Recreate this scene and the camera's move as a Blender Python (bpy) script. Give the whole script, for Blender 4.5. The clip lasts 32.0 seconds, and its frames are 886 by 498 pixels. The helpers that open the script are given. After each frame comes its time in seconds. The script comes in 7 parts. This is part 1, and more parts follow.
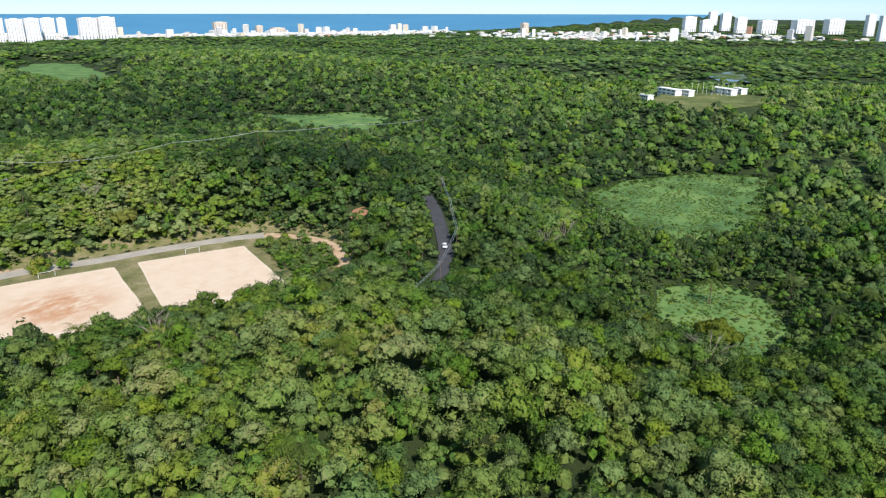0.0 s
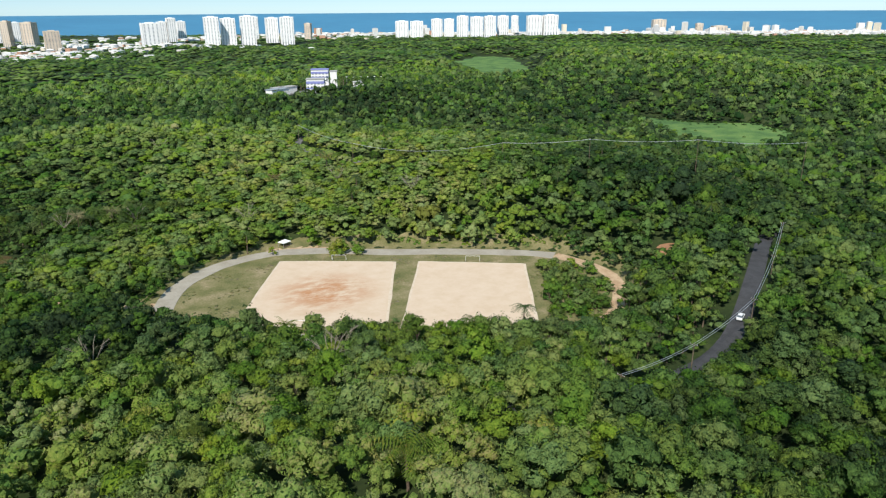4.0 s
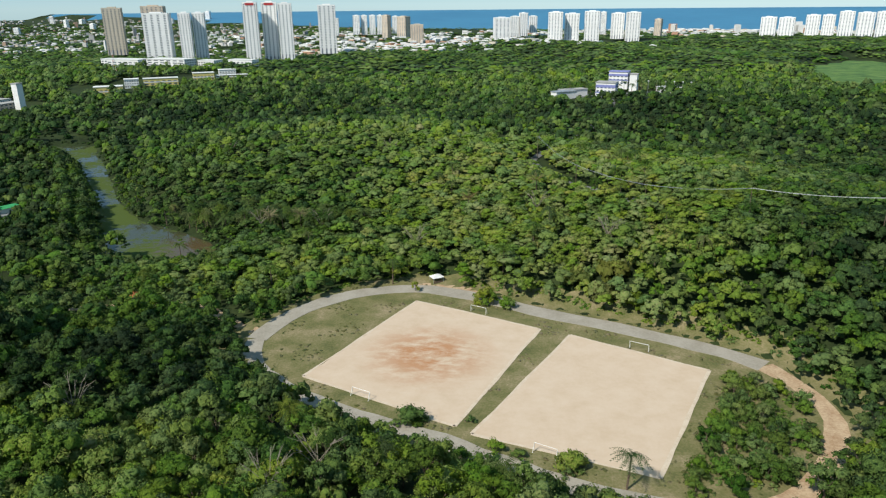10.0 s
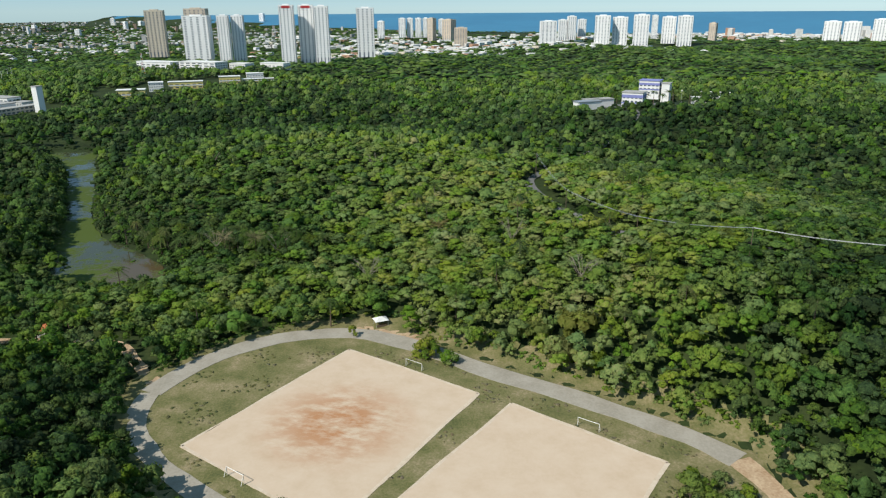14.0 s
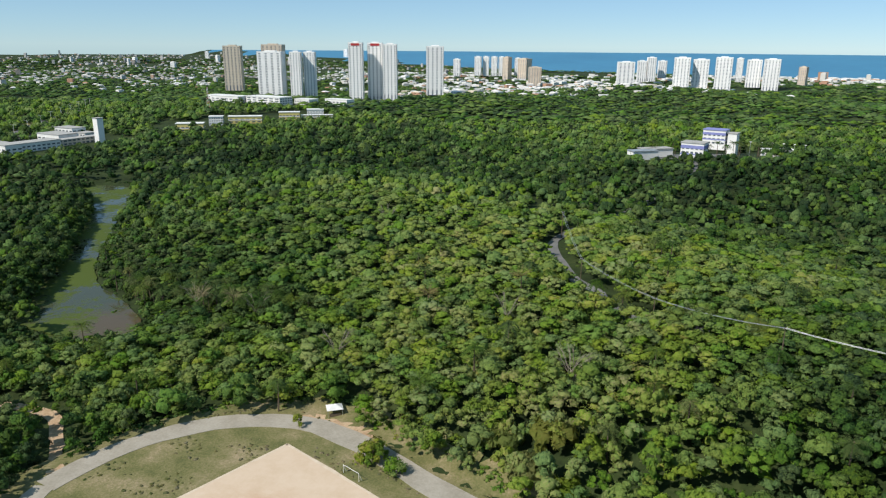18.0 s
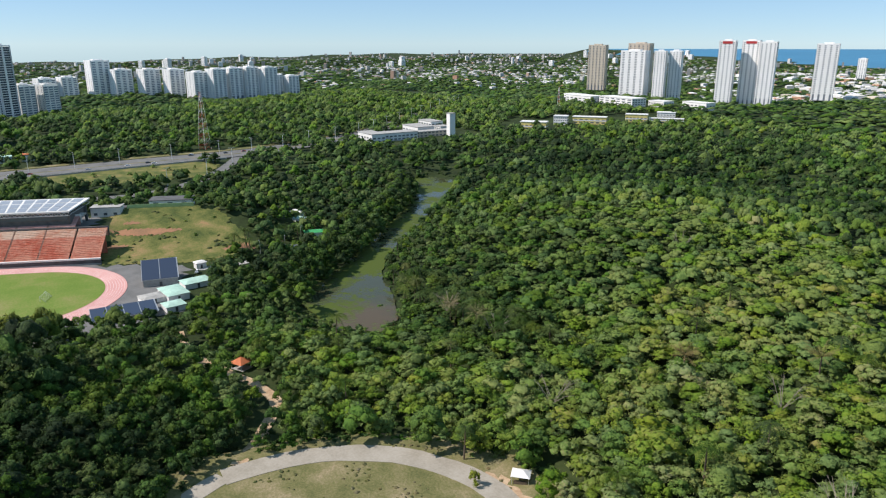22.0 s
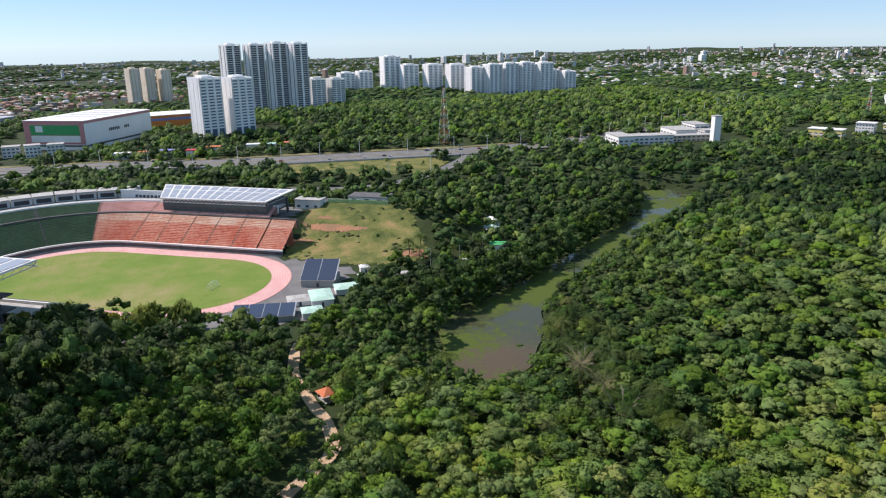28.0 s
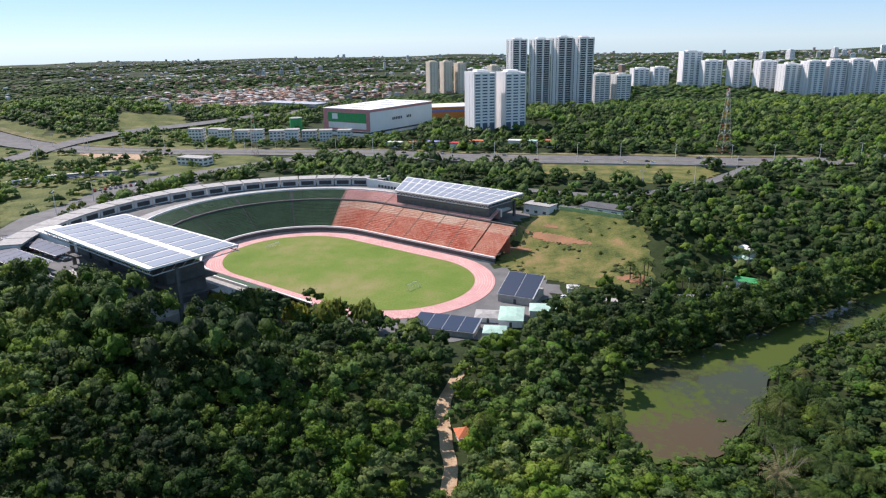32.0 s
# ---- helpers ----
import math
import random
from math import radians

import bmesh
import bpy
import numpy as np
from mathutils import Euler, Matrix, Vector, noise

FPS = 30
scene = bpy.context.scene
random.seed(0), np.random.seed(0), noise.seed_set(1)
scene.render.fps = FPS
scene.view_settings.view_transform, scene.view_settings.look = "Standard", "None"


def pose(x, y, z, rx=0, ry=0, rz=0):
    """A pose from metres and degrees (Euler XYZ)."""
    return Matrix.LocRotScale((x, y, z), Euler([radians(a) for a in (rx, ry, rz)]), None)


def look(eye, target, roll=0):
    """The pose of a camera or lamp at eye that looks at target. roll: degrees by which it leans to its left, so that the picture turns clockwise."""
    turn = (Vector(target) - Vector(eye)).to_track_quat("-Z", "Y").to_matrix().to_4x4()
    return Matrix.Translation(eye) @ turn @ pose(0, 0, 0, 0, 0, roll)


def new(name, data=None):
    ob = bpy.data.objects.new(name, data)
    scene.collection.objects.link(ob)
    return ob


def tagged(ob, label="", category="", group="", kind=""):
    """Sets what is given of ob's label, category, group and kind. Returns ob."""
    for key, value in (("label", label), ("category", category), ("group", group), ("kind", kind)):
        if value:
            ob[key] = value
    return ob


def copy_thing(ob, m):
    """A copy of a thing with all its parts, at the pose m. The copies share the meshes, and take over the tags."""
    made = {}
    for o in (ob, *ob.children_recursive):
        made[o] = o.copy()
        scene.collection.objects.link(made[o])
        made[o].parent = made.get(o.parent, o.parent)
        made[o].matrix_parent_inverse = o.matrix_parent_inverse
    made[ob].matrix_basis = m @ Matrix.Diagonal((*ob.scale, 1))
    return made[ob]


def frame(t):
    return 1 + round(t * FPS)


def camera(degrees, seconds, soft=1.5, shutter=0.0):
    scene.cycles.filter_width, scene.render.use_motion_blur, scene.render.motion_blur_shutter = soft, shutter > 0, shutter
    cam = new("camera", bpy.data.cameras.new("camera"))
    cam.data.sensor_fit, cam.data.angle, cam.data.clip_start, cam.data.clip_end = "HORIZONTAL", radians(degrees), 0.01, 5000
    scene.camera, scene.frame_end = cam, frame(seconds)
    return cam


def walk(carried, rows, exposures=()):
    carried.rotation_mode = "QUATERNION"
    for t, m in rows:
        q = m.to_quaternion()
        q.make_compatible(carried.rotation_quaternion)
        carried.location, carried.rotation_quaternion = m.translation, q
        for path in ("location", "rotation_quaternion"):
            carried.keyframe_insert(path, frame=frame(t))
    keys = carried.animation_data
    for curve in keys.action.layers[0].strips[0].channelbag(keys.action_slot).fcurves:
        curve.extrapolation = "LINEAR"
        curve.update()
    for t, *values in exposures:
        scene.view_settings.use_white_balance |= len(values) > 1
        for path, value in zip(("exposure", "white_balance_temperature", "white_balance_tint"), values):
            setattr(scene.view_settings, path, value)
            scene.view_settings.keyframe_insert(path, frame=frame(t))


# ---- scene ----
cam = camera(64.92, 32.0, 1.2)
# seconds, eye (x, y, z), then heading to the left of +y, pitch and roll in degrees
PATH = [
    (0, -127.04, -31.57, 96.42, -59.892, -18.965, 0.09),
    (0.5, -119.21, -33.26, 95.97, -56.672, -18.954, 0.10),
    (1, -111.22, -34.47, 95.57, -50.355, -18.952, -0.04),
    (1.5, -103.35, -35.46, 95.31, -43.285, -18.940, -0.11),
    (2, -95.48, -36.13, 95.00, -37.436, -18.965, -0.31),
    (2.5, -87.46, -36.46, 94.89, -31.888, -18.956, -0.37),
    (3, -79.32, -36.35, 94.93, -27.890, -18.989, -0.38),
    (3.5, -71.74, -35.55, 95.21, -28.014, -19.028, -0.35),
    (4, -64.71, -34.17, 95.68, -25.420, -19.064, -0.39),
    (4.5, -57.16, -32.89, 95.98, -19.559, -19.070, -0.49),
    (6.5, -31.03, -21.03, 96.26, -11.816, -19.154, -0.02),
    (7, -24.04, -17.37, 96.16, -8.610, -19.197, -0.13),
    (7.5, -17.49, -13.17, 96.08, -6.053, -19.229, -0.24),
    (8, -11.36, -8.74, 96.09, -4.025, -19.241, -0.30),
    (8.5, -5.44, -4.25, 96.15, -1.997, -19.235, -0.31),
    (9, -0.00, 0.00, 96.56, 0.007, -19.253, -0.34),
    (9.5, 5.37, 4.57, 96.74, 2.129, -19.272, -0.51),
    (10, 10.38, 9.22, 96.90, 3.087, -19.265, -0.55),
    (10.5, 14.75, 13.75, 96.92, 3.064, -19.254, -0.56),
    (11, 18.73, 18.51, 97.03, 2.994, -19.242, -0.52),
    (11.5, 22.84, 23.20, 97.23, 3.009, -19.220, -0.65),
    (12, 26.91, 28.05, 97.11, 3.003, -19.184, -0.72),
    (12.5, 30.83, 32.46, 96.94, 2.986, -19.118, -0.75),
    (13, 34.55, 37.00, 97.13, 3.596, -19.093, -0.65),
    (13.5, 38.46, 41.57, 97.38, 5.523, -19.059, -0.52),
    (14, 42.31, 46.42, 97.65, 7.524, -19.039, -0.43),
    (14.5, 46.17, 51.18, 98.00, 9.501, -19.031, -0.39),
    (16.5, 59.24, 69.83, 100.02, 13.239, -17.318, 0.32),
    (17, 61.80, 74.52, 100.14, 13.174, -16.210, 0.48),
    (17.5, 64.51, 79.83, 100.28, 13.124, -16.213, 0.48),
    (18, 67.06, 85.11, 100.26, 14.047, -16.222, 0.43),
    (18.5, 69.65, 90.22, 100.41, 16.715, -16.246, 0.25),
    (19, 72.06, 95.44, 100.66, 20.306, -16.268, 0.30),
    (19.5, 74.03, 101.18, 100.51, 22.122, -16.264, 0.30),
    (20, 76.19, 107.35, 100.31, 23.653, -16.288, 0.14),
    (20.5, 77.98, 113.12, 100.60, 25.216, -16.313, 0.21),
    (21, 78.99, 118.52, 100.78, 28.593, -16.351, 0.15),
    (21.5, 80.13, 124.66, 100.93, 37.676, -16.416, 0.01),
    (22, 81.58, 131.82, 100.57, 43.913, -16.405, -0.06),
    (22.5, 82.48, 138.22, 100.23, 43.983, -16.404, -0.20),
    (23, 83.00, 144.06, 99.94, 45.941, -16.401, -0.30),
    (23.5, 82.96, 150.16, 99.69, 48.377, -16.415, -0.48),
    (24, 82.85, 156.14, 99.76, 50.594, -16.438, -0.51),
    (24.5, 82.48, 162.46, 99.60, 52.930, -16.460, -0.57),
    (25, 81.83, 168.32, 99.36, 55.281, -16.468, -0.57),
    (25.5, 80.70, 174.21, 99.43, 57.840, -16.519, -0.56),
    (26, 79.58, 179.82, 99.31, 60.541, -16.534, -0.69),
    (26.5, 78.21, 185.52, 99.46, 63.122, -16.574, -0.68),
    (28.5, 70.47, 206.72, 98.89, 69.764, -16.592, -0.93),
    (29, 68.06, 212.17, 98.85, 72.327, -16.581, -1.09),
    (29.5, 65.23, 216.90, 98.93, 75.952, -16.585, -1.16),
    (30, 62.41, 221.95, 99.09, 82.184, -16.577, -1.06),
    (30.5, 59.42, 227.09, 98.82, 86.237, -16.568, -1.08),
    (31, 56.35, 231.94, 99.05, 88.096, -16.641, -1.00),
    (31.5, 52.75, 236.54, 99.20, 90.049, -16.667, -0.84),
    (32, 48.58, 241.21, 99.05, 92.220, -16.705, -0.93),
]


def flown(x, y, z, yaw, pitch, roll):
    a, b = radians(yaw), radians(pitch)
    way = Vector((-math.sin(a) * math.cos(b), math.cos(a) * math.cos(b), math.sin(b)))
    return look((x, y, z), Vector((x, y, z)) + way, roll)


walk(cam, [(t, flown(*row)) for t, *row in PATH], [(0.0, 0.48, 6280, 15), (4.0, 0.32, 6400, 10), (9.0, 0.12, 6450, 8), (14.0, 0.05, 6450, 8), (19.0, 0.18, 6480, 12), (24.0, 0.36, 6470, 19), (32.0, 0.42, 6480, 24)])

# ---- light ----
SUN_EL, SUN_AZ = radians(46), math.atan2(-0.667, -0.741)
world = bpy.data.worlds.new("sky")
scene.world = world
world.use_nodes = True
wn = world.node_tree.nodes
sky = wn.new("ShaderNodeTexSky")
sky.sky_type, sky.sun_disc = "NISHITA", False
sky.sun_elevation, sky.sun_rotation = SUN_EL, SUN_AZ
sky.altitude, sky.air_density, sky.dust_density, sky.ozone_density = 100, 0.7, 0.0, 4.0
wn["Background"].inputs["Strength"].default_value = 0.094
cool = wn.new("ShaderNodeMix")
cool.data_type, cool.blend_type = "RGBA", "MULTIPLY"
cool.inputs[0].default_value, cool.inputs[7].default_value = 1.0, (0.90, 0.98, 1.08, 1)
world.node_tree.links.new(sky.outputs[0], cool.inputs[6])
veil = wn.new("ShaderNodeMix")  # thin humid haze evens out the whole sky
veil.data_type = "RGBA"
veil.inputs[0].default_value, veil.inputs[7].default_value = 0.4, (3.3, 5.8, 6.9, 1)
world.node_tree.links.new(cool.outputs[2], veil.inputs[6])
world.node_tree.links.new(veil.outputs[2], wn["Background"].inputs["Color"])
sun_data = bpy.data.lights.new("sun", "SUN")
sun_data.energy, sun_data.angle, sun_data.color = 4.6, radians(0.53), (1.0, 0.95, 0.86)
sun = new("sun", sun_data)
sun.matrix_world = look((-0.667 * 900, -0.741 * 900, 900 * math.tan(SUN_EL)), (0, 0, 0))
scene.view_settings.exposure = 0.0


# ---- materials ----
def ramp(nt, fac, stops):
    n = nt.nodes.new("ShaderNodeValToRGB")
    while len(n.color_ramp.elements) < len(stops):
        n.color_ramp.elements.new(0.5)
    for e, (p, c) in zip(n.color_ramp.elements, stops):
        e.position, e.color = p, (*c, 1)
    nt.links.new(fac, n.inputs[0])
    return n.outputs[0]


def noise_node(nt, scale, detail=4.0, rough=0.6, vec=None):
    n = nt.nodes.new("ShaderNodeTexNoise")
    n.inputs["Scale"].default_value, n.inputs["Detail"].default_value, n.inputs["Roughness"].default_value = scale, detail, rough
    if vec is None:
        vec = nt.nodes.new("ShaderNodeNewGeometry").outputs["Position"]
    nt.links.new(vec, n.inputs["Vector"])
    return n.outputs["Fac"]


def mix_rgb(nt, fac, a, b, mode="MIX"):
    n = nt.nodes.new("ShaderNodeMix")
    n.data_type, n.blend_type = "RGBA", mode
    for s, v in ((0, fac), (6, a), (7, b)):
        if isinstance(v, (int, float)):
            n.inputs[s].default_value = v
        elif isinstance(v, tuple):
            n.inputs[s].default_value = (*v, 1)
        else:
            nt.links.new(v, n.inputs[s])
    return n.outputs[2]


def maths(nt, op, a, b=0.0):
    n = nt.nodes.new("ShaderNodeMath")
    n.operation = op
    for s, v in ((0, a), (1, b)):
        if isinstance(v, (int, float)):
            n.inputs[s].default_value = v
        else:
            nt.links.new(v, n.inputs[s])
    return n.outputs[0]


def material(name, base=(0.5, 0.5, 0.5), rough=0.7, metal=0.0, spec=0.3):
    m = bpy.data.materials.new(name)
    m.use_nodes = True
    b = m.node_tree.nodes["Principled BSDF"]
    b.inputs["Base Color"].default_value = (*base, 1)
    b.inputs["Roughness"].default_value, b.inputs["Metallic"].default_value = rough, metal
    b.inputs["Specular IOR Level"].default_value = spec
    return m, m.node_tree, b


def worn(name, base, dark=None, scale=0.4, fine=4.0, rough=0.8, metal=0.0, spread=0.5, bump=0.0):
    """A surface whose colour wanders between two tones at two scales."""
    m, nt, b = material(name, base, rough, metal)
    dark = dark or tuple(c * (1 - spread) for c in base)
    f = maths(nt, "ADD", maths(nt, "MULTIPLY", noise_node(nt, scale), 0.6), maths(nt, "MULTIPLY", noise_node(nt, fine, 3), 0.4))
    nt.links.new(ramp(nt, f, [(0.36, dark), (0.6, base)]), b.inputs["Base Color"])
    if bump:
        bp = nt.nodes.new("ShaderNodeBump")
        bp.inputs["Strength"].default_value, bp.inputs["Distance"].default_value = 0.5, bump
        nt.links.new(noise_node(nt, fine), bp.inputs["Height"])
        nt.links.new(bp.outputs[0], b.inputs["Normal"])
    return m


def foliage(name, stops, sheen=0.2, single=0.0):
    """Leaves: the tone differs from plant to plant, from patch to patch and from leaf to leaf."""
    m, nt, b = material(name, stops[1][1], 0.6, 0.0, 0.08)
    if single:
        plant = maths(nt, "ADD", maths(nt, "MULTIPLY", nt.nodes.new("ShaderNodeObjectInfo").outputs["Random"], 0.5), single)
    else:
        tint = nt.nodes.new("ShaderNodeAttribute")
        tint.attribute_name = "tint"
        plant = tint.outputs["Fac"]
    leaf = nt.nodes.new("ShaderNodeNewGeometry").outputs["Random Per Island"]
    patch = noise_node(nt, 0.014, 3)
    grove = noise_node(nt, 0.055, 2)
    spray = noise_node(nt, 1.6, 4, 0.8)
    f = maths(nt, "ADD", plant, maths(nt, "MULTIPLY", maths(nt, "SUBTRACT", patch, 0.5), 0.5))
    f = maths(nt, "ADD", f, maths(nt, "MULTIPLY", maths(nt, "SUBTRACT", grove, 0.5), 0.45))
    f = maths(nt, "ADD", f, maths(nt, "MULTIPLY", maths(nt, "SUBTRACT", leaf, 0.5), 0.16))
    f = maths(nt, "ADD", f, maths(nt, "MULTIPLY", maths(nt, "SUBTRACT", spray, 0.5), 1.25))
    hue = nt.nodes.new("ShaderNodeHueSaturation")  # kinds of tree differ in hue: bluish, grey-green, yellow-green
    kind = maths(nt, "FRACT", maths(nt, "MULTIPLY", plant, 41.3))
    nt.links.new(maths(nt, "ADD", maths(nt, "MULTIPLY", kind, 0.036), 0.484), hue.inputs["Hue"])
    nt.links.new(maths(nt, "ADD", maths(nt, "MULTIPLY", maths(nt, "FRACT", maths(nt, "MULTIPLY", plant, 97.7)), 0.3), 0.82), hue.inputs["Saturation"])
    nt.links.new(ramp(nt, f, stops), hue.inputs["Color"])
    col = hue.outputs[0]
    nt.links.new(col, b.inputs["Base Color"])
    bp = nt.nodes.new("ShaderNodeBump")
    bp.inputs["Strength"].default_value, bp.inputs["Distance"].default_value = 1.0, 0.6
    nt.links.new(spray, bp.inputs["Height"])
    nt.links.new(bp.outputs[0], b.inputs["Normal"])
    tr = nt.nodes.new("ShaderNodeBsdfTranslucent")
    nt.links.new(col, tr.inputs["Color"])
    mx = nt.nodes.new("ShaderNodeMixShader")
    mx.inputs[0].default_value = sheen
    nt.links.new(b.outputs[0], mx.inputs[1])
    nt.links.new(tr.outputs[0], mx.inputs[2])
    nt.links.new(mx.outputs[0], nt.nodes["Material Output"].inputs["Surface"])
    return m


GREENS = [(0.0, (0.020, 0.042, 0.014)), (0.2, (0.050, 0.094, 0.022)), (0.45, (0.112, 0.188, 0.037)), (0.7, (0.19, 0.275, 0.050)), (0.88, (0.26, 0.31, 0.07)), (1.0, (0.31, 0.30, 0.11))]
LEAF = foliage("leaves", GREENS)
LEAF_BRIGHT = foliage("bush_leaves", GREENS, single=0.46)
LEAF_ONE = foliage("tree_leaves", GREENS, single=0.24)
PALM_LEAF = foliage("palm_leaves", [(0.0, (0.026, 0.056, 0.014)), (0.45, (0.065, 0.11, 0.024)), (0.8, (0.13, 0.17, 0.036)), (1.0, (0.24, 0.21, 0.06))], single=0.25)
TUFT = foliage("tuft_grass", [(0.0, (0.04, 0.06, 0.02)), (0.4, (0.085, 0.105, 0.032)), (0.75, (0.15, 0.15, 0.06)), (1.0, (0.24, 0.2, 0.11))])
DRY_LEAF = foliage("dry_palm_leaves", [(0.0, (0.12, 0.12, 0.04)), (0.5, (0.26, 0.22, 0.1)), (1.0, (0.38, 0.30, 0.16))], single=0.25)
BAMBOO_LEAF = foliage("bamboo_leaves", [(0.0, (0.12, 0.17, 0.03)), (0.5, (0.22, 0.27, 0.05)), (1.0, (0.32, 0.31, 0.08))], 0.5, single=0.25)
DRY = worn("dry_twigs", (0.30, 0.26, 0.2), spread=0.45)
BARK = worn("bark", (0.16, 0.12, 0.085), scale=1.0, rough=0.9)
ASPHALT = worn("asphalt", (0.06, 0.06, 0.065), (0.035, 0.035, 0.038), 0.3, 3, 0.9)
ASPHALT_PALE = worn("worn_asphalt", (0.175, 0.173, 0.168), (0.11, 0.109, 0.105), 0.12, 2, 0.9)
LOOP = worn("gravel_road", (0.36, 0.325, 0.27), (0.27, 0.24, 0.19), 0.15, 1.6, 0.95)
DIRT = worn("dirt", (0.50, 0.37, 0.24), (0.33, 0.21, 0.12), 0.2, 1.6, 0.95)
RED_EARTH = worn("red_earth", (0.34, 0.17, 0.09), (0.22, 0.13, 0.07), 0.15, 1.2, 0.95)
CONCRETE = worn("concrete", (0.42, 0.41, 0.385), spread=0.35)
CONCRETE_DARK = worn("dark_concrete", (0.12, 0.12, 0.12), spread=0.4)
WHITE = worn("white_paint", (0.80, 0.79, 0.76), (0.66, 0.65, 0.62), 0.08, 1.0, 0.6)
CREAM = worn("cream_paint", (0.66, 0.56, 0.45), (0.52, 0.43, 0.34), 0.08, 1.0, 0.7)
SAND_WALL = worn("sand_paint", (0.80, 0.71, 0.58), (0.70, 0.60, 0.47), 0.08, 1.0, 0.7)
BROWN_WALL = worn("brown_cladding", (0.64, 0.56, 0.45), spread=0.2)
BLUE = worn("blue_paint", (0.24, 0.26, 0.52), spread=0.3)
YELLOW = worn("yellow_paint", (0.72, 0.6, 0.22), spread=0.2)
RED_PAINT = worn("red_paint", (0.5, 0.05, 0.05), spread=0.3)
PINK_WALL = worn("pink_paint", (0.62, 0.27, 0.26), spread=0.2)
GREEN_PAINT = worn("green_paint", (0.05, 0.34, 0.12), spread=0.2)
ORANGE_PAINT = worn("orange_paint", (0.72, 0.24, 0.06), spread=0.2)
MINT = worn("mint_roof", (0.42, 0.62, 0.52), spread=0.25)
TERRACOTTA = worn("terracotta", (0.55, 0.17, 0.07), spread=0.3)
STEEL = worn("galvanised_steel", (0.55, 0.56, 0.57), rough=0.45, metal=0.6, spread=0.3)
DARK_STEEL = worn("dark_steel", (0.10, 0.105, 0.11), rough=0.5, metal=0.4, spread=0.3)
GLASS = material("window_glass", (0.09, 0.11, 0.13), 0.2, 0.0, 0.5)[0]
CURTAIN = material("curtained_glass", (0.20, 0.225, 0.26), 0.3, 0.0, 0.5)[0]
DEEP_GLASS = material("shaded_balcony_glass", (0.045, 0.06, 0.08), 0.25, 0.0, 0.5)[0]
TOWER_WHITE = worn("tower_render", (0.88, 0.87, 0.85), (0.80, 0.79, 0.77), 0.05, 0.8, 0.6)
SKYGLASS = material("balcony_glass", (0.11, 0.15, 0.21), 0.25, 0.0, 0.5)[0]
TYRE = material("rubber", (0.02, 0.02, 0.02), 0.8)[0]
CAR_PAINTS = [material("car_paint_" + n, c, 0.3, 0.0, 0.5)[0] for n, c in (("white", (0.75, 0.75, 0.75)), ("silver", (0.42, 0.43, 0.45)), ("black", (0.02, 0.02, 0.022)), ("grey", (0.14, 0.14, 0.15)), ("red", (0.4, 0.03, 0.03)))]


def sand_material():
    m, nt, b = material("sand", (0.68, 0.53, 0.40), 0.95)
    geo = nt.nodes.new("ShaderNodeNewGeometry").outputs["Position"]
    mp = nt.nodes.new("ShaderNodeMapping")
    mp.inputs["Scale"].default_value, mp.inputs["Rotation"].default_value = (0.7, 1.25, 1), (0, 0, radians(20))
    nt.links.new(geo, mp.inputs["Vector"])
    base = ramp(nt, noise_node(nt, 0.16, 8, 0.7), [(0.3, (0.51, 0.385, 0.27)), (0.5, (0.555, 0.43, 0.315)), (0.7, (0.585, 0.465, 0.35))])
    # rust-coloured silt lies in streaks over the middle of the western pitch
    sep = nt.nodes.new("ShaderNodeVectorMath")
    sep.operation = "DISTANCE"
    sep.inputs[1].default_value = (-4, 192, 0)
    nt.links.new(geo, sep.inputs[0])
    near = ramp(nt, maths(nt, "DIVIDE", sep.outputs["Value"], 30.0), [(0.2, (1, 1, 1)), (0.75, (0, 0, 0))])
    streak = ramp(nt, noise_node(nt, 0.16, 8, 0.7, mp.outputs[0]), [(0.37, (0, 0, 0)), (0.57, (1, 1, 1))])
    f = mix_rgb(nt, 1.0, near, streak, "MULTIPLY")
    col = mix_rgb(nt, maths(nt, "MULTIPLY", f, 0.95), base, (0.40, 0.19, 0.085))
    nt.links.new(col, b.inputs["Base Color"])
    return m


def grass_material(name, stops, scale=0.06, fine=1.2):
    m, nt, b = material(name, stops[1][1], 0.9, 0, 0.15)
    f = maths(nt, "ADD", maths(nt, "MULTIPLY", noise_node(nt, scale, 5), 0.65), maths(nt, "MULTIPLY", noise_node(nt, fine, 4), 0.35))
    nt.links.new(ramp(nt, f, stops), b.inputs["Base Color"])
    bp = nt.nodes.new("ShaderNodeBump")
    bp.inputs["Strength"].default_value, bp.inputs["Distance"].default_value = 0.7, 0.3
    nt.links.new(noise_node(nt, fine), bp.inputs["Height"])
    nt.links.new(bp.outputs[0], b.inputs["Normal"])
    return m


SAND = sand_material()
DRY_GRASS = grass_material("dry_grass", [(0.34, (0.085, 0.095, 0.035)), (0.46, (0.145, 0.14, 0.055)), (0.55, (0.20, 0.175, 0.085)), (0.66, (0.31, 0.245, 0.15))], 0.11, 1.6)
TURF = grass_material("turf", [(0.36, (0.10, 0.17, 0.025)), (0.48, (0.14, 0.205, 0.038)), (0.56, (0.20, 0.215, 0.065)), (0.66, (0.27, 0.235, 0.11))], 0.035)
MEADOW = grass_material("meadow", [(0.36, (0.045, 0.095, 0.032)), (0.5, (0.092, 0.17, 0.048)), (0.6, (0.135, 0.215, 0.058)), (0.7, (0.17, 0.20, 0.075))], 0.05, 0.9)
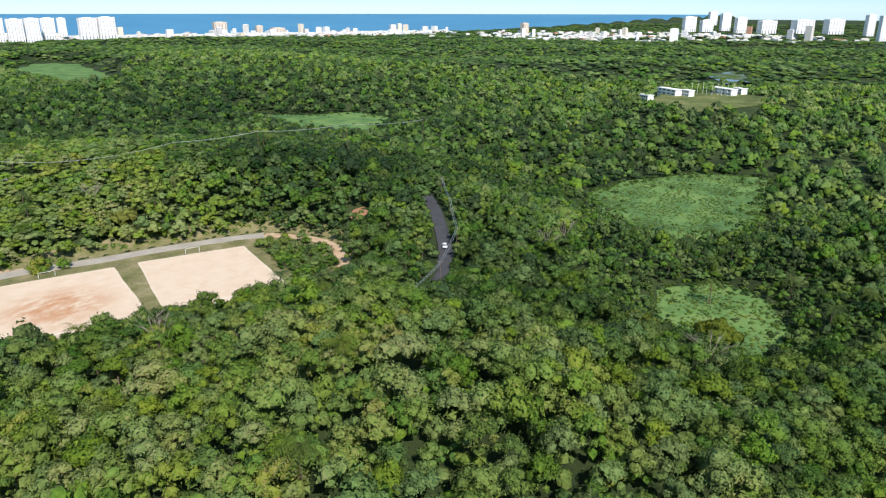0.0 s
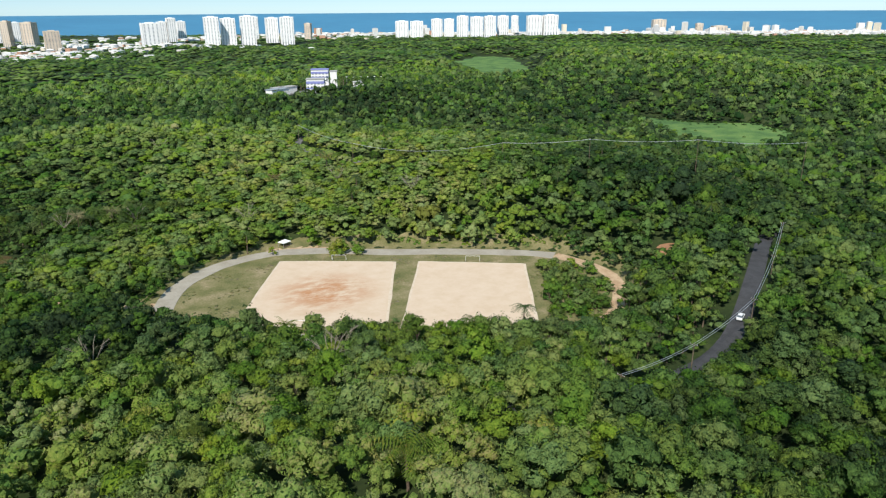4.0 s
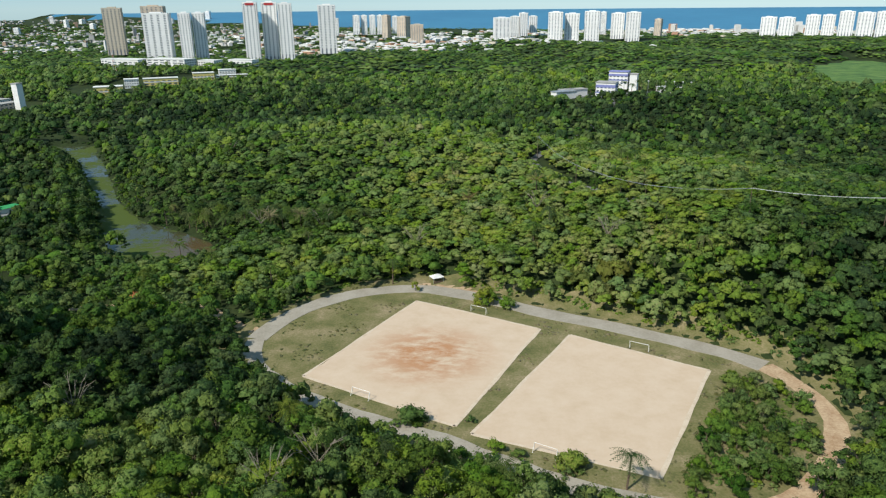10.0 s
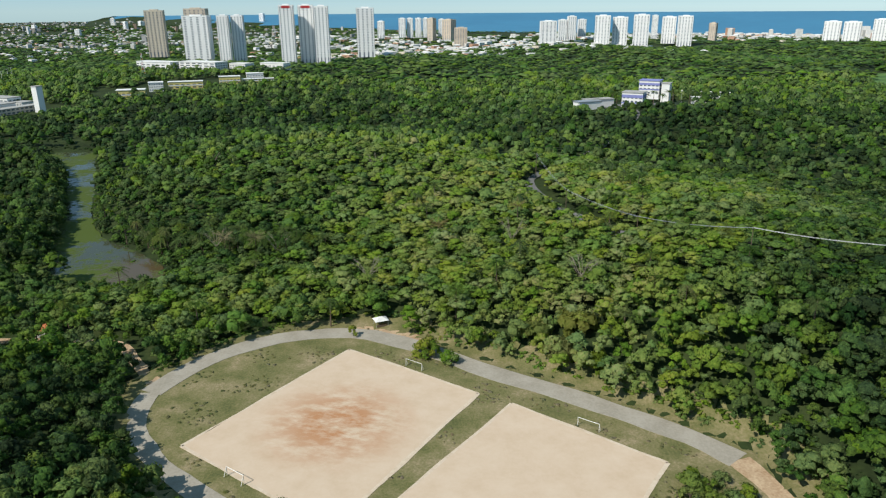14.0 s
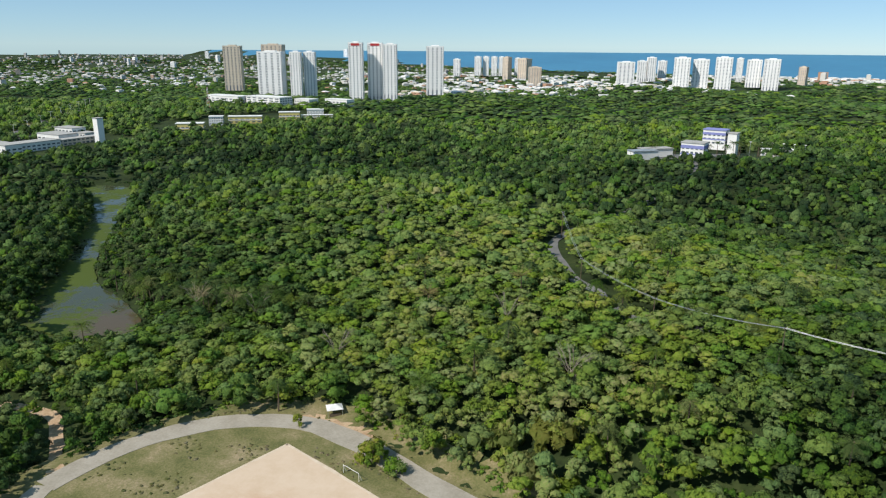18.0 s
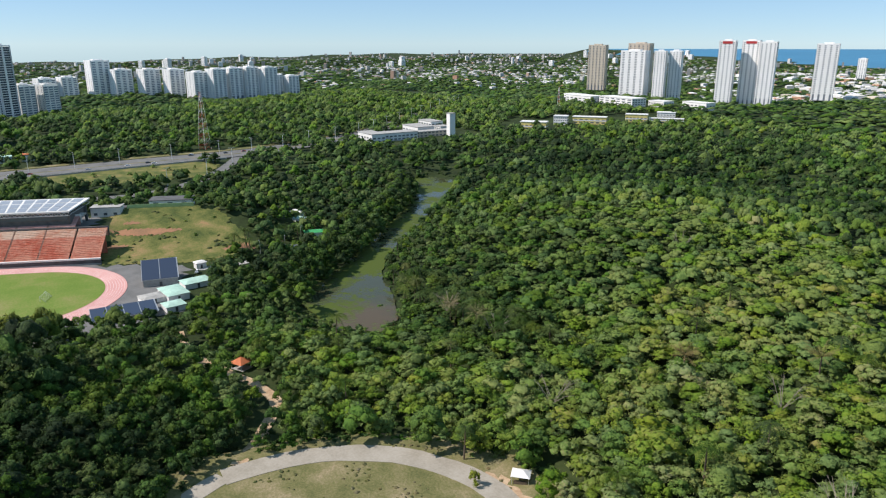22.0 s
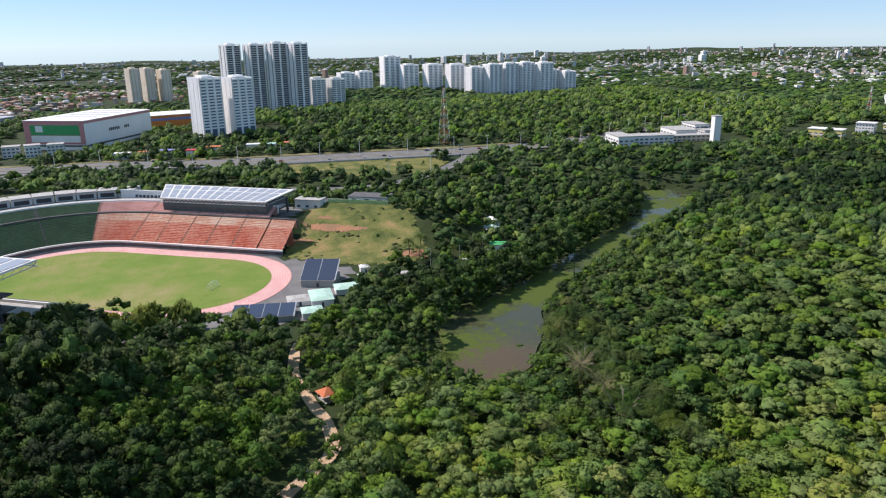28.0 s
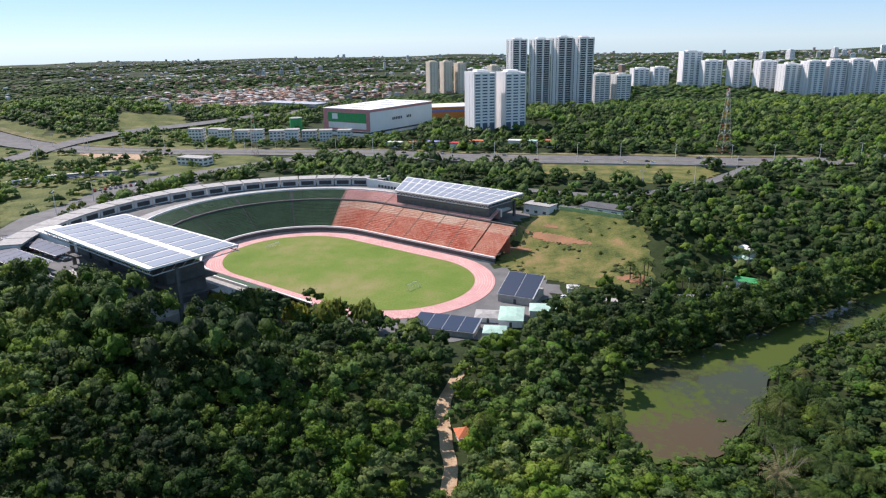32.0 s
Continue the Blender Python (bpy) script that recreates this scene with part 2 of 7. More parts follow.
ROUGH_GRASS = grass_material("rough_grass", [(0.36, (0.045, 0.065, 0.018)), (0.5, (0.105, 0.125, 0.036)), (0.62, (0.18, 0.175, 0.065)), (0.72, (0.27, 0.22, 0.12))], 0.05, 0.8)
BANK = grass_material("bank", [(0.34, (0.04, 0.062, 0.018)), (0.44, (0.085, 0.105, 0.028)), (0.53, (0.15, 0.15, 0.045)), (0.62, (0.23, 0.18, 0.075)), (0.70, (0.36, 0.19, 0.10))], 0.09, 1.3)
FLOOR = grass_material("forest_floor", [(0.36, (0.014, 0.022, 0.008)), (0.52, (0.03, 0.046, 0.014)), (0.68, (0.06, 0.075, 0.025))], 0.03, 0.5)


def water_material(name, deep, weed, share, silt_at=(0, 0, 0), silt_reach=1):
    m, nt, b = material(name, deep, 0.08, 0, 0.38)
    f = ramp(nt, maths(nt, "ADD", maths(nt, "MULTIPLY", noise_node(nt, 0.03, 5), 0.7), maths(nt, "MULTIPLY", noise_node(nt, 0.4, 4), 0.3)), [(share, (0, 0, 0)), (share + 0.08, (1, 1, 1))])
    near = nt.nodes.new("ShaderNodeVectorMath")
    near.operation = "DISTANCE"
    near.inputs[1].default_value = silt_at
    nt.links.new(nt.nodes.new("ShaderNodeNewGeometry").outputs["Position"], near.inputs[0])
    mud = maths(nt, "ADD", maths(nt, "DIVIDE", near.outputs["Value"], silt_reach), maths(nt, "MULTIPLY", noise_node(nt, 0.12, 4), 0.7))
    silt = ramp(nt, mud, [(0.6, (0.088, 0.062, 0.03)), (1.0, deep)])
    nt.links.new(mix_rgb(nt, f, silt, weed), b.inputs["Base Color"])
    nt.links.new(maths(nt, "ADD", maths(nt, "MULTIPLY", f, 0.6), 0.06), b.inputs["Roughness"])
    nt.links.new(maths(nt, "SUBTRACT", 0.22, maths(nt, "MULTIPLY", f, 0.19)), b.inputs["Specular IOR Level"])
    return m


RIVER = water_material("pond_water", (0.05, 0.056, 0.03), (0.072, 0.10, 0.024), 0.45, (-122, 296, -5.8), 42)
SEA = worn("sea_water", (0.055, 0.205, 0.34), (0.045, 0.175, 0.30), 0.002, 0.02, 0.55)


# ---- mesh helpers ----
def mesh_np(name, verts, tris=None, quads=None, mat=None, tint=None, smooth=False, normals=None):
    verts = np.asarray(verts, np.float32).reshape(-1, 3)
    loops, starts = [], []
    n = 0
    for f, k in ((tris, 3), (quads, 4)):
        if f is not None and len(f):
            f = np.asarray(f, np.int32).reshape(-1, k)
            loops.append(f.ravel())
            starts.append(n + np.arange(len(f)) * k)
            n += f.size
    loops, starts = np.concatenate(loops), np.concatenate(starts).astype(np.int32)
    me = bpy.data.meshes.new(name)
    me.vertices.add(len(verts)), me.loops.add(len(loops)), me.polygons.add(len(starts))
    me.vertices.foreach_set("co", verts.ravel())
    me.loops.foreach_set("vertex_index", loops)
    me.polygons.foreach_set("loop_start", starts)
    me.polygons.foreach_set("use_smooth", np.full(len(starts), smooth))
    if tint is not None:
        a = me.attributes.new("tint", "FLOAT", "POINT")
        a.data.foreach_set("value", np.asarray(tint, np.float32))
    if normals is not None:
        a = me.attributes.new("custom_normal", "FLOAT_VECTOR", "POINT")
        a.data.foreach_set("vector", np.asarray(normals, np.float32).ravel())
    me.update(calc_edges=True)
    if mat:
        me.materials.append(mat)
    return me


def part(name, me, parent=None, label="", m=None, mat=None):
    if isinstance(me, bmesh.types.BMesh):
        data = bpy.data.meshes.new(name)
        me.to_mesh(data)
        me.free()
        me = data
        if mat:
            me.materials.append(mat)
    ob = new(name, me)
    if parent:
        ob.parent = parent
    if m is not None:
        ob.matrix_local = m
    return tagged(ob, label)


class Solid:
    """Collects boxes, prisms and tubes for one mesh."""

    def __init__(self):
        self.v, self.q, self.t = [], [], []

    def box(self, x0, x1, y0, y1, z0, z1, m=None):
        n = len(self.v)
        c = [(x, y, z) for z in (z0, z1) for x, y in ((x0, y0), (x1, y0), (x1, y1), (x0, y1))]
        self.v += [tuple(m @ Vector(p)) for p in c] if m is not None else c
        self.q += [tuple(n + i for i in f) for f in ((3, 2, 1, 0), (4, 5, 6, 7), (0, 1, 5, 4), (1, 2, 6, 5), (2, 3, 7, 6), (3, 0, 4, 7))]
        return self

    def tube(self, a, b, ra, rb=None, n=6):
        a, b = Vector(a), Vector(b)
        rb = ra if rb is None else rb
        side = (b - a).orthogonal().normalized()
        up = (b - a).normalized().cross(side)
        k = len(self.v)
        for p, r in ((a, ra), (b, rb)):
            self.v += [tuple(p + r * (math.cos(2 * math.pi * i / n) * side + math.sin(2 * math.pi * i / n) * up)) for i in range(n)]
        self.q += [(k + i, k + (i + 1) % n, k + n + (i + 1) % n, k + n + i) for i in range(n)]
        self.t += [(k + n, k + n + i, k + n + i + 1) for i in range(1, n - 1)] + [(k, k + i + 1, k + i) for i in range(1, n - 1)]
        return self

    def hip(self, x0, x1, y0, y1, z0, z1, run=0.5, m=None):
        """A hipped roof over a rectangle."""
        n, d = len(self.v), min(x1 - x0, y1 - y0) * run
        c = [(x0, y0, z0), (x1, y0, z0), (x1, y1, z0), (x0, y1, z0), (x0 + d, y0 + d, z1), (x1 - d, y0 + d, z1), (x1 - d, y1 - d, z1), (x0 + d, y1 - d, z1)]
        self.v += [tuple(m @ Vector(p)) for p in c] if m is not None else c
        self.q += [tuple(n + i for i in f) for f in ((3, 2, 1, 0), (4, 5, 6, 7), (0, 1, 5, 4), (1, 2, 6, 5), (2, 3, 7, 6), (3, 0, 4, 7))]
        return self

    def mesh(self, name, mat):
        return mesh_np(name, self.v, self.t, self.q, mat)


def empty(name, m, label="", category="", group="", kind=""):
    ob = new(name)
    ob.empty_display_size = 0.5
    ob.matrix_basis = m
    return tagged(ob, label, category, group, kind)


# ---- the lie of the land ----
HILLS = [(-35, 40, 70, 33.1), (60, 55, 60, -7.0), (115, 110, 45, 16.6), (118, 255, 55, 4.4), (160, 300, 70, 10.3), (40, 410, 70, 4.8), (-85, 455, 75, 17.5), (-150, 485, 60, 5.5), (150, 600, 110, 22.8), (165, 500, 70, -6.9), (-105, 150, 45, 7.3), (-130, 320, 60, -4.5)]
HILLS += [(-250, 400, 90, -9.1), (40, 170, 70, 4.2), (-290, 180, 120, -5.9), (280, 60, 90, -8.9), (400, 400, 120, -8.0), (-70, 660, 90, -7.5), (10, 150, 50, -6.4), (-70, 220, 45, -4.8), (75, 160, 40, -13.6), (-60, 90, 30, -9.9), (90, 330, 50, 6.7), (150, 190, 50, 6.4)]
FAR_HILLS = [(-900, -300, 110, 26), (-760, -260, 70, 10), (600, 700, 150, 14), (900, 400, 160, 12), (300, 1100, 200, 10), (850, 1000, 180, 16), (1300, 700, 220, 12), (-300, 1150, 160, 10), (1300, 1500, 300, 12), (600, 1700, 260, 10), (-780, 420, 130, 14), (-900, 900, 220, 12), (700, -60, 120, 12), (420, 200, 70, 8), (1800, 300, 300, 12)]
LOOP_LINE = [(-58, 200), (-53, 215), (-43, 229), (-30, 238), (-12, 242), (3, 238), (17, 231), (32, 222), (50, 214), (66, 205), (82, 196), (91, 188)]
DIRT_LINE = [(91, 188), (96, 177), (98, 166), (96, 155), (90, 145), (82, 136), (71, 129), (62, 127), (51, 128)]
NEAR_LINE = [(51, 128), (37, 131), (28, 135), (20, 140), (11, 144), (2, 149), (-9, 154), (-20, 159), (-33, 166), (-46, 176), (-55, 187), (-58, 200)]
DARK_LINE = [(-10, 62), (8, 66), (30, 71), (52, 77), (71, 83), (88, 92), (112, 109), (132, 124), (153, 140), (178, 158), (205, 190), (215, 230), (190, 270), (150, 285), (105, 295), (80, 305)]
UPPER_LINE = [(80, 305), (68, 316), (64, 330), (54, 348), (48, 368), (41, 399), (48, 425), (70, 470), (100, 540), (120, 600), (118, 650)]
POND_LANE = [(-232, 284), (-226, 300), (-228, 320), (-236, 341), (-246, 358), (-252, 372)]
PATH_LINE = [(-60, 205), (-75, 222), (-90, 235), (-104, 236), (-116, 235), (-128, 233), (-140, 234), (-152, 236), (-165, 240)]
EAST_BANK = [(-122, 284), (-108, 288), (-108, 301), (-118, 313), (-138, 327), (-160, 340), (-180, 361), (-200, 391), (-218, 421), (-241, 459), (-280, 520), (-292, 546)]
WEST_BANK = [(-326, 542), (-328, 508), (-296, 490), (-259, 450), (-233, 411), (-209, 376), (-189, 343), (-172, 312), (-160, 292)]
RIVER_POLY = EAST_BANK + WEST_BANK
MARSHES = {"east": [(262, 96), (307, 84), (350, 50), (360, 6), (250, 0), (206, 12), (190, 30), (216, 66)], "south": [(134, 24), (152, 2), (142, -18), (112, -28), (74, -18), (82, 4), (104, 18)], "middle": [(403, 525), (430, 450), (475, 425), (455, 360), (355, 322), (352, 390)], "far": [(545, 1240), (716, 1420), (760, 1330), (560, 885), (430, 820), (470, 1000)], "club": [(570, 142), (648, 146), (690, 79), (655, 20), (590, 48), (515, 90)], "lake": [(963, 162), (1045, 126), (858, 84), (820, 112)]}
FIELDS = [[(-11, 231), (30, 210), (5, 155), (-38, 178)], [(39, 206), (75, 185), (50, 137), (9, 152)]]
STADIUM_AT, STADIUM_TURN = (-274.0, 176.0), math.atan2(0.807, 0.59)
COAST = (3250.0, -0.55)


def line_gap(x, y, pts):
    """Distance from points to a polyline."""
    best = np.full(np.shape(x), 1e9)
    for (ax, ay), (bx, by) in zip(pts, pts[1:]):
        dx, dy = bx - ax, by - ay
        k = np.clip(((x - ax) * dx + (y - ay) * dy) / (dx * dx + dy * dy), 0, 1)
        best = np.minimum(best, np.hypot(x - ax - k * dx, y - ay - k * dy))
    return best


def inside(x, y, poly):
    hit = np.zeros(np.shape(x), bool)
    for (ax, ay), (bx, by) in zip(poly, poly[1:] + poly[:1]):
        if ay != by:
            hit ^= ((ay > y) != (by > y)) & (x < (bx - ax) * (y - ay) / (by - ay) + ax)
    return hit


def poly_gap(x, y, poly):
    """Signed distance to a polygon's edge, negative inside."""
    g = line_gap(x, y, poly + poly[:1])
    return np.where(inside(x, y, poly), -g, g)


def pitch_frame(x, y):
    c, s = math.cos(STADIUM_TURN), math.sin(STADIUM_TURN)
    return (x - STADIUM_AT[0]) * c + (y - STADIUM_AT[1]) * s, -(x - STADIUM_AT[0]) * s + (y - STADIUM_AT[1]) * c


def ease(v):
    v = np.clip(v, 0, 1)
    return v * v * (3 - 2 * v)


def sea_gap(x, y):
    return (y - COAST[0] - np.where(np.asarray(x) > 0, COAST[1], 0.62 * COAST[1]) * x) / math.hypot(1, COAST[1])


LOOP_POLY = [(-62, 200), (-56, 218), (-45, 233), (-30, 243), (-12, 247), (5, 243), (36, 226), (70, 209), (95, 192), (102, 166), (98, 150), (72, 124), (50, 123), (10, 139), (-24, 156), (-50, 174)]


def ground_z(x, y):
    x, y = np.asarray(x, float), np.asarray(y, float)
    z = np.zeros(np.broadcast(x, y).shape)
    for a, b, s, h in HILLS + FAR_HILLS:
        z = z + h * np.exp(-((x - a) ** 2 + (y - b) ** 2) / (2 * s * s))
    far = np.hypot(x, y - 150)
    roll = 7 * np.sin(x / 190 + 1.3) * np.sin(y / 230 + 0.4) + 4 * np.sin(x / 83 + y / 140)
    z = z + roll * ease((far - 550) / 500) * (1 - ease((sea_gap(x, y) + 900) / 500))
    # the land to the north-west climbs a little towards the horizon
    z = z + 40 * ease((far - 3000) / 1500) * ease((1.3 - np.arctan2(-x, np.maximum(y - 150, 1.0))) / 0.6) * (x < 0)
    # level places
    k = 1 - ease(poly_gap(x, y, LOOP_POLY) / 14)
    z = z * (1 - k)
    for key, poly in MARSHES.items():
        k = 1 - ease((poly_gap(x, y, poly) + 6) / 40)
        z = z * (1 - k) + {"club": 11.8, "lake": 8.8}.get(key, -6.5) * k
    k = 1 - ease((poly_gap(x, y, RIVER_POLY) + 2) / 13)
    z = z * (1 - k) - 6.5 * k
    u, v = pitch_frame(x, y)
    g = np.maximum(np.abs(u + 25) - 150, np.abs(v + 4) - 118)
    g = np.maximum(g, np.minimum(u - 44, -56 - v))
    k = 1 - ease(g / 50)
    ring = np.hypot(u - np.clip(u, -28, 38), v)
    slope = ease((u - 50) / 12)
    bowl = 11 * ease((ring - 66) / 14) * (1 - slope) + 15 * ease((v - 42) / 85) * slope
    z = z * (1 - k) + (-6.2 + bowl) * k
    # the sea climbs to the eye's level as it nears the horizon
    s = sea_gap(x, y)
    sea = -9 + 80 * ease((far - 2900) / 1900)
    shore = ease((s + 60) / 60)
    east = ease((far - 3000) / 1500) * ease((x - 1500) / 1500) * 42
    return np.where(s > 0, sea, (z + east) * (1 - shore) + (sea + 1) * shore)


def gz(x, y):
    return float(ground_z(np.array([x]), np.array([y]))[0])


def ground_sheet():
    k = np.linspace(-1, 1, 281)
    warp = 560 * k + 4100 * np.sign(k) * np.abs(k) ** 5
    gx, gy = np.meshgrid(warp, 200 + warp, indexing="ij")
    r = np.hypot(gx, gy - 150)
    keep = np.minimum(1, 4650 / np.maximum(r, 1))
    gx, gy = gx * keep, 150 + (gy - 150) * keep
    z = ground_z(gx, gy)
    v = np.stack([gx, gy, z], -1).reshape(-1, 3)
    n = len(k)
    i = np.arange(n - 1)
    a = (i[:, None] * n + i[None, :]).ravel()
    q = np.stack([a, a + n, a + n + 1, a + 1], 1)
    wet = sea_gap(v[q, 0].mean(1), v[q, 1].mean(1)) > 0
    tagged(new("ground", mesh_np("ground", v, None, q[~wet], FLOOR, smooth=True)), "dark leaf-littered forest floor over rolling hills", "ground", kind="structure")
    tagged(new("water", mesh_np("water", v, None, q[wet], SEA, smooth=True)), "deep blue sea reaching to the horizon", "sea", kind="structure")


ground_sheet()


def spaced(pts, step):
    """A smooth line through points, at even steps."""
    p = np.array(pts, float)
    out = []
    for i in range(len(p) - 1):
        a, b, c, d = p[max(i - 1, 0)], p[i], p[i + 1], p[min(i + 2, len(p) - 1)]
        n = max(1, int(np.hypot(*(c - b)) / step))
        for t in np.arange(n) / n:
            out.append(0.5 * (2 * b + (c - a) * t + (2 * a - 5 * b + 4 * c - d) * t * t + (3 * b - a - 3 * c + d) * t**3))
    return np.array(out + [p[-1]])


def road(name, label, pts, width, mat, lift=0.12, ragged=0.0, z=None, kind="structure"):
    """A strip with a slab's thickness that follows the ground."""
    c = spaced(pts, 4.0)
    d = np.gradient(c, axis=0)
    side = np.stack([-d[:, 1], d[:, 0]], 1) / np.linalg.norm(d, axis=1)[:, None]
    w = width / 2 + ragged * np.array([[noise.noise(Vector((x * 0.11, y * 0.11, s))) for s in (0, 9)] for x, y in c])
    lay = [c + side * (w[:, :1] + 0.0), c + side * w[:, :1] * 0.33, c - side * w[:, 1:] * 0.33, c - side * w[:, 1:]]
    k = len(c)
    mid = ground_z(c[:, 0], c[:, 1]) if z is None else np.full(k, float(z))
    v = []
    for n, row in enumerate(lay):
        h = np.maximum(mid, ground_z(row[:, 0], row[:, 1])) if z is None else mid
        v.append(np.column_stack([row, h + lift]))
    v = [v[0] - [0, 0, 0.6]] + v + [v[-1] - [0, 0, 0.6]]
    i = np.arange(k - 1)
    q = np.concatenate([np.stack([n * k + i, n * k + i + 1, (n + 1) * k + i + 1, (n + 1) * k + i], 1) for n in range(5)])
    return tagged(new(name, mesh_np(name, np.concatenate(v), None, q[:, ::-1], mat)), label, "road", kind=kind)


def drape(name, label, poly, mat, lift=0.25, step=5.0, category="ground"):
    """A thin sheet laid over the ground inside a polygon, with a skirt round its edge."""
    p = np.array(poly, float)
    lo, hi = p.min(0), p.max(0)
    gx, gy = np.meshgrid(np.arange(lo[0], hi[0] + step, step), np.arange(lo[1], hi[1] + step, step), indexing="ij")
    n = gx.shape[1]
    gx, gy = gx + step * 0.3 * np.sin(gy * 0.7), gy + step * 0.3 * np.sin(gx * 0.9)
    cx, cy = (gx[:-1, :-1] + gx[1:, 1:]) / 2, (gy[:-1, :-1] + gy[1:, 1:]) / 2
    on = inside(cx, cy, poly)
    i, j = np.nonzero(on)
    a = i * n + j
    q = np.stack([a, a + n, a + n + 1, a + 1], 1)
    v = np.stack([gx, gy, ground_z(gx, gy) + (lift(gx, gy) if callable(lift) else lift)], -1).reshape(-1, 3)
    used, q = np.unique(q, return_inverse=True)
    return tagged(new(name, mesh_np(name, v[used], None, q.reshape(-1, 4), mat, smooth=True)), label, category, kind="structure")


def flat_poly(name, poly, z, mat, depth=0.4, ragged=0.0, step=3.0):
    """A level slab with a polygon's outline."""
    p = np.array(poly, float)
    if ragged:
        q = np.concatenate([p, p[:1]])
        p = np.concatenate([a + (b - a) * np.linspace(0, 1, max(2, int(np.hypot(*(b - a)) / step)), endpoint=False)[:, None] for a, b in zip(q, q[1:])])
        p = p + ragged * np.array([noise.noise_vector(Vector((x * 0.17, y * 0.17, 3)))[:2] for x, y in p])
    bm = bmesh.new()
    lo = [bm.verts.new((x, y, z - depth)) for x, y in p]
    hi = [bm.verts.new((x, y, z)) for x, y in p]
    f = bm.faces.new(hi)
    for i in range(len(p)):
        bm.faces.new((lo[i], lo[(i + 1) % len(p)], hi[(i + 1) % len(p)], hi[i]))
    bmesh.ops.triangulate(bm, faces=[f])
    bmesh.ops.recalc_face_normals(bm, faces=bm.faces)
    me = bpy.data.meshes.new(name)
    bm.to_mesh(me)
    bm.free()
    me.materials.append(mat)
    return new(name, me)


# water and marsh
tagged(flat_poly("pond", RIVER_POLY, -5.8, RIVER, 1.5, 1.5), "still brown pond with green floating weed", "pond", kind="structure")
for key, poly in MARSHES.items():
    if key in ("club", "lake"):
        continue
    tagged(flat_poly("marsh", poly, -6.25, MEADOW, 0.6, 2.5), "bright green marsh meadow among the trees", "meadow", kind="structure")
tagged(flat_poly("lawn", MARSHES["club"], 12.05, ROUGH_GRASS, 0.6, 2.5), "mown lawn of a sports club in the woods", "lawn", kind="structure")
tagged(flat_poly("lake", MARSHES["lake"], 9.05, RIVER, 0.6, 2.5), "small blue lake among distant trees", "lake", kind="structure")
# the two sand pitches in their loop
OUTER = [(-70, 200), (-62, 224), (-48, 241), (-31, 251), (-12, 255), (8, 251), (40, 234), (76, 216), (103, 197), (110, 166), (104, 147), (74, 117), (49, 115), (7, 132), (-28, 150), (-56, 168)]
drape("verge", "rough dry grass along the outside of the loop", OUTER, DRY_GRASS, lambda x, y: 0.06 + 0.5 * ease((poly_gap(x, y, LOOP_POLY) - 1.0) / 3.0), 2.5)
tagged(flat_poly("infield", LOOP_POLY, 0.10, DRY_GRASS, 1.0, 0.8), "short dry grass between sand pitches and loop road", "grass", kind="structure")
for f in FIELDS:
    tagged(flat_poly("sand_pitch", f, 0.17, SAND, 0.3, 0.8 if f is FIELDS[0] else 0.7, 1.2), "pale sand football pitch with worn edges", "pitch", kind="structure")
PALE_SAND = worn("pale_sand", (0.60, 0.50, 0.39), (0.50, 0.39, 0.28), 0.4, 2.5, 0.95)
for f in FIELDS:
    for n in range(4):
        road("touchline", "pale worn edge line of the sand pitch", [f[n], tuple((np.array(f[n]) + f[(n + 1) % 4]) / 2), f[(n + 1) % 4]], 0.7 if n != 1 else 1.0, PALE_SAND, z=0.172, lift=0.012, ragged=0.4)
road("loop_road", "pale gravel loop road round the sand pitches", LOOP_LINE, 7.0, LOOP, z=0.14, lift=0.06, ragged=0.7)
road("loop_road", "pale gravel loop road beside the trees", NEAR_LINE, 5.2, LOOP, z=0.13, lift=0.05, ragged=0.9)
road("dirt_track", "tan dirt track at the end of the loop", DIRT_LINE, 5.5, DIRT, z=0.12, lift=0.05, ragged=1.2)
road("forest_road", "dark asphalt road through the forest", DARK_LINE, 5.4, ASPHALT, lift=0.35)
road("hill_road", "worn asphalt lane climbing the hill", UPPER_LINE, 4.6, ASPHALT_PALE, lift=0.35, ragged=0.5)
road("service_lane", "pale concrete service lane between trees by the pond", POND_LANE, 4.0, CONCRETE, lift=0.3, ragged=0.5)
road("footpath", "reddish dirt footpath between trees", PATH_LINE, 3.8, DIRT, lift=0.2, ragged=1.0)


# ---- forest ----
rng = np.random.default_rng(7)


def unit(a):
    return a / np.linalg.norm(a, axis=-1, keepdims=True)


def dome(sides, low=-0.35):
    """A unit dome of two rings under a top."""
    v = [(0.0, 0.0, 1.0)]
    for k in range(sides):
        a = 2 * math.pi * k / sides
        v.append((0.75 * math.cos(a), 0.75 * math.sin(a), 0.62))
    for k in range(sides):
        a = 2 * math.pi * (k + 0.5) / sides
        v.append((1.0 * math.cos(a), 1.0 * math.sin(a), low))
    t = [(0, 1 + k, 1 + (k + 1) % sides) for k in range(sides)]
    for k in range(sides):
        a, b, c, d = 1 + k, 1 + (k + 1) % sides, 1 + sides + k, 1 + sides + (k + 1) % sides
        t += [(a, c, b), (b, c, d)]
    return np.array(v), np.array(t)


def cap(sides, low=-0.25):
    """A unit dome of one ring, for trees far off."""
    a = 2 * math.pi * np.arange(sides) / sides
    v = np.concatenate([[(0, 0, 1.0)], np.column_stack([np.cos(a), np.sin(a), np.full(sides, low)])])
    return v, np.array([(0, 1 + k, 1 + (k + 1) % sides) for k in range(sides)])


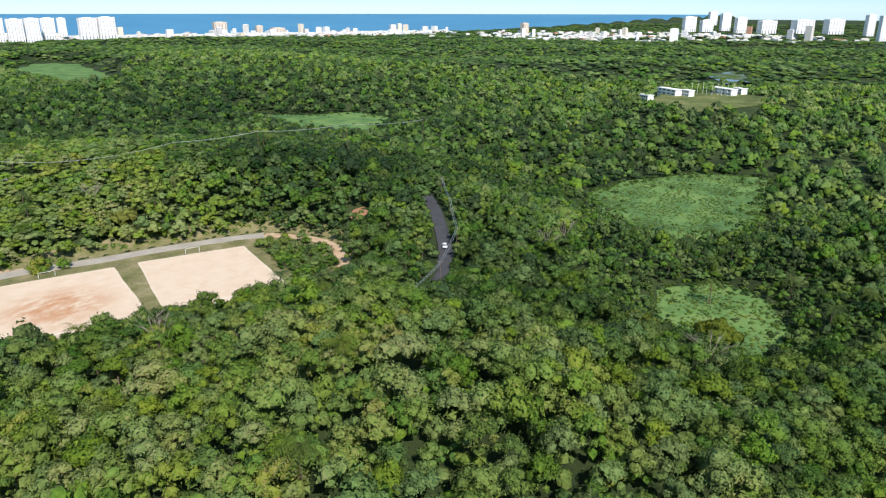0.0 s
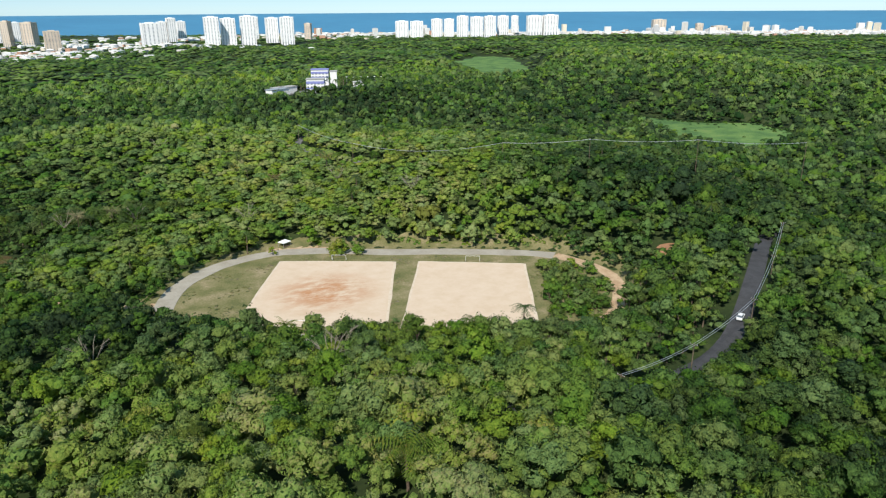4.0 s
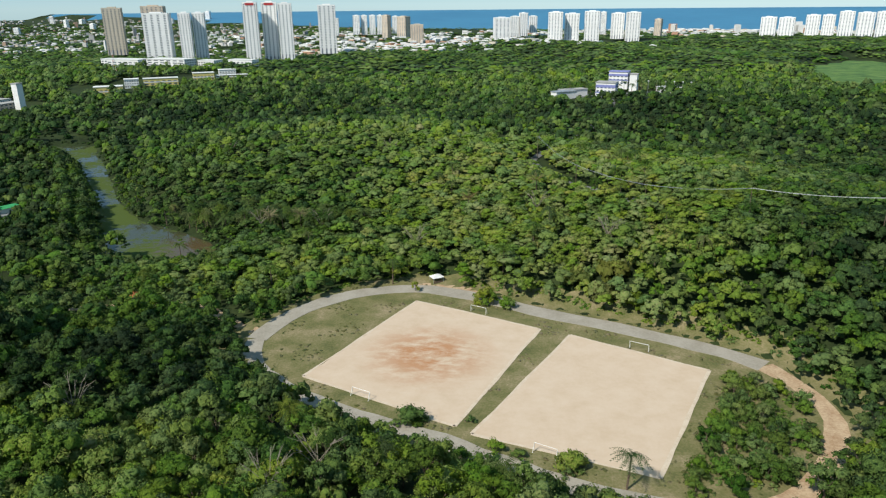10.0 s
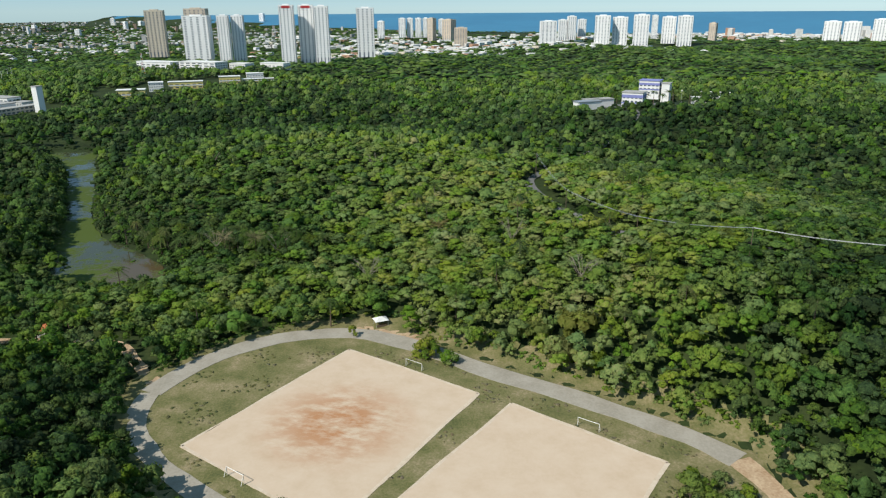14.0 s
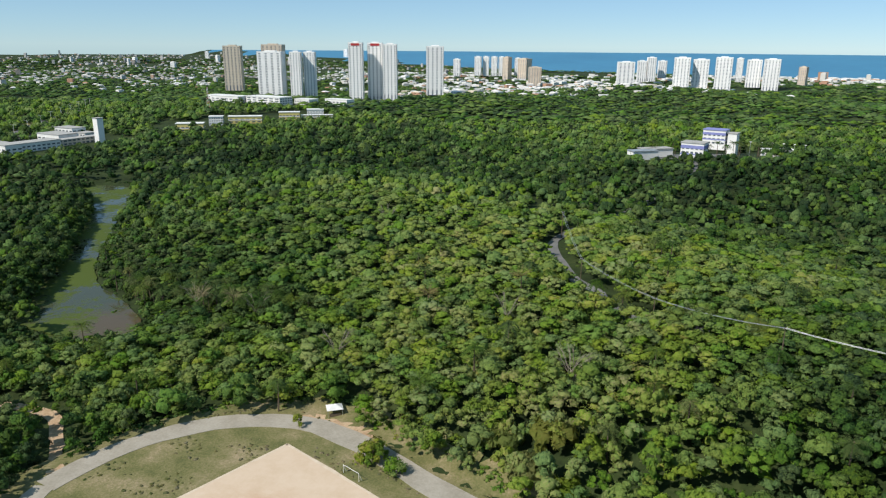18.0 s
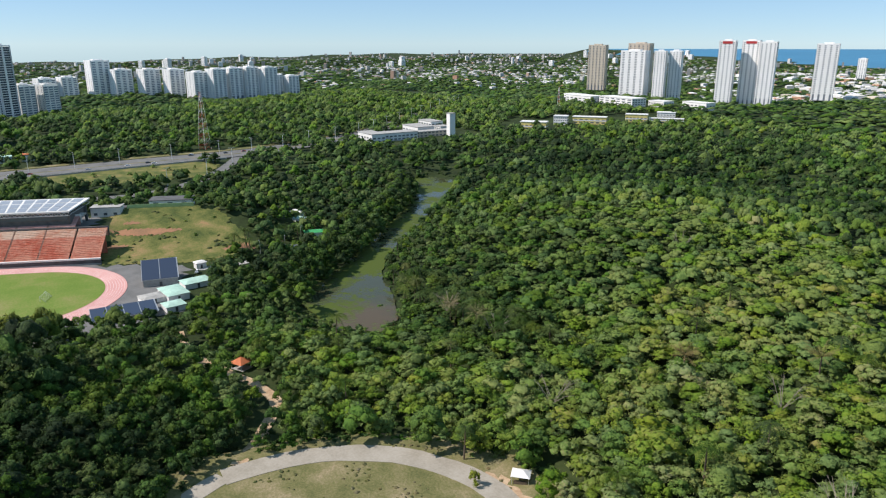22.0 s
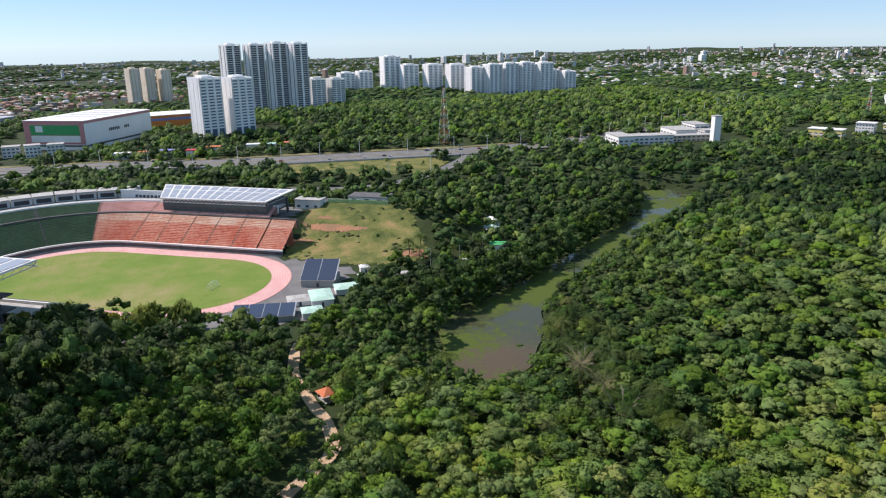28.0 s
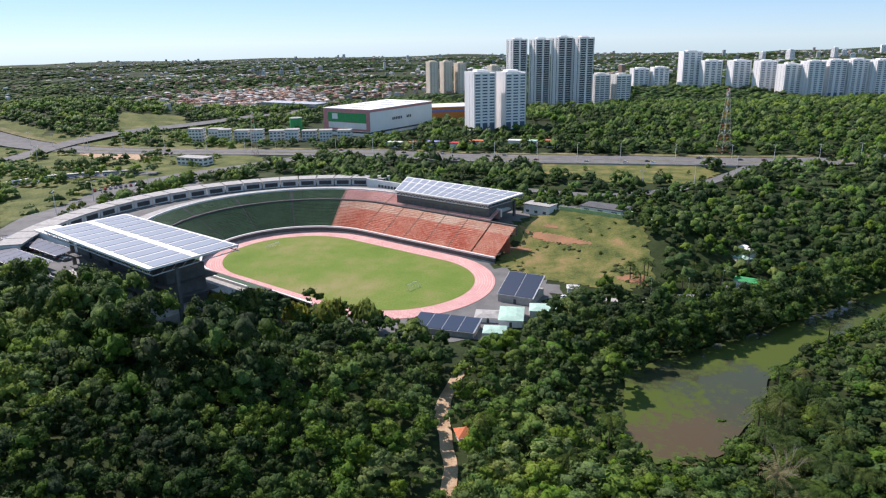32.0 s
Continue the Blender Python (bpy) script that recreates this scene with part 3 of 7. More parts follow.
def clump(lobes, leaves, size, flat=0.8, droop=0.0, core=0.9, sides=6, spread=0.72):
    """A unit crown: rounded lobes, each a bumpy dome under a coat of leaf sprays that bend with it."""
    v, t, nn, count = [], [], [], 0
    dv, dt = dome(sides, -0.4) if sides > 3 else cap(5)
    for n in range(lobes):
        a, q = 2.4 * n + rng.uniform(-0.7, 0.7), math.sqrt((n + 0.25) / lobes)
        r = rng.uniform(0.17, 0.42) * (1.2 - 0.25 * q) * (8 / max(lobes, 6)) ** 0.4
        c = np.array([spread * q * math.cos(a), spread * q * math.sin(a), flat * (0.62 - 0.8 * q * q) + rng.uniform(-0.14, 0.2)])
        w = c + dv * r * core * (1 + 0.24 * rng.normal(size=(len(dv), 1))) * [rng.uniform(0.8, 1.25), rng.uniform(0.8, 1.25), flat * rng.uniform(0.7, 1.15)]
        v.append(w)
        nn.append(unit(dv * [1, 1, 0.9] + 0.6 * unit(w + [0, 0, 0.2]) + 0.2 * rng.normal(size=dv.shape)))
        t.append(dt + count)
        count += len(w)
        if leaves:
            d = rng.normal(size=(leaves, 3))
            d[:, 2] = np.abs(d[:, 2]) - 0.3
            d = unit(d)
            p = c + d * r * rng.uniform(0.8, 1.35, (leaves, 1)) * [1, 1, flat]
            nrm = unit(d + 0.3 * rng.normal(size=(leaves, 3)) + [0, 0, 0.15])
            t1 = unit(np.cross(nrm, rng.normal(size=(leaves, 3))))
            t2 = np.cross(nrm, t1)
            k = size * rng.uniform(0.5, 1.4, (leaves, 1))
            leaf = np.stack([p + t1 * k, p - 0.5 * t1 * k + 0.8 * t2 * k, p - 0.5 * t1 * k - 0.8 * t2 * k - [0, 0, droop]], 1).reshape(-1, 3)
            soft = unit(d + 0.5 * unit(p + [0, 0, 0.2]) + 0.48 * rng.normal(size=(leaves, 3)))
            t.append(np.arange(len(leaf)).reshape(-1, 3) + count)
            v.append(leaf)
            nn.append(np.repeat(soft, 3, axis=0))
            count += len(leaf)
    return np.concatenate(v), np.concatenate(t), np.concatenate(nn)


# x, y, reach, tint offset: slope light and shade painted into the leaves
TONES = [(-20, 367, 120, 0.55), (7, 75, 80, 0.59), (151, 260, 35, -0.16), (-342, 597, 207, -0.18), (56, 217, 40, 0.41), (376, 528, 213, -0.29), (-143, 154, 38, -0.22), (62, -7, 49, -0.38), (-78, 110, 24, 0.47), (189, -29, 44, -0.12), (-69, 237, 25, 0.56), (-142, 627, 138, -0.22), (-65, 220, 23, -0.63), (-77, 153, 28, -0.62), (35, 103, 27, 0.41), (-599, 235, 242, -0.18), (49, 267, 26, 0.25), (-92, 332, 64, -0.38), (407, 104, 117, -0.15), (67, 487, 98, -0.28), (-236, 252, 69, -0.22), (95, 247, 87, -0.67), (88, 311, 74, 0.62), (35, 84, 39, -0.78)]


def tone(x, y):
    """Light and dark stretches of wood: sunlit and shaded slopes put into the leaf colour, besides the kinds of tree.
    """
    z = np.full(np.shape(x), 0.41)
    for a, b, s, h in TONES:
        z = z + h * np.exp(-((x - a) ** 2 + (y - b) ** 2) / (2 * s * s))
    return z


def bake(name, label, proto, x, y, z, r, h, mat, category="forest", vary=0.2, shift=0.0):
    """One object from many plants that nobody could count."""
    if not len(x):
        return
    pv, pt, pn = proto
    n = len(x)
    a = rng.uniform(0, 2 * math.pi, n)
    c, s = np.cos(a)[:, None], np.sin(a)[:, None]
    vx = x[:, None] + r[:, None] * (c * pv[None, :, 0] - s * pv[None, :, 1])
    vy = y[:, None] + r[:, None] * (s * pv[None, :, 0] + c * pv[None, :, 1])
    vz = z[:, None] + h[:, None] * pv[None, :, 2]
    v = np.stack([vx, vy, vz], -1).reshape(-1, 3)
    normals = np.stack([c * pn[None, :, 0] - s * pn[None, :, 1], s * pn[None, :, 0] + c * pn[None, :, 1], np.broadcast_to(pn[None, :, 2], (n, len(pn)))], -1).reshape(-1, 3)
    t = (pt[None] + (np.arange(n) * len(pv))[:, None, None]).reshape(-1, 3)
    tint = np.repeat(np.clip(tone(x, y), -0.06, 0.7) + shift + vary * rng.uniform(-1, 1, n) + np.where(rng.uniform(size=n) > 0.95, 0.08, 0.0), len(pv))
    return tagged(new(name, mesh_np(name, v, t, None, mat, tint, True, normals)), label, category, kind="stuff")


TREE_FREE = []  # further clearings: (x, y, half length, half width, turn)


def clearing(x, y, a, b, turn=0.0):
    TREE_FREE.append((x, y, a, b, turn))


HIGHWAY = [(-760, -420), (-640, -200), (-600, 60), (-585, 154), (-556, 227), (-538, 299), (-526, 366), (-512, 451), (-512, 520), (-540, 640), (-600, 780), (-700, 980)]
RAMP = [(-512, 470), (-485, 452), (-442, 409), (-420, 372), (-412, 330), (-430, 280)]
ACCESS = [(-293, 3), (-323, -3), (-381, -13), (-446, -8), (-491, 20), (-530, 60), (-575, 100)]
WORKS = [(-520, 300), (-505, 420), (-470, 430), (-440, 395), (-455, 330), (-490, 295)]
LEFT_HIGHWAY = [(-440, -190), (-500, -182), (-555, -176), (-636, -171), (-705, -147), (-752, -116), (-800, -85), (-880, -40), (-913, -4), (-992, 22), (-1094, 87)]
GREENS_OPEN = [[(-296, -6), (-364, -51), (-421, -72), (-470, -50), (-483, -28), (-439, -36), (-354, -26)], [(-522, -135), (-594, -154), (-585, -110), (-528, -79)], [(-604, -130), (-619, -108), (-598, -50), (-566, -54), (-570, -95)], [(-850, -127), (-782, -95), (-713, -130), (-740, -165), (-813, -189)], [(-601, -190), (-579, -200), (-640, -270), (-728, -289), (-700, -215)]]
JUNCTION = [(-300, 10), (-290, -40), (-420, -130), (-640, -230), (-800, -130), (-800, -40), (-600, 30), (-560, 60), (-470, 40)]
BLUE_AT, SCHOOL_AT = (128, 672), (-478, 672)
clearing(55, 231, 7, 5, -25), clearing(-5, 249, 8, 5, 25), clearing(117, 155, 8, 5, 40)
clearing(128, 672, 52, 50), clearing(165, 735, 40, 20)
clearing(-478, 672, 75, 42, 75), clearing(-395, 890, 110, 40, 55), clearing(-480, 1075, 80, 40, 0)
clearing(-540, 15, 60, 45, 80), clearing(-690, 40, 100, 35, 85), clearing(-790, 120, 90, 70, 0)
clearing(-350, 322, 30, 22, 60), clearing(-980, 360, 80, 45, 80), clearing(-725, 275, 55, 30, 80), clearing(-870, 215, 50, 40, 0)


def tree_free(x, y, margin=0.0):
    """Where no tree stands."""
    out = poly_gap(x, y, LOOP_POLY) < 0.3 + margin
    for line, w in ((POND_LANE, 3.6), (DARK_LINE[2:9], 3.9), (UPPER_LINE[:7], 4.4), (PATH_LINE, 3.2), (HIGHWAY[:9], 21), (HIGHWAY[8:], 3), (RAMP, 9), (ACCESS, 14)):
        out |= line_gap(x, y, line) < w + margin
    out |= poly_gap(x, y, RIVER_POLY) < 1.5
    for poly in MARSHES.values():
        out |= poly_gap(x, y, poly) < 1
    u, v = pitch_frame(x, y)
    out |= (u > -175) & (u < 72) & (v > -52) & (v < 112)
    out |= (u > -175) & (u < 42) & (v > -117) & (v < 0)
    out |= (u > 60) & (u < 124) & (v > -46) & (v < 46)
    out |= (u > 60) & (v > 40) & (v < 140 - 0.9 * np.abs(u - 70)) & (u < 136)
    out |= inside(x, y, WORKS)
    for poly in GREENS_OPEN:
        out |= inside(x, y, poly)
    out |= line_gap(x, y, LEFT_HIGHWAY) < 16 + margin
    out |= inside(x, y, JUNCTION) & (np.sin(x * 0.13 + 1) * np.sin(y * 0.11) < -0.02)
    for cx, cy, a, b, turn in TREE_FREE:
        c, s = math.cos(radians(turn)), math.sin(radians(turn))
        p, q = (x - cx) * c + (y - cy) * s, -(x - cx) * s + (y - cy) * c
        out |= (np.abs(p) < a + margin) & (np.abs(q) < b + margin)
    out |= sea_gap(x, y) > -60
    return out


def scatter(x0, x1, y0, y1, step):
    gx, gy = np.meshgrid(np.arange(x0, x1, step), np.arange(y0, y1, step), indexing="ij")
    x = gx.ravel() + rng.uniform(-0.5, 0.5, gx.size) * step
    y = gy.ravel() + rng.uniform(-0.5, 0.5, gx.size) * step
    return x, y


def in_box(x, y, b):
    return (x > b[0]) & (x < b[1]) & (y > b[2]) & (y < b[3])


NEAR_BOX, MID_BOX = (-215, 265, -62, 440), (-1000, 820, -360, 1020)
CLOSE_BOXES = [(-105, 110, -62, 152), (-125, 135, 236, 325), (-150, -50, 150, 262)]
CREST_BOX = (-75, 100, -45, 132)
FINE_TREES = [clump(int(rng.integers(8, 11)), 62, 0.068, rng.uniform(0.65, 1.0), 0.0, 0.78, 5) for _ in range(8)]
CLOSE_TREES = [clump(int(rng.integers(8, 11)), 26, 0.09, rng.uniform(0.65, 1.0), 0.0, 0.84, 4) for _ in range(8)]
NEAR_TREES = [clump(int(rng.integers(7, 10)), 14, 0.11, rng.uniform(0.65, 1.0), 0.0, 0.95, 4) for _ in range(8)]
MID_TREES = [clump(6, 5, 0.13, 0.85, 0.0, 1.0, 4) for _ in range(8)]
HILL_TREES = [clump(7, 3, 0.14, 0.75, 0.0, 1.05, 3) for _ in range(8)]
FAR_TREES = [clump(6, 0, 0.1, 0.8, 0.0, 1.0, 3, 0.9) for _ in range(8)]

# close woods
x, y = scatter(*NEAR_BOX[:2], *NEAR_BOX[2:], 4.9)
ok = ~tree_free(x, y) & ~((x < -130) & (y < 90)) & ~((y < 0) & (x < -70))
x, y = x[ok], y[ok]
r = 2.6 + 2.2 * rng.uniform(size=len(x)) ** 1.5 + np.where(rng.uniform(size=len(x)) > 0.93, rng.uniform(1.0, 2.8, len(x)), 0.0)
h = r * rng.uniform(0.8, 1.3, len(x))
bank = np.clip(line_gap(x, y, UPPER_LINE[:7]) / 11, 0.6, 1) * np.clip(line_gap(x, y, DARK_LINE[2:9]) / 13, 0.5, 1) * np.where(line_gap(x, y, WEST_BANK) < line_gap(x, y, EAST_BANK), 1.25, np.clip(poly_gap(x, y, RIVER_POLY) / 25, 0.25, 1))
for key in ("east", "south"):
    bank = bank * np.clip(poly_gap(x, y, MARSHES[key]) / 34, 0.2, 1)
bank = bank * np.clip((poly_gap(x, y, OUTER) + 10) / 22, np.where((y > 215 - 0.5 * x) | (x > 80) | (x < -30), 0.78, 0.4), 1)
closed = ease((y - 235) / 30) * ease((x + 150) / 40)  # the hill behind the loop carries one even, closed canopy
r = r * (1 + 0.16 * closed)
h = h * (1 - 0.25 * closed)
z = ground_z(x, y) + (4.2 + rng.uniform(-2.2, 2.2, len(x)) * (1 - 0.6 * closed)) * bank + 0.3 * r
r, h = r * (0.55 + 0.45 * bank), h * (0.6 + 0.4 * bank)
kind_of = rng.integers(0, 8, len(x))
close = np.zeros(len(x), bool)
for box in CLOSE_BOXES:
    close |= in_box(x, y, box)
single = in_box(x, y, (-45, 105, 84, 138)) & (r > 2.3)
single &= np.cumsum(single) <= 280
print("near", len(x), "close", close.sum(), "single", single.sum())
for k in range(8):
    m = (kind_of == k) & ~single
    crest = in_box(x, y, CREST_BOX)
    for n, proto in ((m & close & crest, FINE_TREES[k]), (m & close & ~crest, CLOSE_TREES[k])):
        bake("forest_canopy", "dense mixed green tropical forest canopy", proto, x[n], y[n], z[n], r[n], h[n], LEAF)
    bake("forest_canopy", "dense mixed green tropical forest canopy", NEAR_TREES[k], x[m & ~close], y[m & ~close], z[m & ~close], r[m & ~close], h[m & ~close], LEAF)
crown_data = [mesh_np("crown", p[0], p[1], None, LEAF_ONE, None, True, p[2]) for p in FINE_TREES]
bright_crown = [mesh_np("foliage", p[0], p[1], None, LEAF_BRIGHT, None, True, p[2]) for p in FINE_TREES]
trunk = Solid().tube((0, 0, 0), (0.05, 0.02, 0.75), 0.06, 0.035, 7)
for ex, ey in ((0.4, 0.1), (-0.3, 0.3), (0.05, -0.42), (-0.2, -0.2)):
    trunk.tube((0.04, 0.02, 0.6), (ex, ey, 1.05), 0.03, 0.012, 5)
trunk_data = trunk.mesh("trunk", BARK)
for i in np.flatnonzero(single):
    g = gz(x[i], y[i])
    tr = empty("tree", pose(x[i], y[i], g - 0.3, 0, 0, float(rng.uniform(0, 360))), "broadleaf forest tree with a dense rounded green crown", "tree", "forest trees by the pitches")
    part("trunk", trunk_data, tr, m=Matrix.Diagonal((r[i], r[i], z[i] - g + 0.9, 1)))
    part("crown", crown_data[kind_of[i]], tr, m=Matrix.Translation((0, 0, z[i] - g + 0.3)) @ Matrix.Diagonal((r[i], r[i], h[i], 1)))
# tall trees leaning over the west bank of the pond
line = spaced(WEST_BANK[1:], 3.4)
for off, lift in ((-1.5, 4.0), (3.0, 8.0), (8.5, 10.5)):
    dd = np.gradient(line, axis=0)
    side = np.stack([dd[:, 1], -dd[:, 0]], 1) / np.linalg.norm(dd, axis=1)[:, None]
    wx, wy = (line + side * off + rng.uniform(-1.2, 1.2, line.shape)).T
    wr = rng.uniform(2.6, 4.6, len(wx))
    for k in range(4):
        m = np.arange(len(wx)) % 4 == k
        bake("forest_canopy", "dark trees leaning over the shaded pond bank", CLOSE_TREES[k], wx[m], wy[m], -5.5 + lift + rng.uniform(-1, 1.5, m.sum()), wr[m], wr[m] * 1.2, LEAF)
# undergrowth where wood meets clearing
ex, ey = scatter(-80, 125, 100, 270, 2.6)
gap = poly_gap(ex, ey, LOOP_POLY)
ok = (gap > 3.0) & (gap < 11) & (line_gap(ex, ey, PATH_LINE) > 3) & ~((np.abs(ex + 4) < 10) & (np.abs(ey - 248) < 6)) & (rng.uniform(size=len(ex)) < 0.8)
ex, ey = ex[ok], ey[ok]
er = rng.uniform(1.1, 2.7, len(ex))
MARSH_PLANT = clump(3, 6, 0.22, 0.8, 0.0, 0.9, 3)
SCRUB = clump(5, 12, 0.16, 0.8, 0.0, 0.9, 4)
bake("undergrowth", "low leafy undergrowth at the forest edge", SCRUB, ex, ey, ground_z(ex, ey) + 0.1, er, er * rng.uniform(0.6, 1.1, len(ex)), LEAF, "undergrowth")
WET_EDGES = dict(MARSHES, river=RIVER_POLY)
for key in ("east", "south", "middle", "river"):
    p = np.array(WET_EDGES[key])
    ex, ey = scatter(*(p[:, 0].min() - 12, p[:, 0].max() + 12), *(p[:, 1].min() - 12, p[:, 1].max() + 12), 4.0)
    gap = poly_gap(ex, ey, WET_EDGES[key])
    if key == "river":
        gap = gap - 2.5
    ok = (gap < 4) & (gap > -rng.exponential(6 if key != "river" else 1.2, len(ex)))
    ex, ey = ex[ok], ey[ok]
    er = rng.uniform(1.0, 2.6, len(ex))
    bake("undergrowth", "leafy scrub along the edge of the marsh", SCRUB, ex, ey, np.maximum(ground_z(ex, ey) + 0.3, -5.9), er, er * rng.uniform(0.5, 0.9, len(ex)), LEAF, "undergrowth")

for key in ("east", "south"):
    p = np.array(MARSHES[key])
    ex, ey = scatter(p[:, 0].min(), p[:, 0].max(), p[:, 1].min(), p[:, 1].max(), 2.0)
    ok = (poly_gap(ex, ey, MARSHES[key]) < -0.5) & (np.sin(ex * 0.21) + np.sin(ey * 0.27 + 1) + rng.normal(size=len(ex)) > -0.9)
    ex, ey = ex[ok], ey[ok]
    er = rng.uniform(0.6, 1.3, len(ex))
    bake("marsh_plants", "broad-leaved green marsh plants in dense mats", MARSH_PLANT, ex, ey, np.full(len(ex), -6.2), er, er * rng.uniform(0.3, 0.7, len(ex)), LEAF, "marsh plants", 0.12, 0.2)

# shrubs between the trunks on the slopes round the loop
UNDER = clump(3, 6, 0.2, 0.9, 0.0, 0.95, 4)
ex, ey = scatter(-110, 225, -55, 345, 6.0)
ok = ~tree_free(ex, ey, 1.0) & (poly_gap(ex, ey, OUTER) > 1)
ex, ey = ex[ok], ey[ok]
er = rng.uniform(2.4, 3.8, len(ex))
bake("undergrowth", "dense shrubs under the forest trees", UNDER, ex, ey, ground_z(ex, ey) + 2.6, er, er * rng.uniform(0.8, 1.3, len(ex)), LEAF, "undergrowth")

# tufts of taller grass on the infield and verge
ex, ey = scatter(-66, 108, 116, 252, 1.5)
gap = poly_gap(ex, ey, LOOP_POLY)
ok = (gap < 2) & (line_gap(ex, ey, LOOP_LINE) > 4.2) & (line_gap(ex, ey, DIRT_LINE) > 3.4) & (line_gap(ex, ey, NEAR_LINE) > 3.2)
for f in FIELDS:
    ok &= poly_gap(ex, ey, f) > 0.9
ok &= np.sin(ex * 0.31 + 2 * np.sin(ey * 0.17)) + np.sin(ey * 0.37) + rng.normal(size=len(ex)) * 0.7 > 0.9
ex, ey = ex[ok], ey[ok]
er = rng.uniform(0.22, 0.7, len(ex))
tv, tt = dome(5, -0.1)
bake("grass_tufts", "tufts of taller green and dry grass", (tv * (1 + 0.2 * rng.normal(size=(len(tv), 1))), tt, unit(tv + [0, 0, 0.3])), ex, ey, np.full(len(ex), 0.1), er, er * rng.uniform(0.2, 0.45, len(ex)), TUFT, "grass", shift=0.3)

u, v = rng.uniform(55, 134, 2600), rng.uniform(44, 138, 2600)
c, s = math.cos(STADIUM_TURN), math.sin(STADIUM_TURN)
ex, ey = STADIUM_AT[0] + u * c - v * s, STADIUM_AT[1] + u * s + v * c
ok = (v < 136 - 0.9 * np.abs(u - 70)) & (np.sin(u * 0.16 + 1) + np.sin(v * 0.22 + 0.05 * u) + rng.normal(size=len(u)) * 0.8 > 2.2)
ex, ey = ex[ok], ey[ok]
er = rng.uniform(0.4, 1.5, len(ex))
bake("grass_tufts", "rough tufts and low scrub on the bank", (tv * (1 + 0.25 * rng.normal(size=(len(tv), 1))), tt, unit(tv + [0, 0, 0.3])), ex, ey, ground_z(ex, ey) + 0.2, er, er * rng.uniform(0.3, 0.8, len(ex)), TUFT, "grass", shift=0.22)

# woods further off
x, y = scatter(*MID_BOX[:2], *MID_BOX[2:], 7.8)
d = np.hypot(x, y - 260)
ok = ~tree_free(x, y) & ~in_box(x, y, NEAR_BOX) & ~((y < -70) & (x > -300)) & ((x > 0) | (y > 141 + 0.72 * x)) & ((x < 0) | (y > -100 - 0.15 * x)) & ~((x < -130) & (y < 40) & (x > -260))
ok &= (d < 430) | (rng.uniform(size=len(x)) < 0.5)
x, y, d = x[ok], y[ok], d[ok]
r = rng.uniform(3.4, 5.8, len(x)) * np.where(d < 430, 1.0, 1.4)
h = r * rng.uniform(0.9, 1.4, len(x))
z = ground_z(x, y) + rng.uniform(1.0, 4.5, len(x))
kind_of = rng.integers(0, 8, len(x))
print("mid", len(x))
for k in range(8):
    for m, proto in (((kind_of == k) & (d < 430), MID_TREES[k]), ((kind_of == k) & (d >= 430), HILL_TREES[k])):
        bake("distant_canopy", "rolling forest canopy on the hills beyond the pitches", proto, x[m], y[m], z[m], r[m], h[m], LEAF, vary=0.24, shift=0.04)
# woods under the start of the flight
x, y = scatter(-250, -50, -150, 92, 6.5)
ok = ~tree_free(x, y) & ~(in_box(x, y, NEAR_BOX) & ~((x < -130) & (y < 90)) & ~((y < 0) & (x < -70)))
x, y = x[ok], y[ok]
r = rng.uniform(3.0, 5.0, len(x))
kind_of = rng.integers(0, 8, len(x))
for k in range(8):
    m = kind_of == k
    bake("distant_canopy", "dense forest canopy on the southern slope", MID_TREES[k], x[m], y[m], ground_z(x[m], y[m]) + rng.uniform(1.5, 4, m.sum()), r[m], r[m] * 1.2, LEAF)
# tall trees screening the main stand
u, v = np.meshgrid(np.arange(-50, 100, 6.0), np.arange(-150, -60, 6.5), indexing="ij")
u, v = u.ravel() + rng.uniform(-3, 3, u.size), v.ravel() + rng.uniform(-3, 3, u.size)
ok = (u > -28) & (v < -118) | ((u > 46) & (v < -90))
u, v = u[ok], v[ok]
c, s = math.cos(STADIUM_TURN), math.sin(STADIUM_TURN)
x, y = STADIUM_AT[0] + u * c - v * s, STADIUM_AT[1] + u * s + v * c
r = rng.uniform(3.5, 6.0, len(x))
bake("forest_canopy", "tall dark trees between forest and stadium", NEAR_TREES[2], x, y, ground_z(x, y) + rng.uniform(4, 8, len(x)), r, r * 1.5, LEAF)
tall = (u - 0.5 * (v + 118) < 96) & (v < -108) & (v > -140) & (u > 0)
x, y, r = x[tall], y[tall], r[tall]
bake("forest_canopy", "tall dark trees between forest and stadium", NEAR_TREES[3], x, y, np.maximum(ground_z(x, y), -2) + np.where(v[tall] > -128, rng.uniform(15, 20, len(x)), rng.uniform(13, 19, len(x))), r * 0.9, r * 1.4, LEAF)
u, v = rng.uniform(-38, 52, 46), rng.uniform(-134, -120, 46)
x, y = STADIUM_AT[0] + u * c - v * s, STADIUM_AT[1] + u * s + v * c
r = rng.uniform(3.6, 5.6, len(x))
bake("forest_canopy", "tall leafy trees against the main stand", CLOSE_TREES[1], x, y, np.maximum(ground_z(x, y), -2) + rng.uniform(11, 18, len(x)), r, r * 1.4, LEAF)
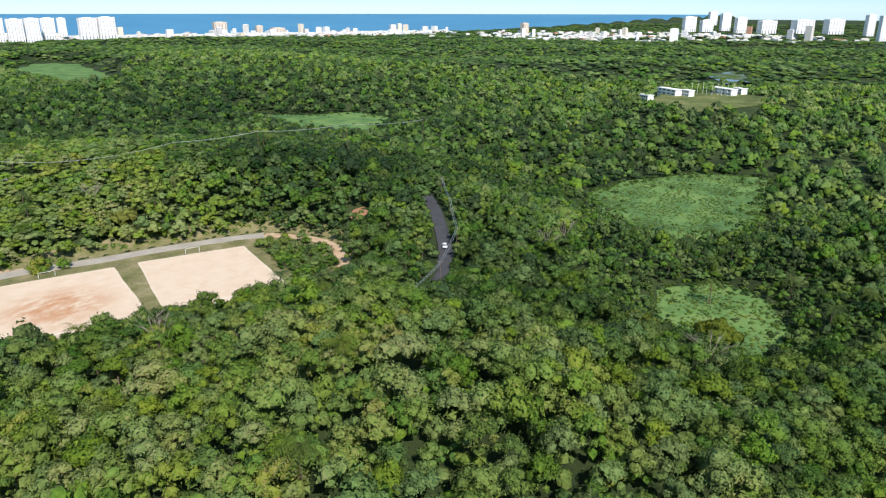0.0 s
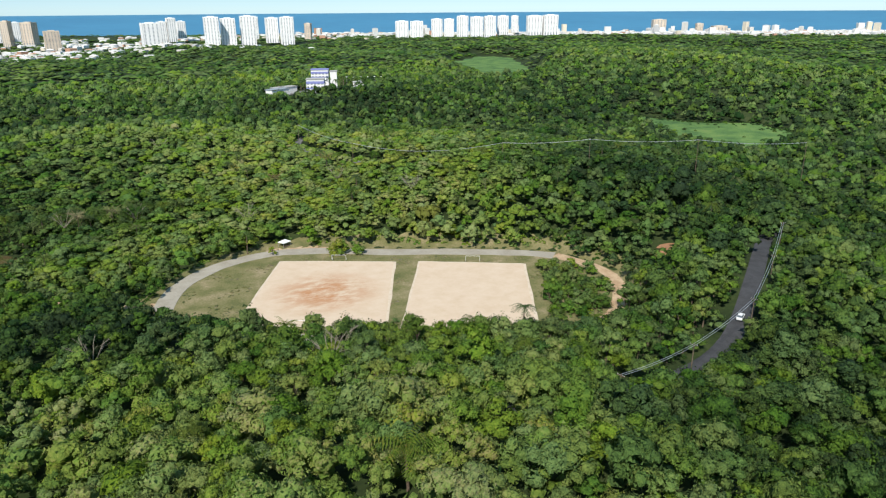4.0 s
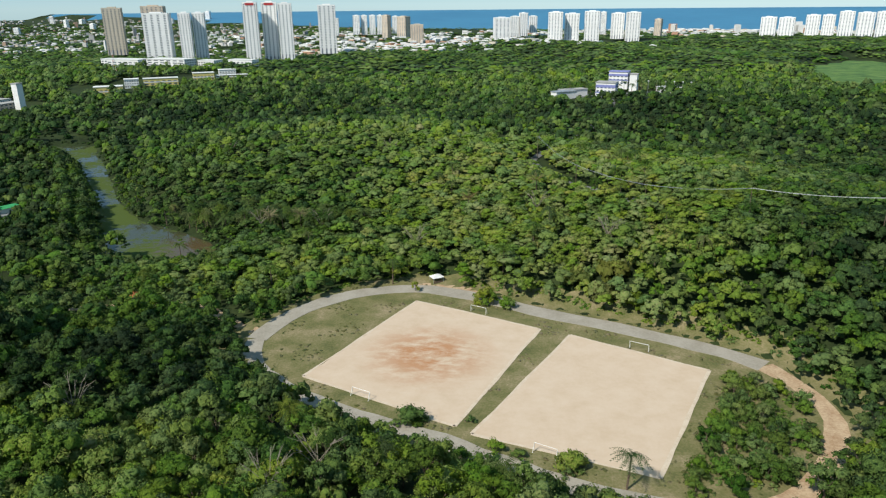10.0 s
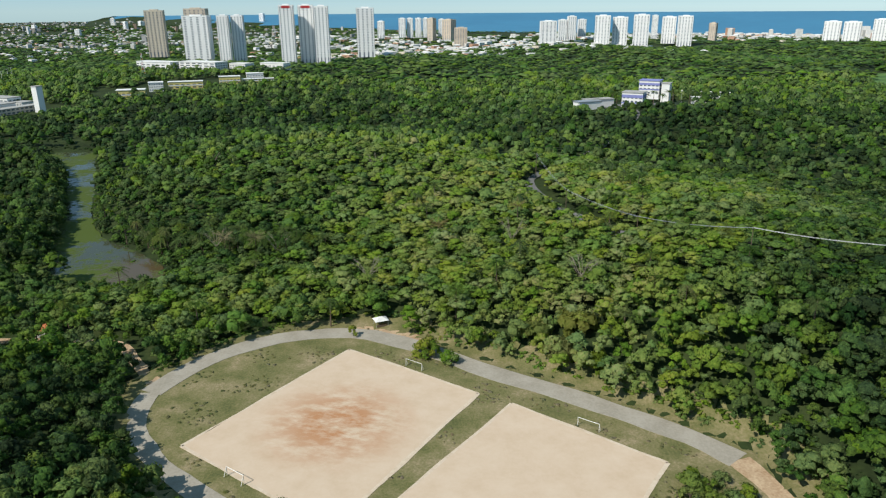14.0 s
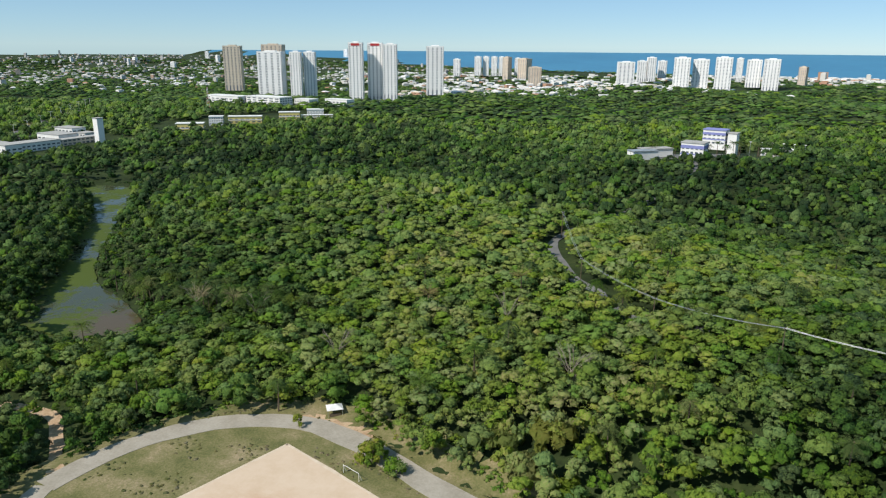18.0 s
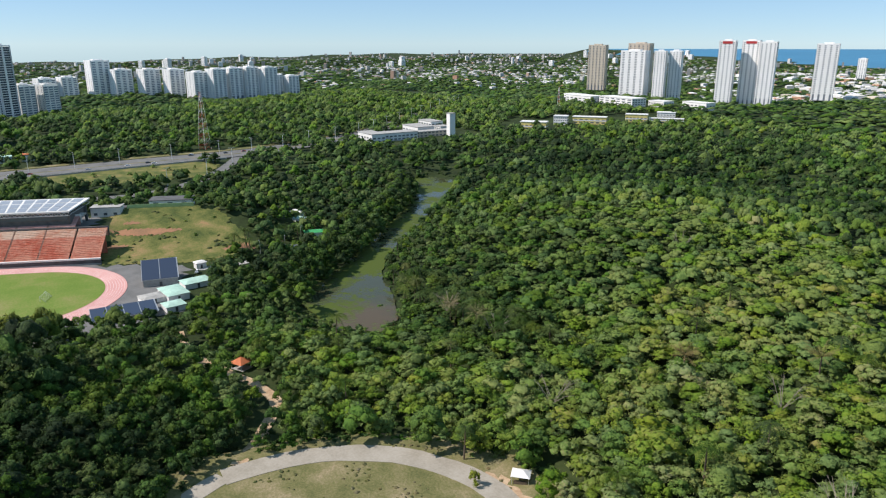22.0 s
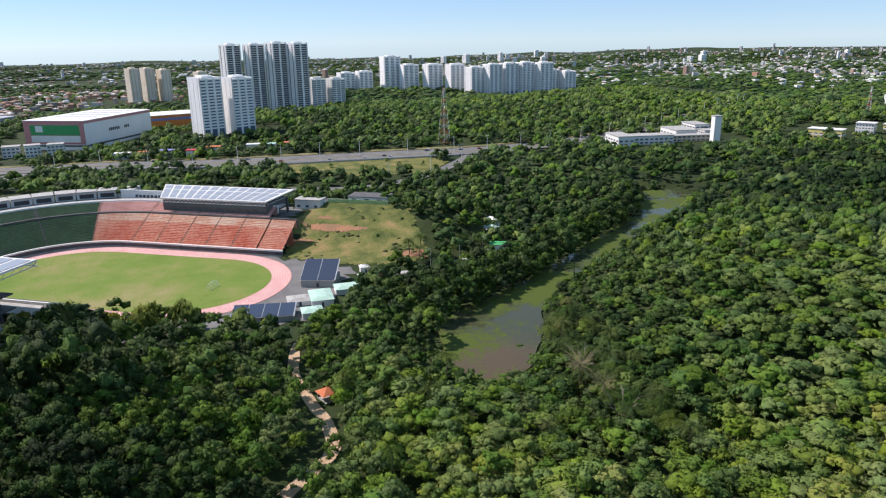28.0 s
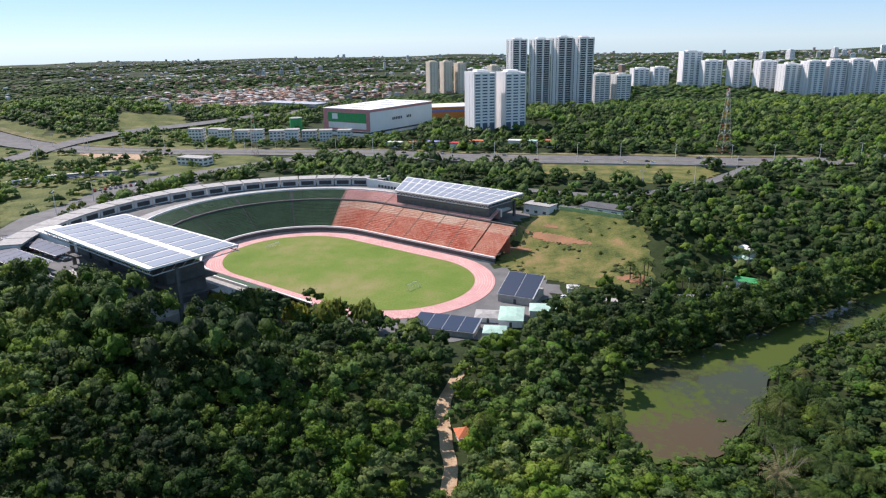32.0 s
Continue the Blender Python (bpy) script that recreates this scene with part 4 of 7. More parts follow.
for step, reach in ((25, 1900), (40, 3900)):
    x, y = scatter(-reach, reach, -reach if step > 30 else -900, reach, step)
    d = np.hypot(x, y - 150)
    ok = ~tree_free(x, y, 6) & ~in_box(x, y, MID_BOX) & (d < reach) & ((d > 1900) if step > 30 else True) & ((x > 0) | (y > 100 + 0.74 * x)) & ((x < 0) | (y > -150 - 0.2 * x))
    town = np.sin(x / 170 + 2) + np.sin(y / 150 + 1) + 0.5 * np.sin((x - y) / 90)
    ok &= ~((d > 1150) & (x < -150 + 0.2 * y) & (town > 1.35))
    x, y = x[ok], y[ok]
    r = rng.uniform(0.55, 0.85, len(x)) * step
    h = rng.uniform(5, 8, len(x)) if step < 30 else rng.uniform(3, 6, len(x))
    z = ground_z(x, y) + 1
    low = z < 46
    x, y, r, h, z = x[low], y[low], r[low], h[low], z[low]
    kind_of = rng.integers(0, len(FAR_TREES), len(x))
    print("far", step, len(x))
    for k, proto in enumerate(FAR_TREES):
        m = kind_of == k
        bake("far_woods", "far woods seen over the hills", proto, x[m], y[m], z[m], r[m], h[m], LEAF, vary=0.16, shift=-0.12)


# ---- palms, bamboo, dry trees ----
def palm_crown(fronds, droop, seed):
    """Arching fronds, each a rib with rows of narrow leaflets."""
    g = np.random.default_rng(seed)
    v, t = [], []
    for n in range(fronds):
        a, lift, reach = 2.4 * n + g.uniform(-0.3, 0.3), g.uniform(-0.2, 1.1), g.uniform(0.75, 1.1)
        out, side = np.array([math.cos(a), math.sin(a), 0]), np.array([-math.sin(a), math.cos(a), 0])
        pts = [reach * (out * (k / 11) * (1 - 0.18 * lift * (1 - k / 11)) + np.array([0, 0, lift * (k / 11) - droop * (1 + 0.5 * lift) * (k / 11) ** 2])) for k in range(12)]
        for k in range(11):
            w = 0.2 * math.sin(math.pi * (k + 0.9) / 12.5) * g.uniform(0.75, 1.2)
            for sgn in (-1, 1):
                tip = pts[k] + side * sgn * w + out * 0.11 - np.array([0, 0, (0.5 + 0.5 * g.uniform()) * w])
                i = len(v)
                v += [pts[k], pts[k] * 0.45 + pts[k + 1] * 0.55, tip]
                t.append((i, i + 1, i + 2))
    return np.array(v), np.array(t)


dry_crown = mesh_np("crown", *palm_crown(18, 0.25, 9), None, DRY_LEAF)
palm_crowns = [mesh_np("crown", *palm_crown(24, d, s), None, PALM_LEAF) for d, s in ((0.7, 1), (0.95, 2), (0.5, 3))]
palm_trunk = Solid().tube((0, 0, 0), (0.25, 0.1, 0.5), 0.24, 0.2, 8).tube((0.25, 0.1, 0.5), (0.3, 0.15, 1.0), 0.2, 0.17, 8).mesh("trunk", BARK)


def palm(x, y, height, spread, pick=0, label="coconut palm with long arching green fronds", group="palms"):
    g = gz(x, y)
    p = empty("palm_tree", pose(x, y, g - 0.2, 0, 0, (x * 37 + y * 53) % 360), label, "palm", group)
    part("trunk", palm_trunk, p, m=Matrix.Diagonal((1, 1, height, 1)))
    part("crown", dry_crown if group == "dry palms" else palm_crowns[pick], p, m=Matrix.Translation((0.3, 0.15, height)) @ Matrix.Diagonal((spread, spread, spread, 1)))


for px, py, ph, ps, pk in [(-64, 29, 10, 5, 0), (143, 158, 12, 4.5, 1), (154, 6, 9, 5, 0), (80, 250, 9, 3.6, 2), (118, 226, 11, 4, 0), (63, 322, 8, 4.2, 1), (72, 309, 8, 4.5, 2), (110, 262, 11, 4, 0), (56, 117, 7.5, 4.8, 0), (40, 108, 8, 4, 1), (170, 20, 9, 5, 1), (185, -2, 10, 5, 0), (196, 14, 8, 4.6, 2)]:
    palm(px, py, ph, ps, pk)
prng = np.random.default_rng(11)
for n in range(46):
    k = n / 45
    px, py = -140 + 95 * k + prng.uniform(-7, 7), 334 - 28 * k + prng.uniform(-8, 9)
    palm(px, py, prng.uniform(7.5, 10.5), prng.uniform(4.0, 5.6), n % 3, "stout palm with dense drooping fronds on the pond bank", "pond palms")
for n in range(34):
    px, py = prng.uniform(-250, -165), prng.uniform(275, 372)
    if poly_gap(np.array([px]), np.array([py]), RIVER_POLY)[0] > 3:
        palm(px, py, prng.uniform(6, 10), prng.uniform(3.4, 5), n % 3, "palm rising out of dark woods by the pond", "pond palms")
for n in range(40):
    px, py = prng.uniform(-120, 240), prng.uniform(240, 430)
    if not tree_free(np.array([px]), np.array([py]))[0]:
        palm(px, py, prng.uniform(9, 12), prng.uniform(3.4, 4.8), n % 3, "palm standing out of the forest canopy", "forest palms")

NEAR_PALMS = [(42, 133, 9, 4.4), (-30, 64, 9, 5.2), (-33, 45, 8, 5.6), (-60, 84, 9, 4.2), (15, 90, 9, 3.8), (167, 1, 9, 4.6), (143, 21, 8, 4.2), (127, 2, 10, 5.2), (116, -37, 10, 5), (130, -47, 10, 4.8), (146, -23, 9, 4.6), (207, 204, 11, 4.4), (-19, 123, 9, 3.8), (17, 121, 9, 5.4), (-30, 137, 8, 4), (-8, 123, 8, 4), (88, 128, 9, 4.6), (70, 232, 9, 4)]
FAR_PALMS = [(91, 371, 11, 4.4), (243, 412, 11, 5), (81, 264, 10, 3.6), (74, 331, 9, 4.2), (77, 356, 9, 4), (16, 427, 10, 4), (-230, 525, 10, 5), (-112, 424, 10, 4), (-351, 344, 10, 5), (-355, 326, 9, 5), (-318, 364, 9, 5), (-247, 387, 10, 4.6), (-266, 372, 10, 5)]
for n, (px, py, ph, ps) in enumerate(NEAR_PALMS + FAR_PALMS):
    palm(px, py, ph, ps, n % 3, "tall palm with long fronds above the forest", "forest palms")
bamboo = clump(18, 26, 0.14, 0.65, 0.1)
for n, (bx, by, br, bh) in enumerate([(95, -6, 9, 9), (80, 16, 8, 9), (68, 2, 7, 8), (-189, 190, 8, 17), (-193, 203, 7, 15), (-186, 178, 6, 14), (-182, 164, 6, 13), (-180, 152, 5, 12), (52, 228, 6, 6.5), (62, 222, 5.5, 6), (45, 236, 6, 7), (57, 238, 7, 8)]):
    b = empty("bamboo_clump", pose(bx, by, gz(bx, by), 0, 0, n * 47.0), "tall yellow-green bamboo clump with feathery drooping canes", "bamboo", "bamboo clumps")
    for k in range(12):
        a = k * 2.4
        cane = Solid().tube((0.5 * math.cos(a), 0.5 * math.sin(a), 0), (0.45 * br * math.cos(a), 0.45 * br * math.sin(a), bh * 0.8), 0.06, 0.03, 5)
        part("cane", cane.mesh("cane", BAMBOO_LEAF), b)
    part("foliage", mesh_np("foliage", bamboo[0], bamboo[1], None, BAMBOO_LEAF, None, True, bamboo[2]), b, m=Matrix.Translation((0, 0, bh * 0.35)) @ Matrix.Diagonal((br, br, bh, 1)))


def bare_tree(x, y, h, seed):
    g = random.Random(seed)
    s = Solid().tube((0, 0, 0), (0.1, 0, h * 0.45), 0.22, 0.14, 6)
    for k in range(9):
        a, q = k * 2.4 + g.random(), g.uniform(0.35, 0.6)
        b = (h * 0.34 * math.cos(a), h * 0.34 * math.sin(a), h * g.uniform(0.72, 1.0))
        s.tube((0.1, 0, h * q * 0.8), b, 0.1, 0.04, 5)
        for j in range(3):
            e = (b[0] * 1.25 + g.uniform(-1, 1), b[1] * 1.25 + g.uniform(-1, 1), b[2] + g.uniform(-0.2, 1.0))
            s.tube((b[0] * 0.7, b[1] * 0.7, h * 0.5 + (b[2] - h * 0.5) * 0.7), e, 0.04, 0.02, 4)
    ob = new("bare_tree", s.mesh("bare_tree", DRY))
    ob.matrix_basis = pose(x, y, gz(x, y) - 0.2)
    tagged(ob, "leafless grey tree standing among green crowns", "bare tree", "bare trees")


for n, (bx, by) in enumerate([(-26, 109), (32, -12), (59, 261), (-77, 136), (60, 262), (-15, 275), (110, 60), (-60, 305), (-90, 312), (-20, 120), (130, 60), (35, 300), (-140, 420), (-40, 400)]):
    bare_tree(bx, by, 11 + n % 3, n)
for bx, by in ((5.5, 309), (37, 323), (-70, 306), (-84, 308)):
    palm(bx, by, 11, 4.6, 1, "withering palm with straw-coloured upright fronds", "dry palms")

# low cover between the shrubs of the copse
ex, ey = scatter(56, 96, 126, 184, 2.2)
ok = (poly_gap(ex, ey, FIELDS[1]) > 5) & (line_gap(ex, ey, DIRT_LINE) > 3.6) & (line_gap(ex, ey, NEAR_LINE) > 3) & (ey < 186 - 0.1 * ex) & (rng.uniform(size=len(ex)) < 0.75)
er = rng.uniform(0.7, 1.7, int(ok.sum()))
bake("undergrowth", "low leafy cover between the shrubs", UNDER, ex[ok], ey[ok], np.full(int(ok.sum()), 0.1), er, er * 0.8, LEAF, "undergrowth", 0.2, 0.06)
# the copse and single bushes inside the loop
brng = np.random.default_rng(5)
spots = [(brng.uniform(56, 93), brng.uniform(129, 182)) for _ in range(260)]
spots = [(a, b) for a, b in spots if poly_gap(np.array([a]), np.array([b]), FIELDS[1])[0] > 5.5 and line_gap(np.array([a]), np.array([b]), DIRT_LINE)[0] > 4.0 and line_gap(np.array([a]), np.array([b]), NEAR_LINE)[0] > 3 and b < 188 - 0.1 * a]
kept = []
for a, b in spots:
    if all(math.hypot(a - c, b - d) > 2.5 for c, d in kept):
        kept.append((a, b))


def bush(x, y, r, h, label, group="", z=0.1):
    e = empty("bush", pose(x, y, z, 0, 0, (x * 31 + y * 17) % 360), label, "bush", group)
    part("stem", trunk_data, e, m=Matrix.Diagonal((r * 0.8, r * 0.8, h * 0.7, 1)))
    part("foliage", (bright_crown if group == "pitch-side bushes" else crown_data)[int(abs(x * 7 + y * 3)) % len(crown_data)], e, m=Matrix.Translation((0, 0, h * 0.3)) @ Matrix.Diagonal((r, r, h * 0.75, 1)))


for a, b in kept:
    bush(a, b, brng.uniform(2.4, 3.8), brng.uniform(3, 5.6), "leafy shrub in the copse inside the loop", "copse shrubs")
for a, b, q, hh in [(-5.5, 156.5, 4.4, 5.0), (-6.5, 157, 2.8, 3.6), (-4.5, 155.5, 2.2, 2.4), (-9.5, 155, 2, 2), (9, 157, 1.6, 2), (31, 139.5, 4.4, 5.2), (31.5, 139, 2.8, 3.4), (30, 137, 2.2, 2.6), (13, 230, 5.0, 7.0), (14.5, 229, 4.2, 5.8), (12, 231.5, 4.0, 5), (20, 226, 3.4, 4.8), (21, 225.5, 2.8, 3.8), (-12, 240, 2.0, 4.2), (15, 145, 3.2, 3), (20, 143, 2.4, 2.4)]:
    bush(a, b, q, hh, "rounded green bush on the grass beside the sand pitch", "pitch-side bushes")


# ---- stadium ----
STAD = pose(STADIUM_AT[0], STADIUM_AT[1], 0, 0, 0, math.degrees(STADIUM_TURN))
SEAT_RED = worn("faded_red_seats", (0.64, 0.32, 0.22), (0.52, 0.13, 0.075), 0.07, 0.6, 0.8)
SEAT_BLEACHED = worn("sun_bleached_seats", (0.70, 0.52, 0.40), (0.60, 0.28, 0.18), 0.10, 0.7, 0.8)
AISLE_RED = worn("worn_steps", (0.42, 0.26, 0.2), (0.3, 0.17, 0.12), 0.3, 1.5, 0.9)
SEAT_PINK = worn("bleached_seats", (0.62, 0.36, 0.32), (0.5, 0.26, 0.22), 0.12, 0.9, 0.8)
SEAT_GREEN = worn("dark_green_seats", (0.055, 0.115, 0.06), (0.035, 0.075, 0.04), 0.12, 0.9, 0.8)
MINT_WALL = worn("green_painted_wall", (0.42, 0.55, 0.25), spread=0.25)
TRACK = worn("running_track", (0.62, 0.34, 0.31), (0.52, 0.25, 0.23), 0.1, 1.5, 0.85)
PANEL = material("solar_cells", (0.27, 0.305, 0.35), 0.4, 0.0, 0.3)[0]
PANEL_DARK = material("dark_solar_cells", (0.035, 0.05, 0.085), 0.35, 0.0, 0.4)[0]
U0, U1, RAD = -28.0, 38.0, 47.0


def oval(r, n=40, z=0.0, cut=None):
    a = [(U1 + r * math.cos(t), r * math.sin(t), z) for t in np.linspace(-math.pi / 2, math.pi / 2, n)]
    return a + [(U0 - r * math.cos(t), r * math.sin(t) * -1, z) for t in np.linspace(-math.pi / 2, math.pi / 2, n)]


def oval_ring(name, label, r0, r1, z, mat, category, depth=0.3):
    inner, outer = oval(r0, z=z), oval(r1, z=z)
    n = len(inner)
    v = inner + outer + [(x, y, z - depth) for x, y, _ in inner] + [(x, y, z - depth) for x, y, _ in outer]
    q = []
    for i in range(n):
        j = (i + 1) % n
        q += [(i, n + i, n + j, j), (n + i, 3 * n + i, 3 * n + j, n + j), (2 * n + i, i, j, 2 * n + j)]
    ob = new(name, mesh_np(name, v, None, q, mat))
    ob.matrix_basis = STAD
    return tagged(ob, label, category, kind="structure")


drape("stadium_yard", "worn asphalt yard round the stadium bowl", [tuple((STAD @ Vector((u, v, 0)))[:2]) for u, v in ((-165, -112), (-150, 85), (-100, 112), (48, 108), (50, 70), (62, 42), (105, 40), (112, -30), (60, -60), (-40, -112))], ASPHALT_PALE, 0.15, 6, "yard")
bmp = bmesh.new()
bmp.faces.new([bmp.verts.new(p) for p in oval(37.2, z=-5.85)])
ob = part("turf", bmp, mat=TURF)
ob.matrix_basis = STAD
tagged(ob, "mown green football turf with worn patches", "turf", kind="structure")
oval_ring("running_track", "faded pink running track round the turf", 37.0, 46.4, -5.9, TRACK, "track")
for k in range(1, 8):
    oval_ring("lane_line", "thin white lane line on the running track", 37 + k * 1.18, 37.09 + k * 1.18, -5.88, WHITE, "line", 0.02)


def bowl_at(s, r):
    """A place on the horseshoe, s metres along its inner edge from the far open end."""
    if s < 62 - U0:
        return 62 - s, r
    s -= 62 - U0
    if s < math.pi * RAD:
        a = math.pi / 2 + s / RAD
        return U0 + r * math.cos(a), r * math.sin(a)
    return U0 + s - math.pi * RAD, -r


S_CURVE, S_BACK = 62 - U0, 62 - U0 + math.pi * RAD
S_END = S_BACK + 36 - U0


def tier(name, s0, s1, rows, r0, dr, z0, dz, mat, parent):
    """One block of stepped seat rows."""
    n = 1 if (s1 <= S_CURVE or s0 >= S_BACK) else 5
    ss = np.linspace(s0, s1, n + 1)
    prof = []
    for k in range(rows):
        prof += [(r0 + k * dr, z0 + k * dz), (r0 + k * dr, z0 + (k + 0.62) * dz), (r0 + (k + 0.5) * dr, z0 + (k + 0.62) * dz), (r0 + (k + 0.5) * dr, z0 + (k + 1) * dz)]
    prof += [(r0 + rows * dr, z0 + rows * dz), (r0 + rows * dr, z0 - 1.0)]
    m = len(prof)
    v = [(*bowl_at(s, r), z) for s in ss for r, z in prof]
    q = [(i * m + j, i * m + j + 1, (i + 1) * m + j + 1, (i + 1) * m + j) for i in range(n) for j in range(m - 1)]
    v2 = len(v)
    return part(name, mesh_np(name, v, None, q, mat), parent)


def bowl_wall(name, s0, s1, r0, r1, z0, z1, mat, parent, step=5.0):
    n = max(1, int((s1 - s0) / step))
    ss = np.linspace(s0, s1, n + 1)
    v = [(*bowl_at(s, r), z) for s in ss for r, z in ((r0, z0), (r0, z1), (r1, z1), (r1, z0))]
    q = [(i * 4 + j, i * 4 + (j + 1) % 4, i * 4 + 4 + (j + 1) % 4, i * 4 + 4 + j) for i in range(n) for j in range(4)]
    q += [(3, 2, 1, 0), (n * 4, n * 4 + 1, n * 4 + 2, n * 4 + 3)]
    return part(name, mesh_np(name, v, None, q, mat), parent)


def stand(label, s0, s1, blocks, red_until):
    st = empty("grandstand", STAD, label, "grandstand", "stadium stands")
    w = (s1 - s0) / blocks
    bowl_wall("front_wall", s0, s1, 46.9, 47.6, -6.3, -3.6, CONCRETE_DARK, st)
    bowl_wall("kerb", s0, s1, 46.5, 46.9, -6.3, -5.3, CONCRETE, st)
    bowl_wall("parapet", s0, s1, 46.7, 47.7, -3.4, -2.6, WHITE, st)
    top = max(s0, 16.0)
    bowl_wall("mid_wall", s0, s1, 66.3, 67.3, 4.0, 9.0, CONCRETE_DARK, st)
    bowl_wall("terrace", top, s1, 77.4, 86.0, 11.6, 12.4, CONCRETE, st)
    bowl_wall("rim", top, s1, 76.8, 77.4, 9.0, 13.4, WHITE, st)
    for k in range(blocks):
        a, b = s0 + k * w, s0 + (k + 1) * w
        red = (a + b) / 2 < red_until
        tier("seat_tier", a + 0.4, b - 0.4, 13, 47.7, 1.03, -3.0, 0.62, SEAT_RED if red else SEAT_GREEN, st)
        tier("seat_tier", a + 0.4, b - 0.4, 5, 47.7 + 13 * 1.03, 1.03, -3.0 + 13 * 0.62, 0.62, SEAT_BLEACHED if red else SEAT_GREEN, st)
        way = AISLE_RED if red else CONCRETE_DARK
        if b < 16:
            continue
        tier("upper_seat_tier", max(a, 16) + 0.5, b - 0.5, 8, 67.6, 1.1, 9.0, 0.45, SEAT_PINK if red else SEAT_GREEN, st)
        tier("aisle", b - 0.3, b + 0.3, 18, 47.8, 1.03, -3.05, 0.62, way, st)
        tier("aisle", b - 0.5, b + 0.5, 8, 67.7, 1.1, 8.95, 0.45, way, st)
    return st


stand("long concrete stand with faded red seat rows", 0, S_CURVE, 6, S_CURVE)
stand("curved concrete stand with dark green and red seat rows", S_CURVE, S_BACK, 7, S_CURVE + 30)
stand("covered concrete stand with dark green seat rows", S_BACK, S_END, 4, 0)


def solar_roof(label, corners, z, cols, rows, fall, gutter):
    """A flat steel roof on a truss, covered with solar panels."""
    ob = empty("stand_roof", STAD, label, "roof", "stadium roofs")
    c = [Vector((*p, z + (fall if i in (2, 3) else 0))) for i, p in enumerate(corners)]  # front-left, front-right, back-right, back-left
    bm = bmesh.new()
    top = [bm.verts.new(p) for p in c]
    low = [bm.verts.new(p - Vector((0, 0, 0.7))) for p in c]
    bm.faces.new(top[::-1]), bm.faces.new(low)
    for i in range(4):
        bm.faces.new((low[i], top[i], top[(i + 1) % 4], low[(i + 1) % 4]))
    bmesh.ops.recalc_face_normals(bm, faces=bm.faces)
    part("deck", bm, ob, "white metal deck", mat=WHITE)

    def at(a, b, up=0.0):
        return (c[0].lerp(c[1], a)).lerp(c[3].lerp(c[2], a), b) + Vector((0, 0, up))

    for i in range(cols):
        for j in range(rows):
            shift_b = gutter * (0.5 if 2 * j >= rows else -0.5)
            span = 0.94 - gutter
            b0, b1 = 0.5 + shift_b + span * (j / rows - 0.5), 0.5 + shift_b + span * ((j + 1) / rows - 0.5) - 0.035
            a0, a1 = 0.01 + i * 0.98 / cols, 0.01 + (i + 1) * 0.98 / cols - 0.016
            p = [at(a, b, h) for h in (0.05, 0.16) for a, b in ((a0, b0), (a1, b0), (a1, b1), (a0, b1))]
            part("solar_panel", mesh_np("solar_panel", p, None, [(4, 5, 6, 7), (0, 1, 5, 4), (1, 2, 6, 5), (2, 3, 7, 6), (3, 0, 4, 7)], PANEL), ob)
    part("fascia", Solid().tube(at(0, -0.004, -0.5), at(1, -0.004, -0.5), 0.55, n=4).mesh("fascia", WHITE), ob)
    n = 26
    for b, depth, mt in ((-0.012, 2.4, WHITE), (0.98, 2.2, STEEL)):
        tr = Solid()
        tr.tube(at(0, b, -depth), at(1, b, -depth), 0.2)
        for k in range(n):
            tr.tube(at(k / n, b, -0.7), at((k + 0.5) / n, b, -depth), 0.13, n=4)
            tr.tube(at((k + 0.5) / n, b, -depth), at((k + 1) / n, b, -0.7), 0.13, n=4)
        part("truss", tr.mesh("truss", mt), ob)
    for a in (0.0, 0.2, 0.4, 0.6, 0.8, 1.0):
        s = Solid().tube(at(a, 0.02, -2.0), at(a, 0.97, -2.6), 0.16)
        for k in range(8):
            s.tube(at(a, 0.05 + k * 0.11, -0.7), at(a, 0.1 + k * 0.11, -2.3), 0.07, n=4)
        part("rafter", s.mesh("rafter", STEEL), ob)
        foot = at(a, 0.72)
        part("column", Solid().box(foot.x - 0.6, foot.x + 0.6, foot.y - 0.6, foot.y + 0.6, 6, foot.z - 2).mesh("column", CONCRETE_DARK), ob)
    return ob


solar_roof("solar-panelled white steel roof over the red stand", [(-22, 69), (43, 69.5), (43.5, 102.5), (-42, 103)], 17.2, 13, 3, 0.0, 0.02)
solar_roof("solar-panelled white steel roof over the main stand", [(36, -79.5), (-44, -78.5), (-43, -112), (37.5, -114.5)], 29.9, 11, 2, 0.4, 0.06)
# white end wall beside the red stand's roof, with unreadable lettering
sign = empty("stand_wall", STAD, "white wall beside the stand roof with dark lettering", "wall")
part("wall_face", Solid().box(-62, -24, 87, 88, 9, 16.5).mesh("wall_face", WHITE), sign)
for k in range(7):
    part("letter_bar", Solid().box(-52 + 2.6 * k, -50.4 + 2.6 * k, 86.85, 87, 12.2, 13.8).mesh("letter_bar", DARK_STEEL), sign)
# back of the main stand
main = empty("main_stand_building", STAD, "white concrete building behind the main stand", "stand building")
part("block", Solid().box(-46, 34, -112, -92, -2, 11).mesh("block", CONCRETE), main)
# dark mass added to fill the open space with the main roof's shade
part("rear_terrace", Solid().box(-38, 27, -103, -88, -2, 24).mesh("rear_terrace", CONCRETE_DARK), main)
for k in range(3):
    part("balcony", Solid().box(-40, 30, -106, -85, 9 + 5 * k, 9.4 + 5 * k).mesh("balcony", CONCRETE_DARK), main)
part("window_strip", Solid().box(-44, 32, -112.2, -112, 8, 10).box(-44, 32, -112.2, -112, 11.5, 13).mesh("window_strip", GLASS), main)
part("block", Solid().box(-128, -46, -84, -72, 3, 11).mesh("block", WHITE), main)
# added dark block in place of the deep shade below the roof
press = empty("press_box", STAD, "dark block standing in for the shade under the stand roof", "press box")
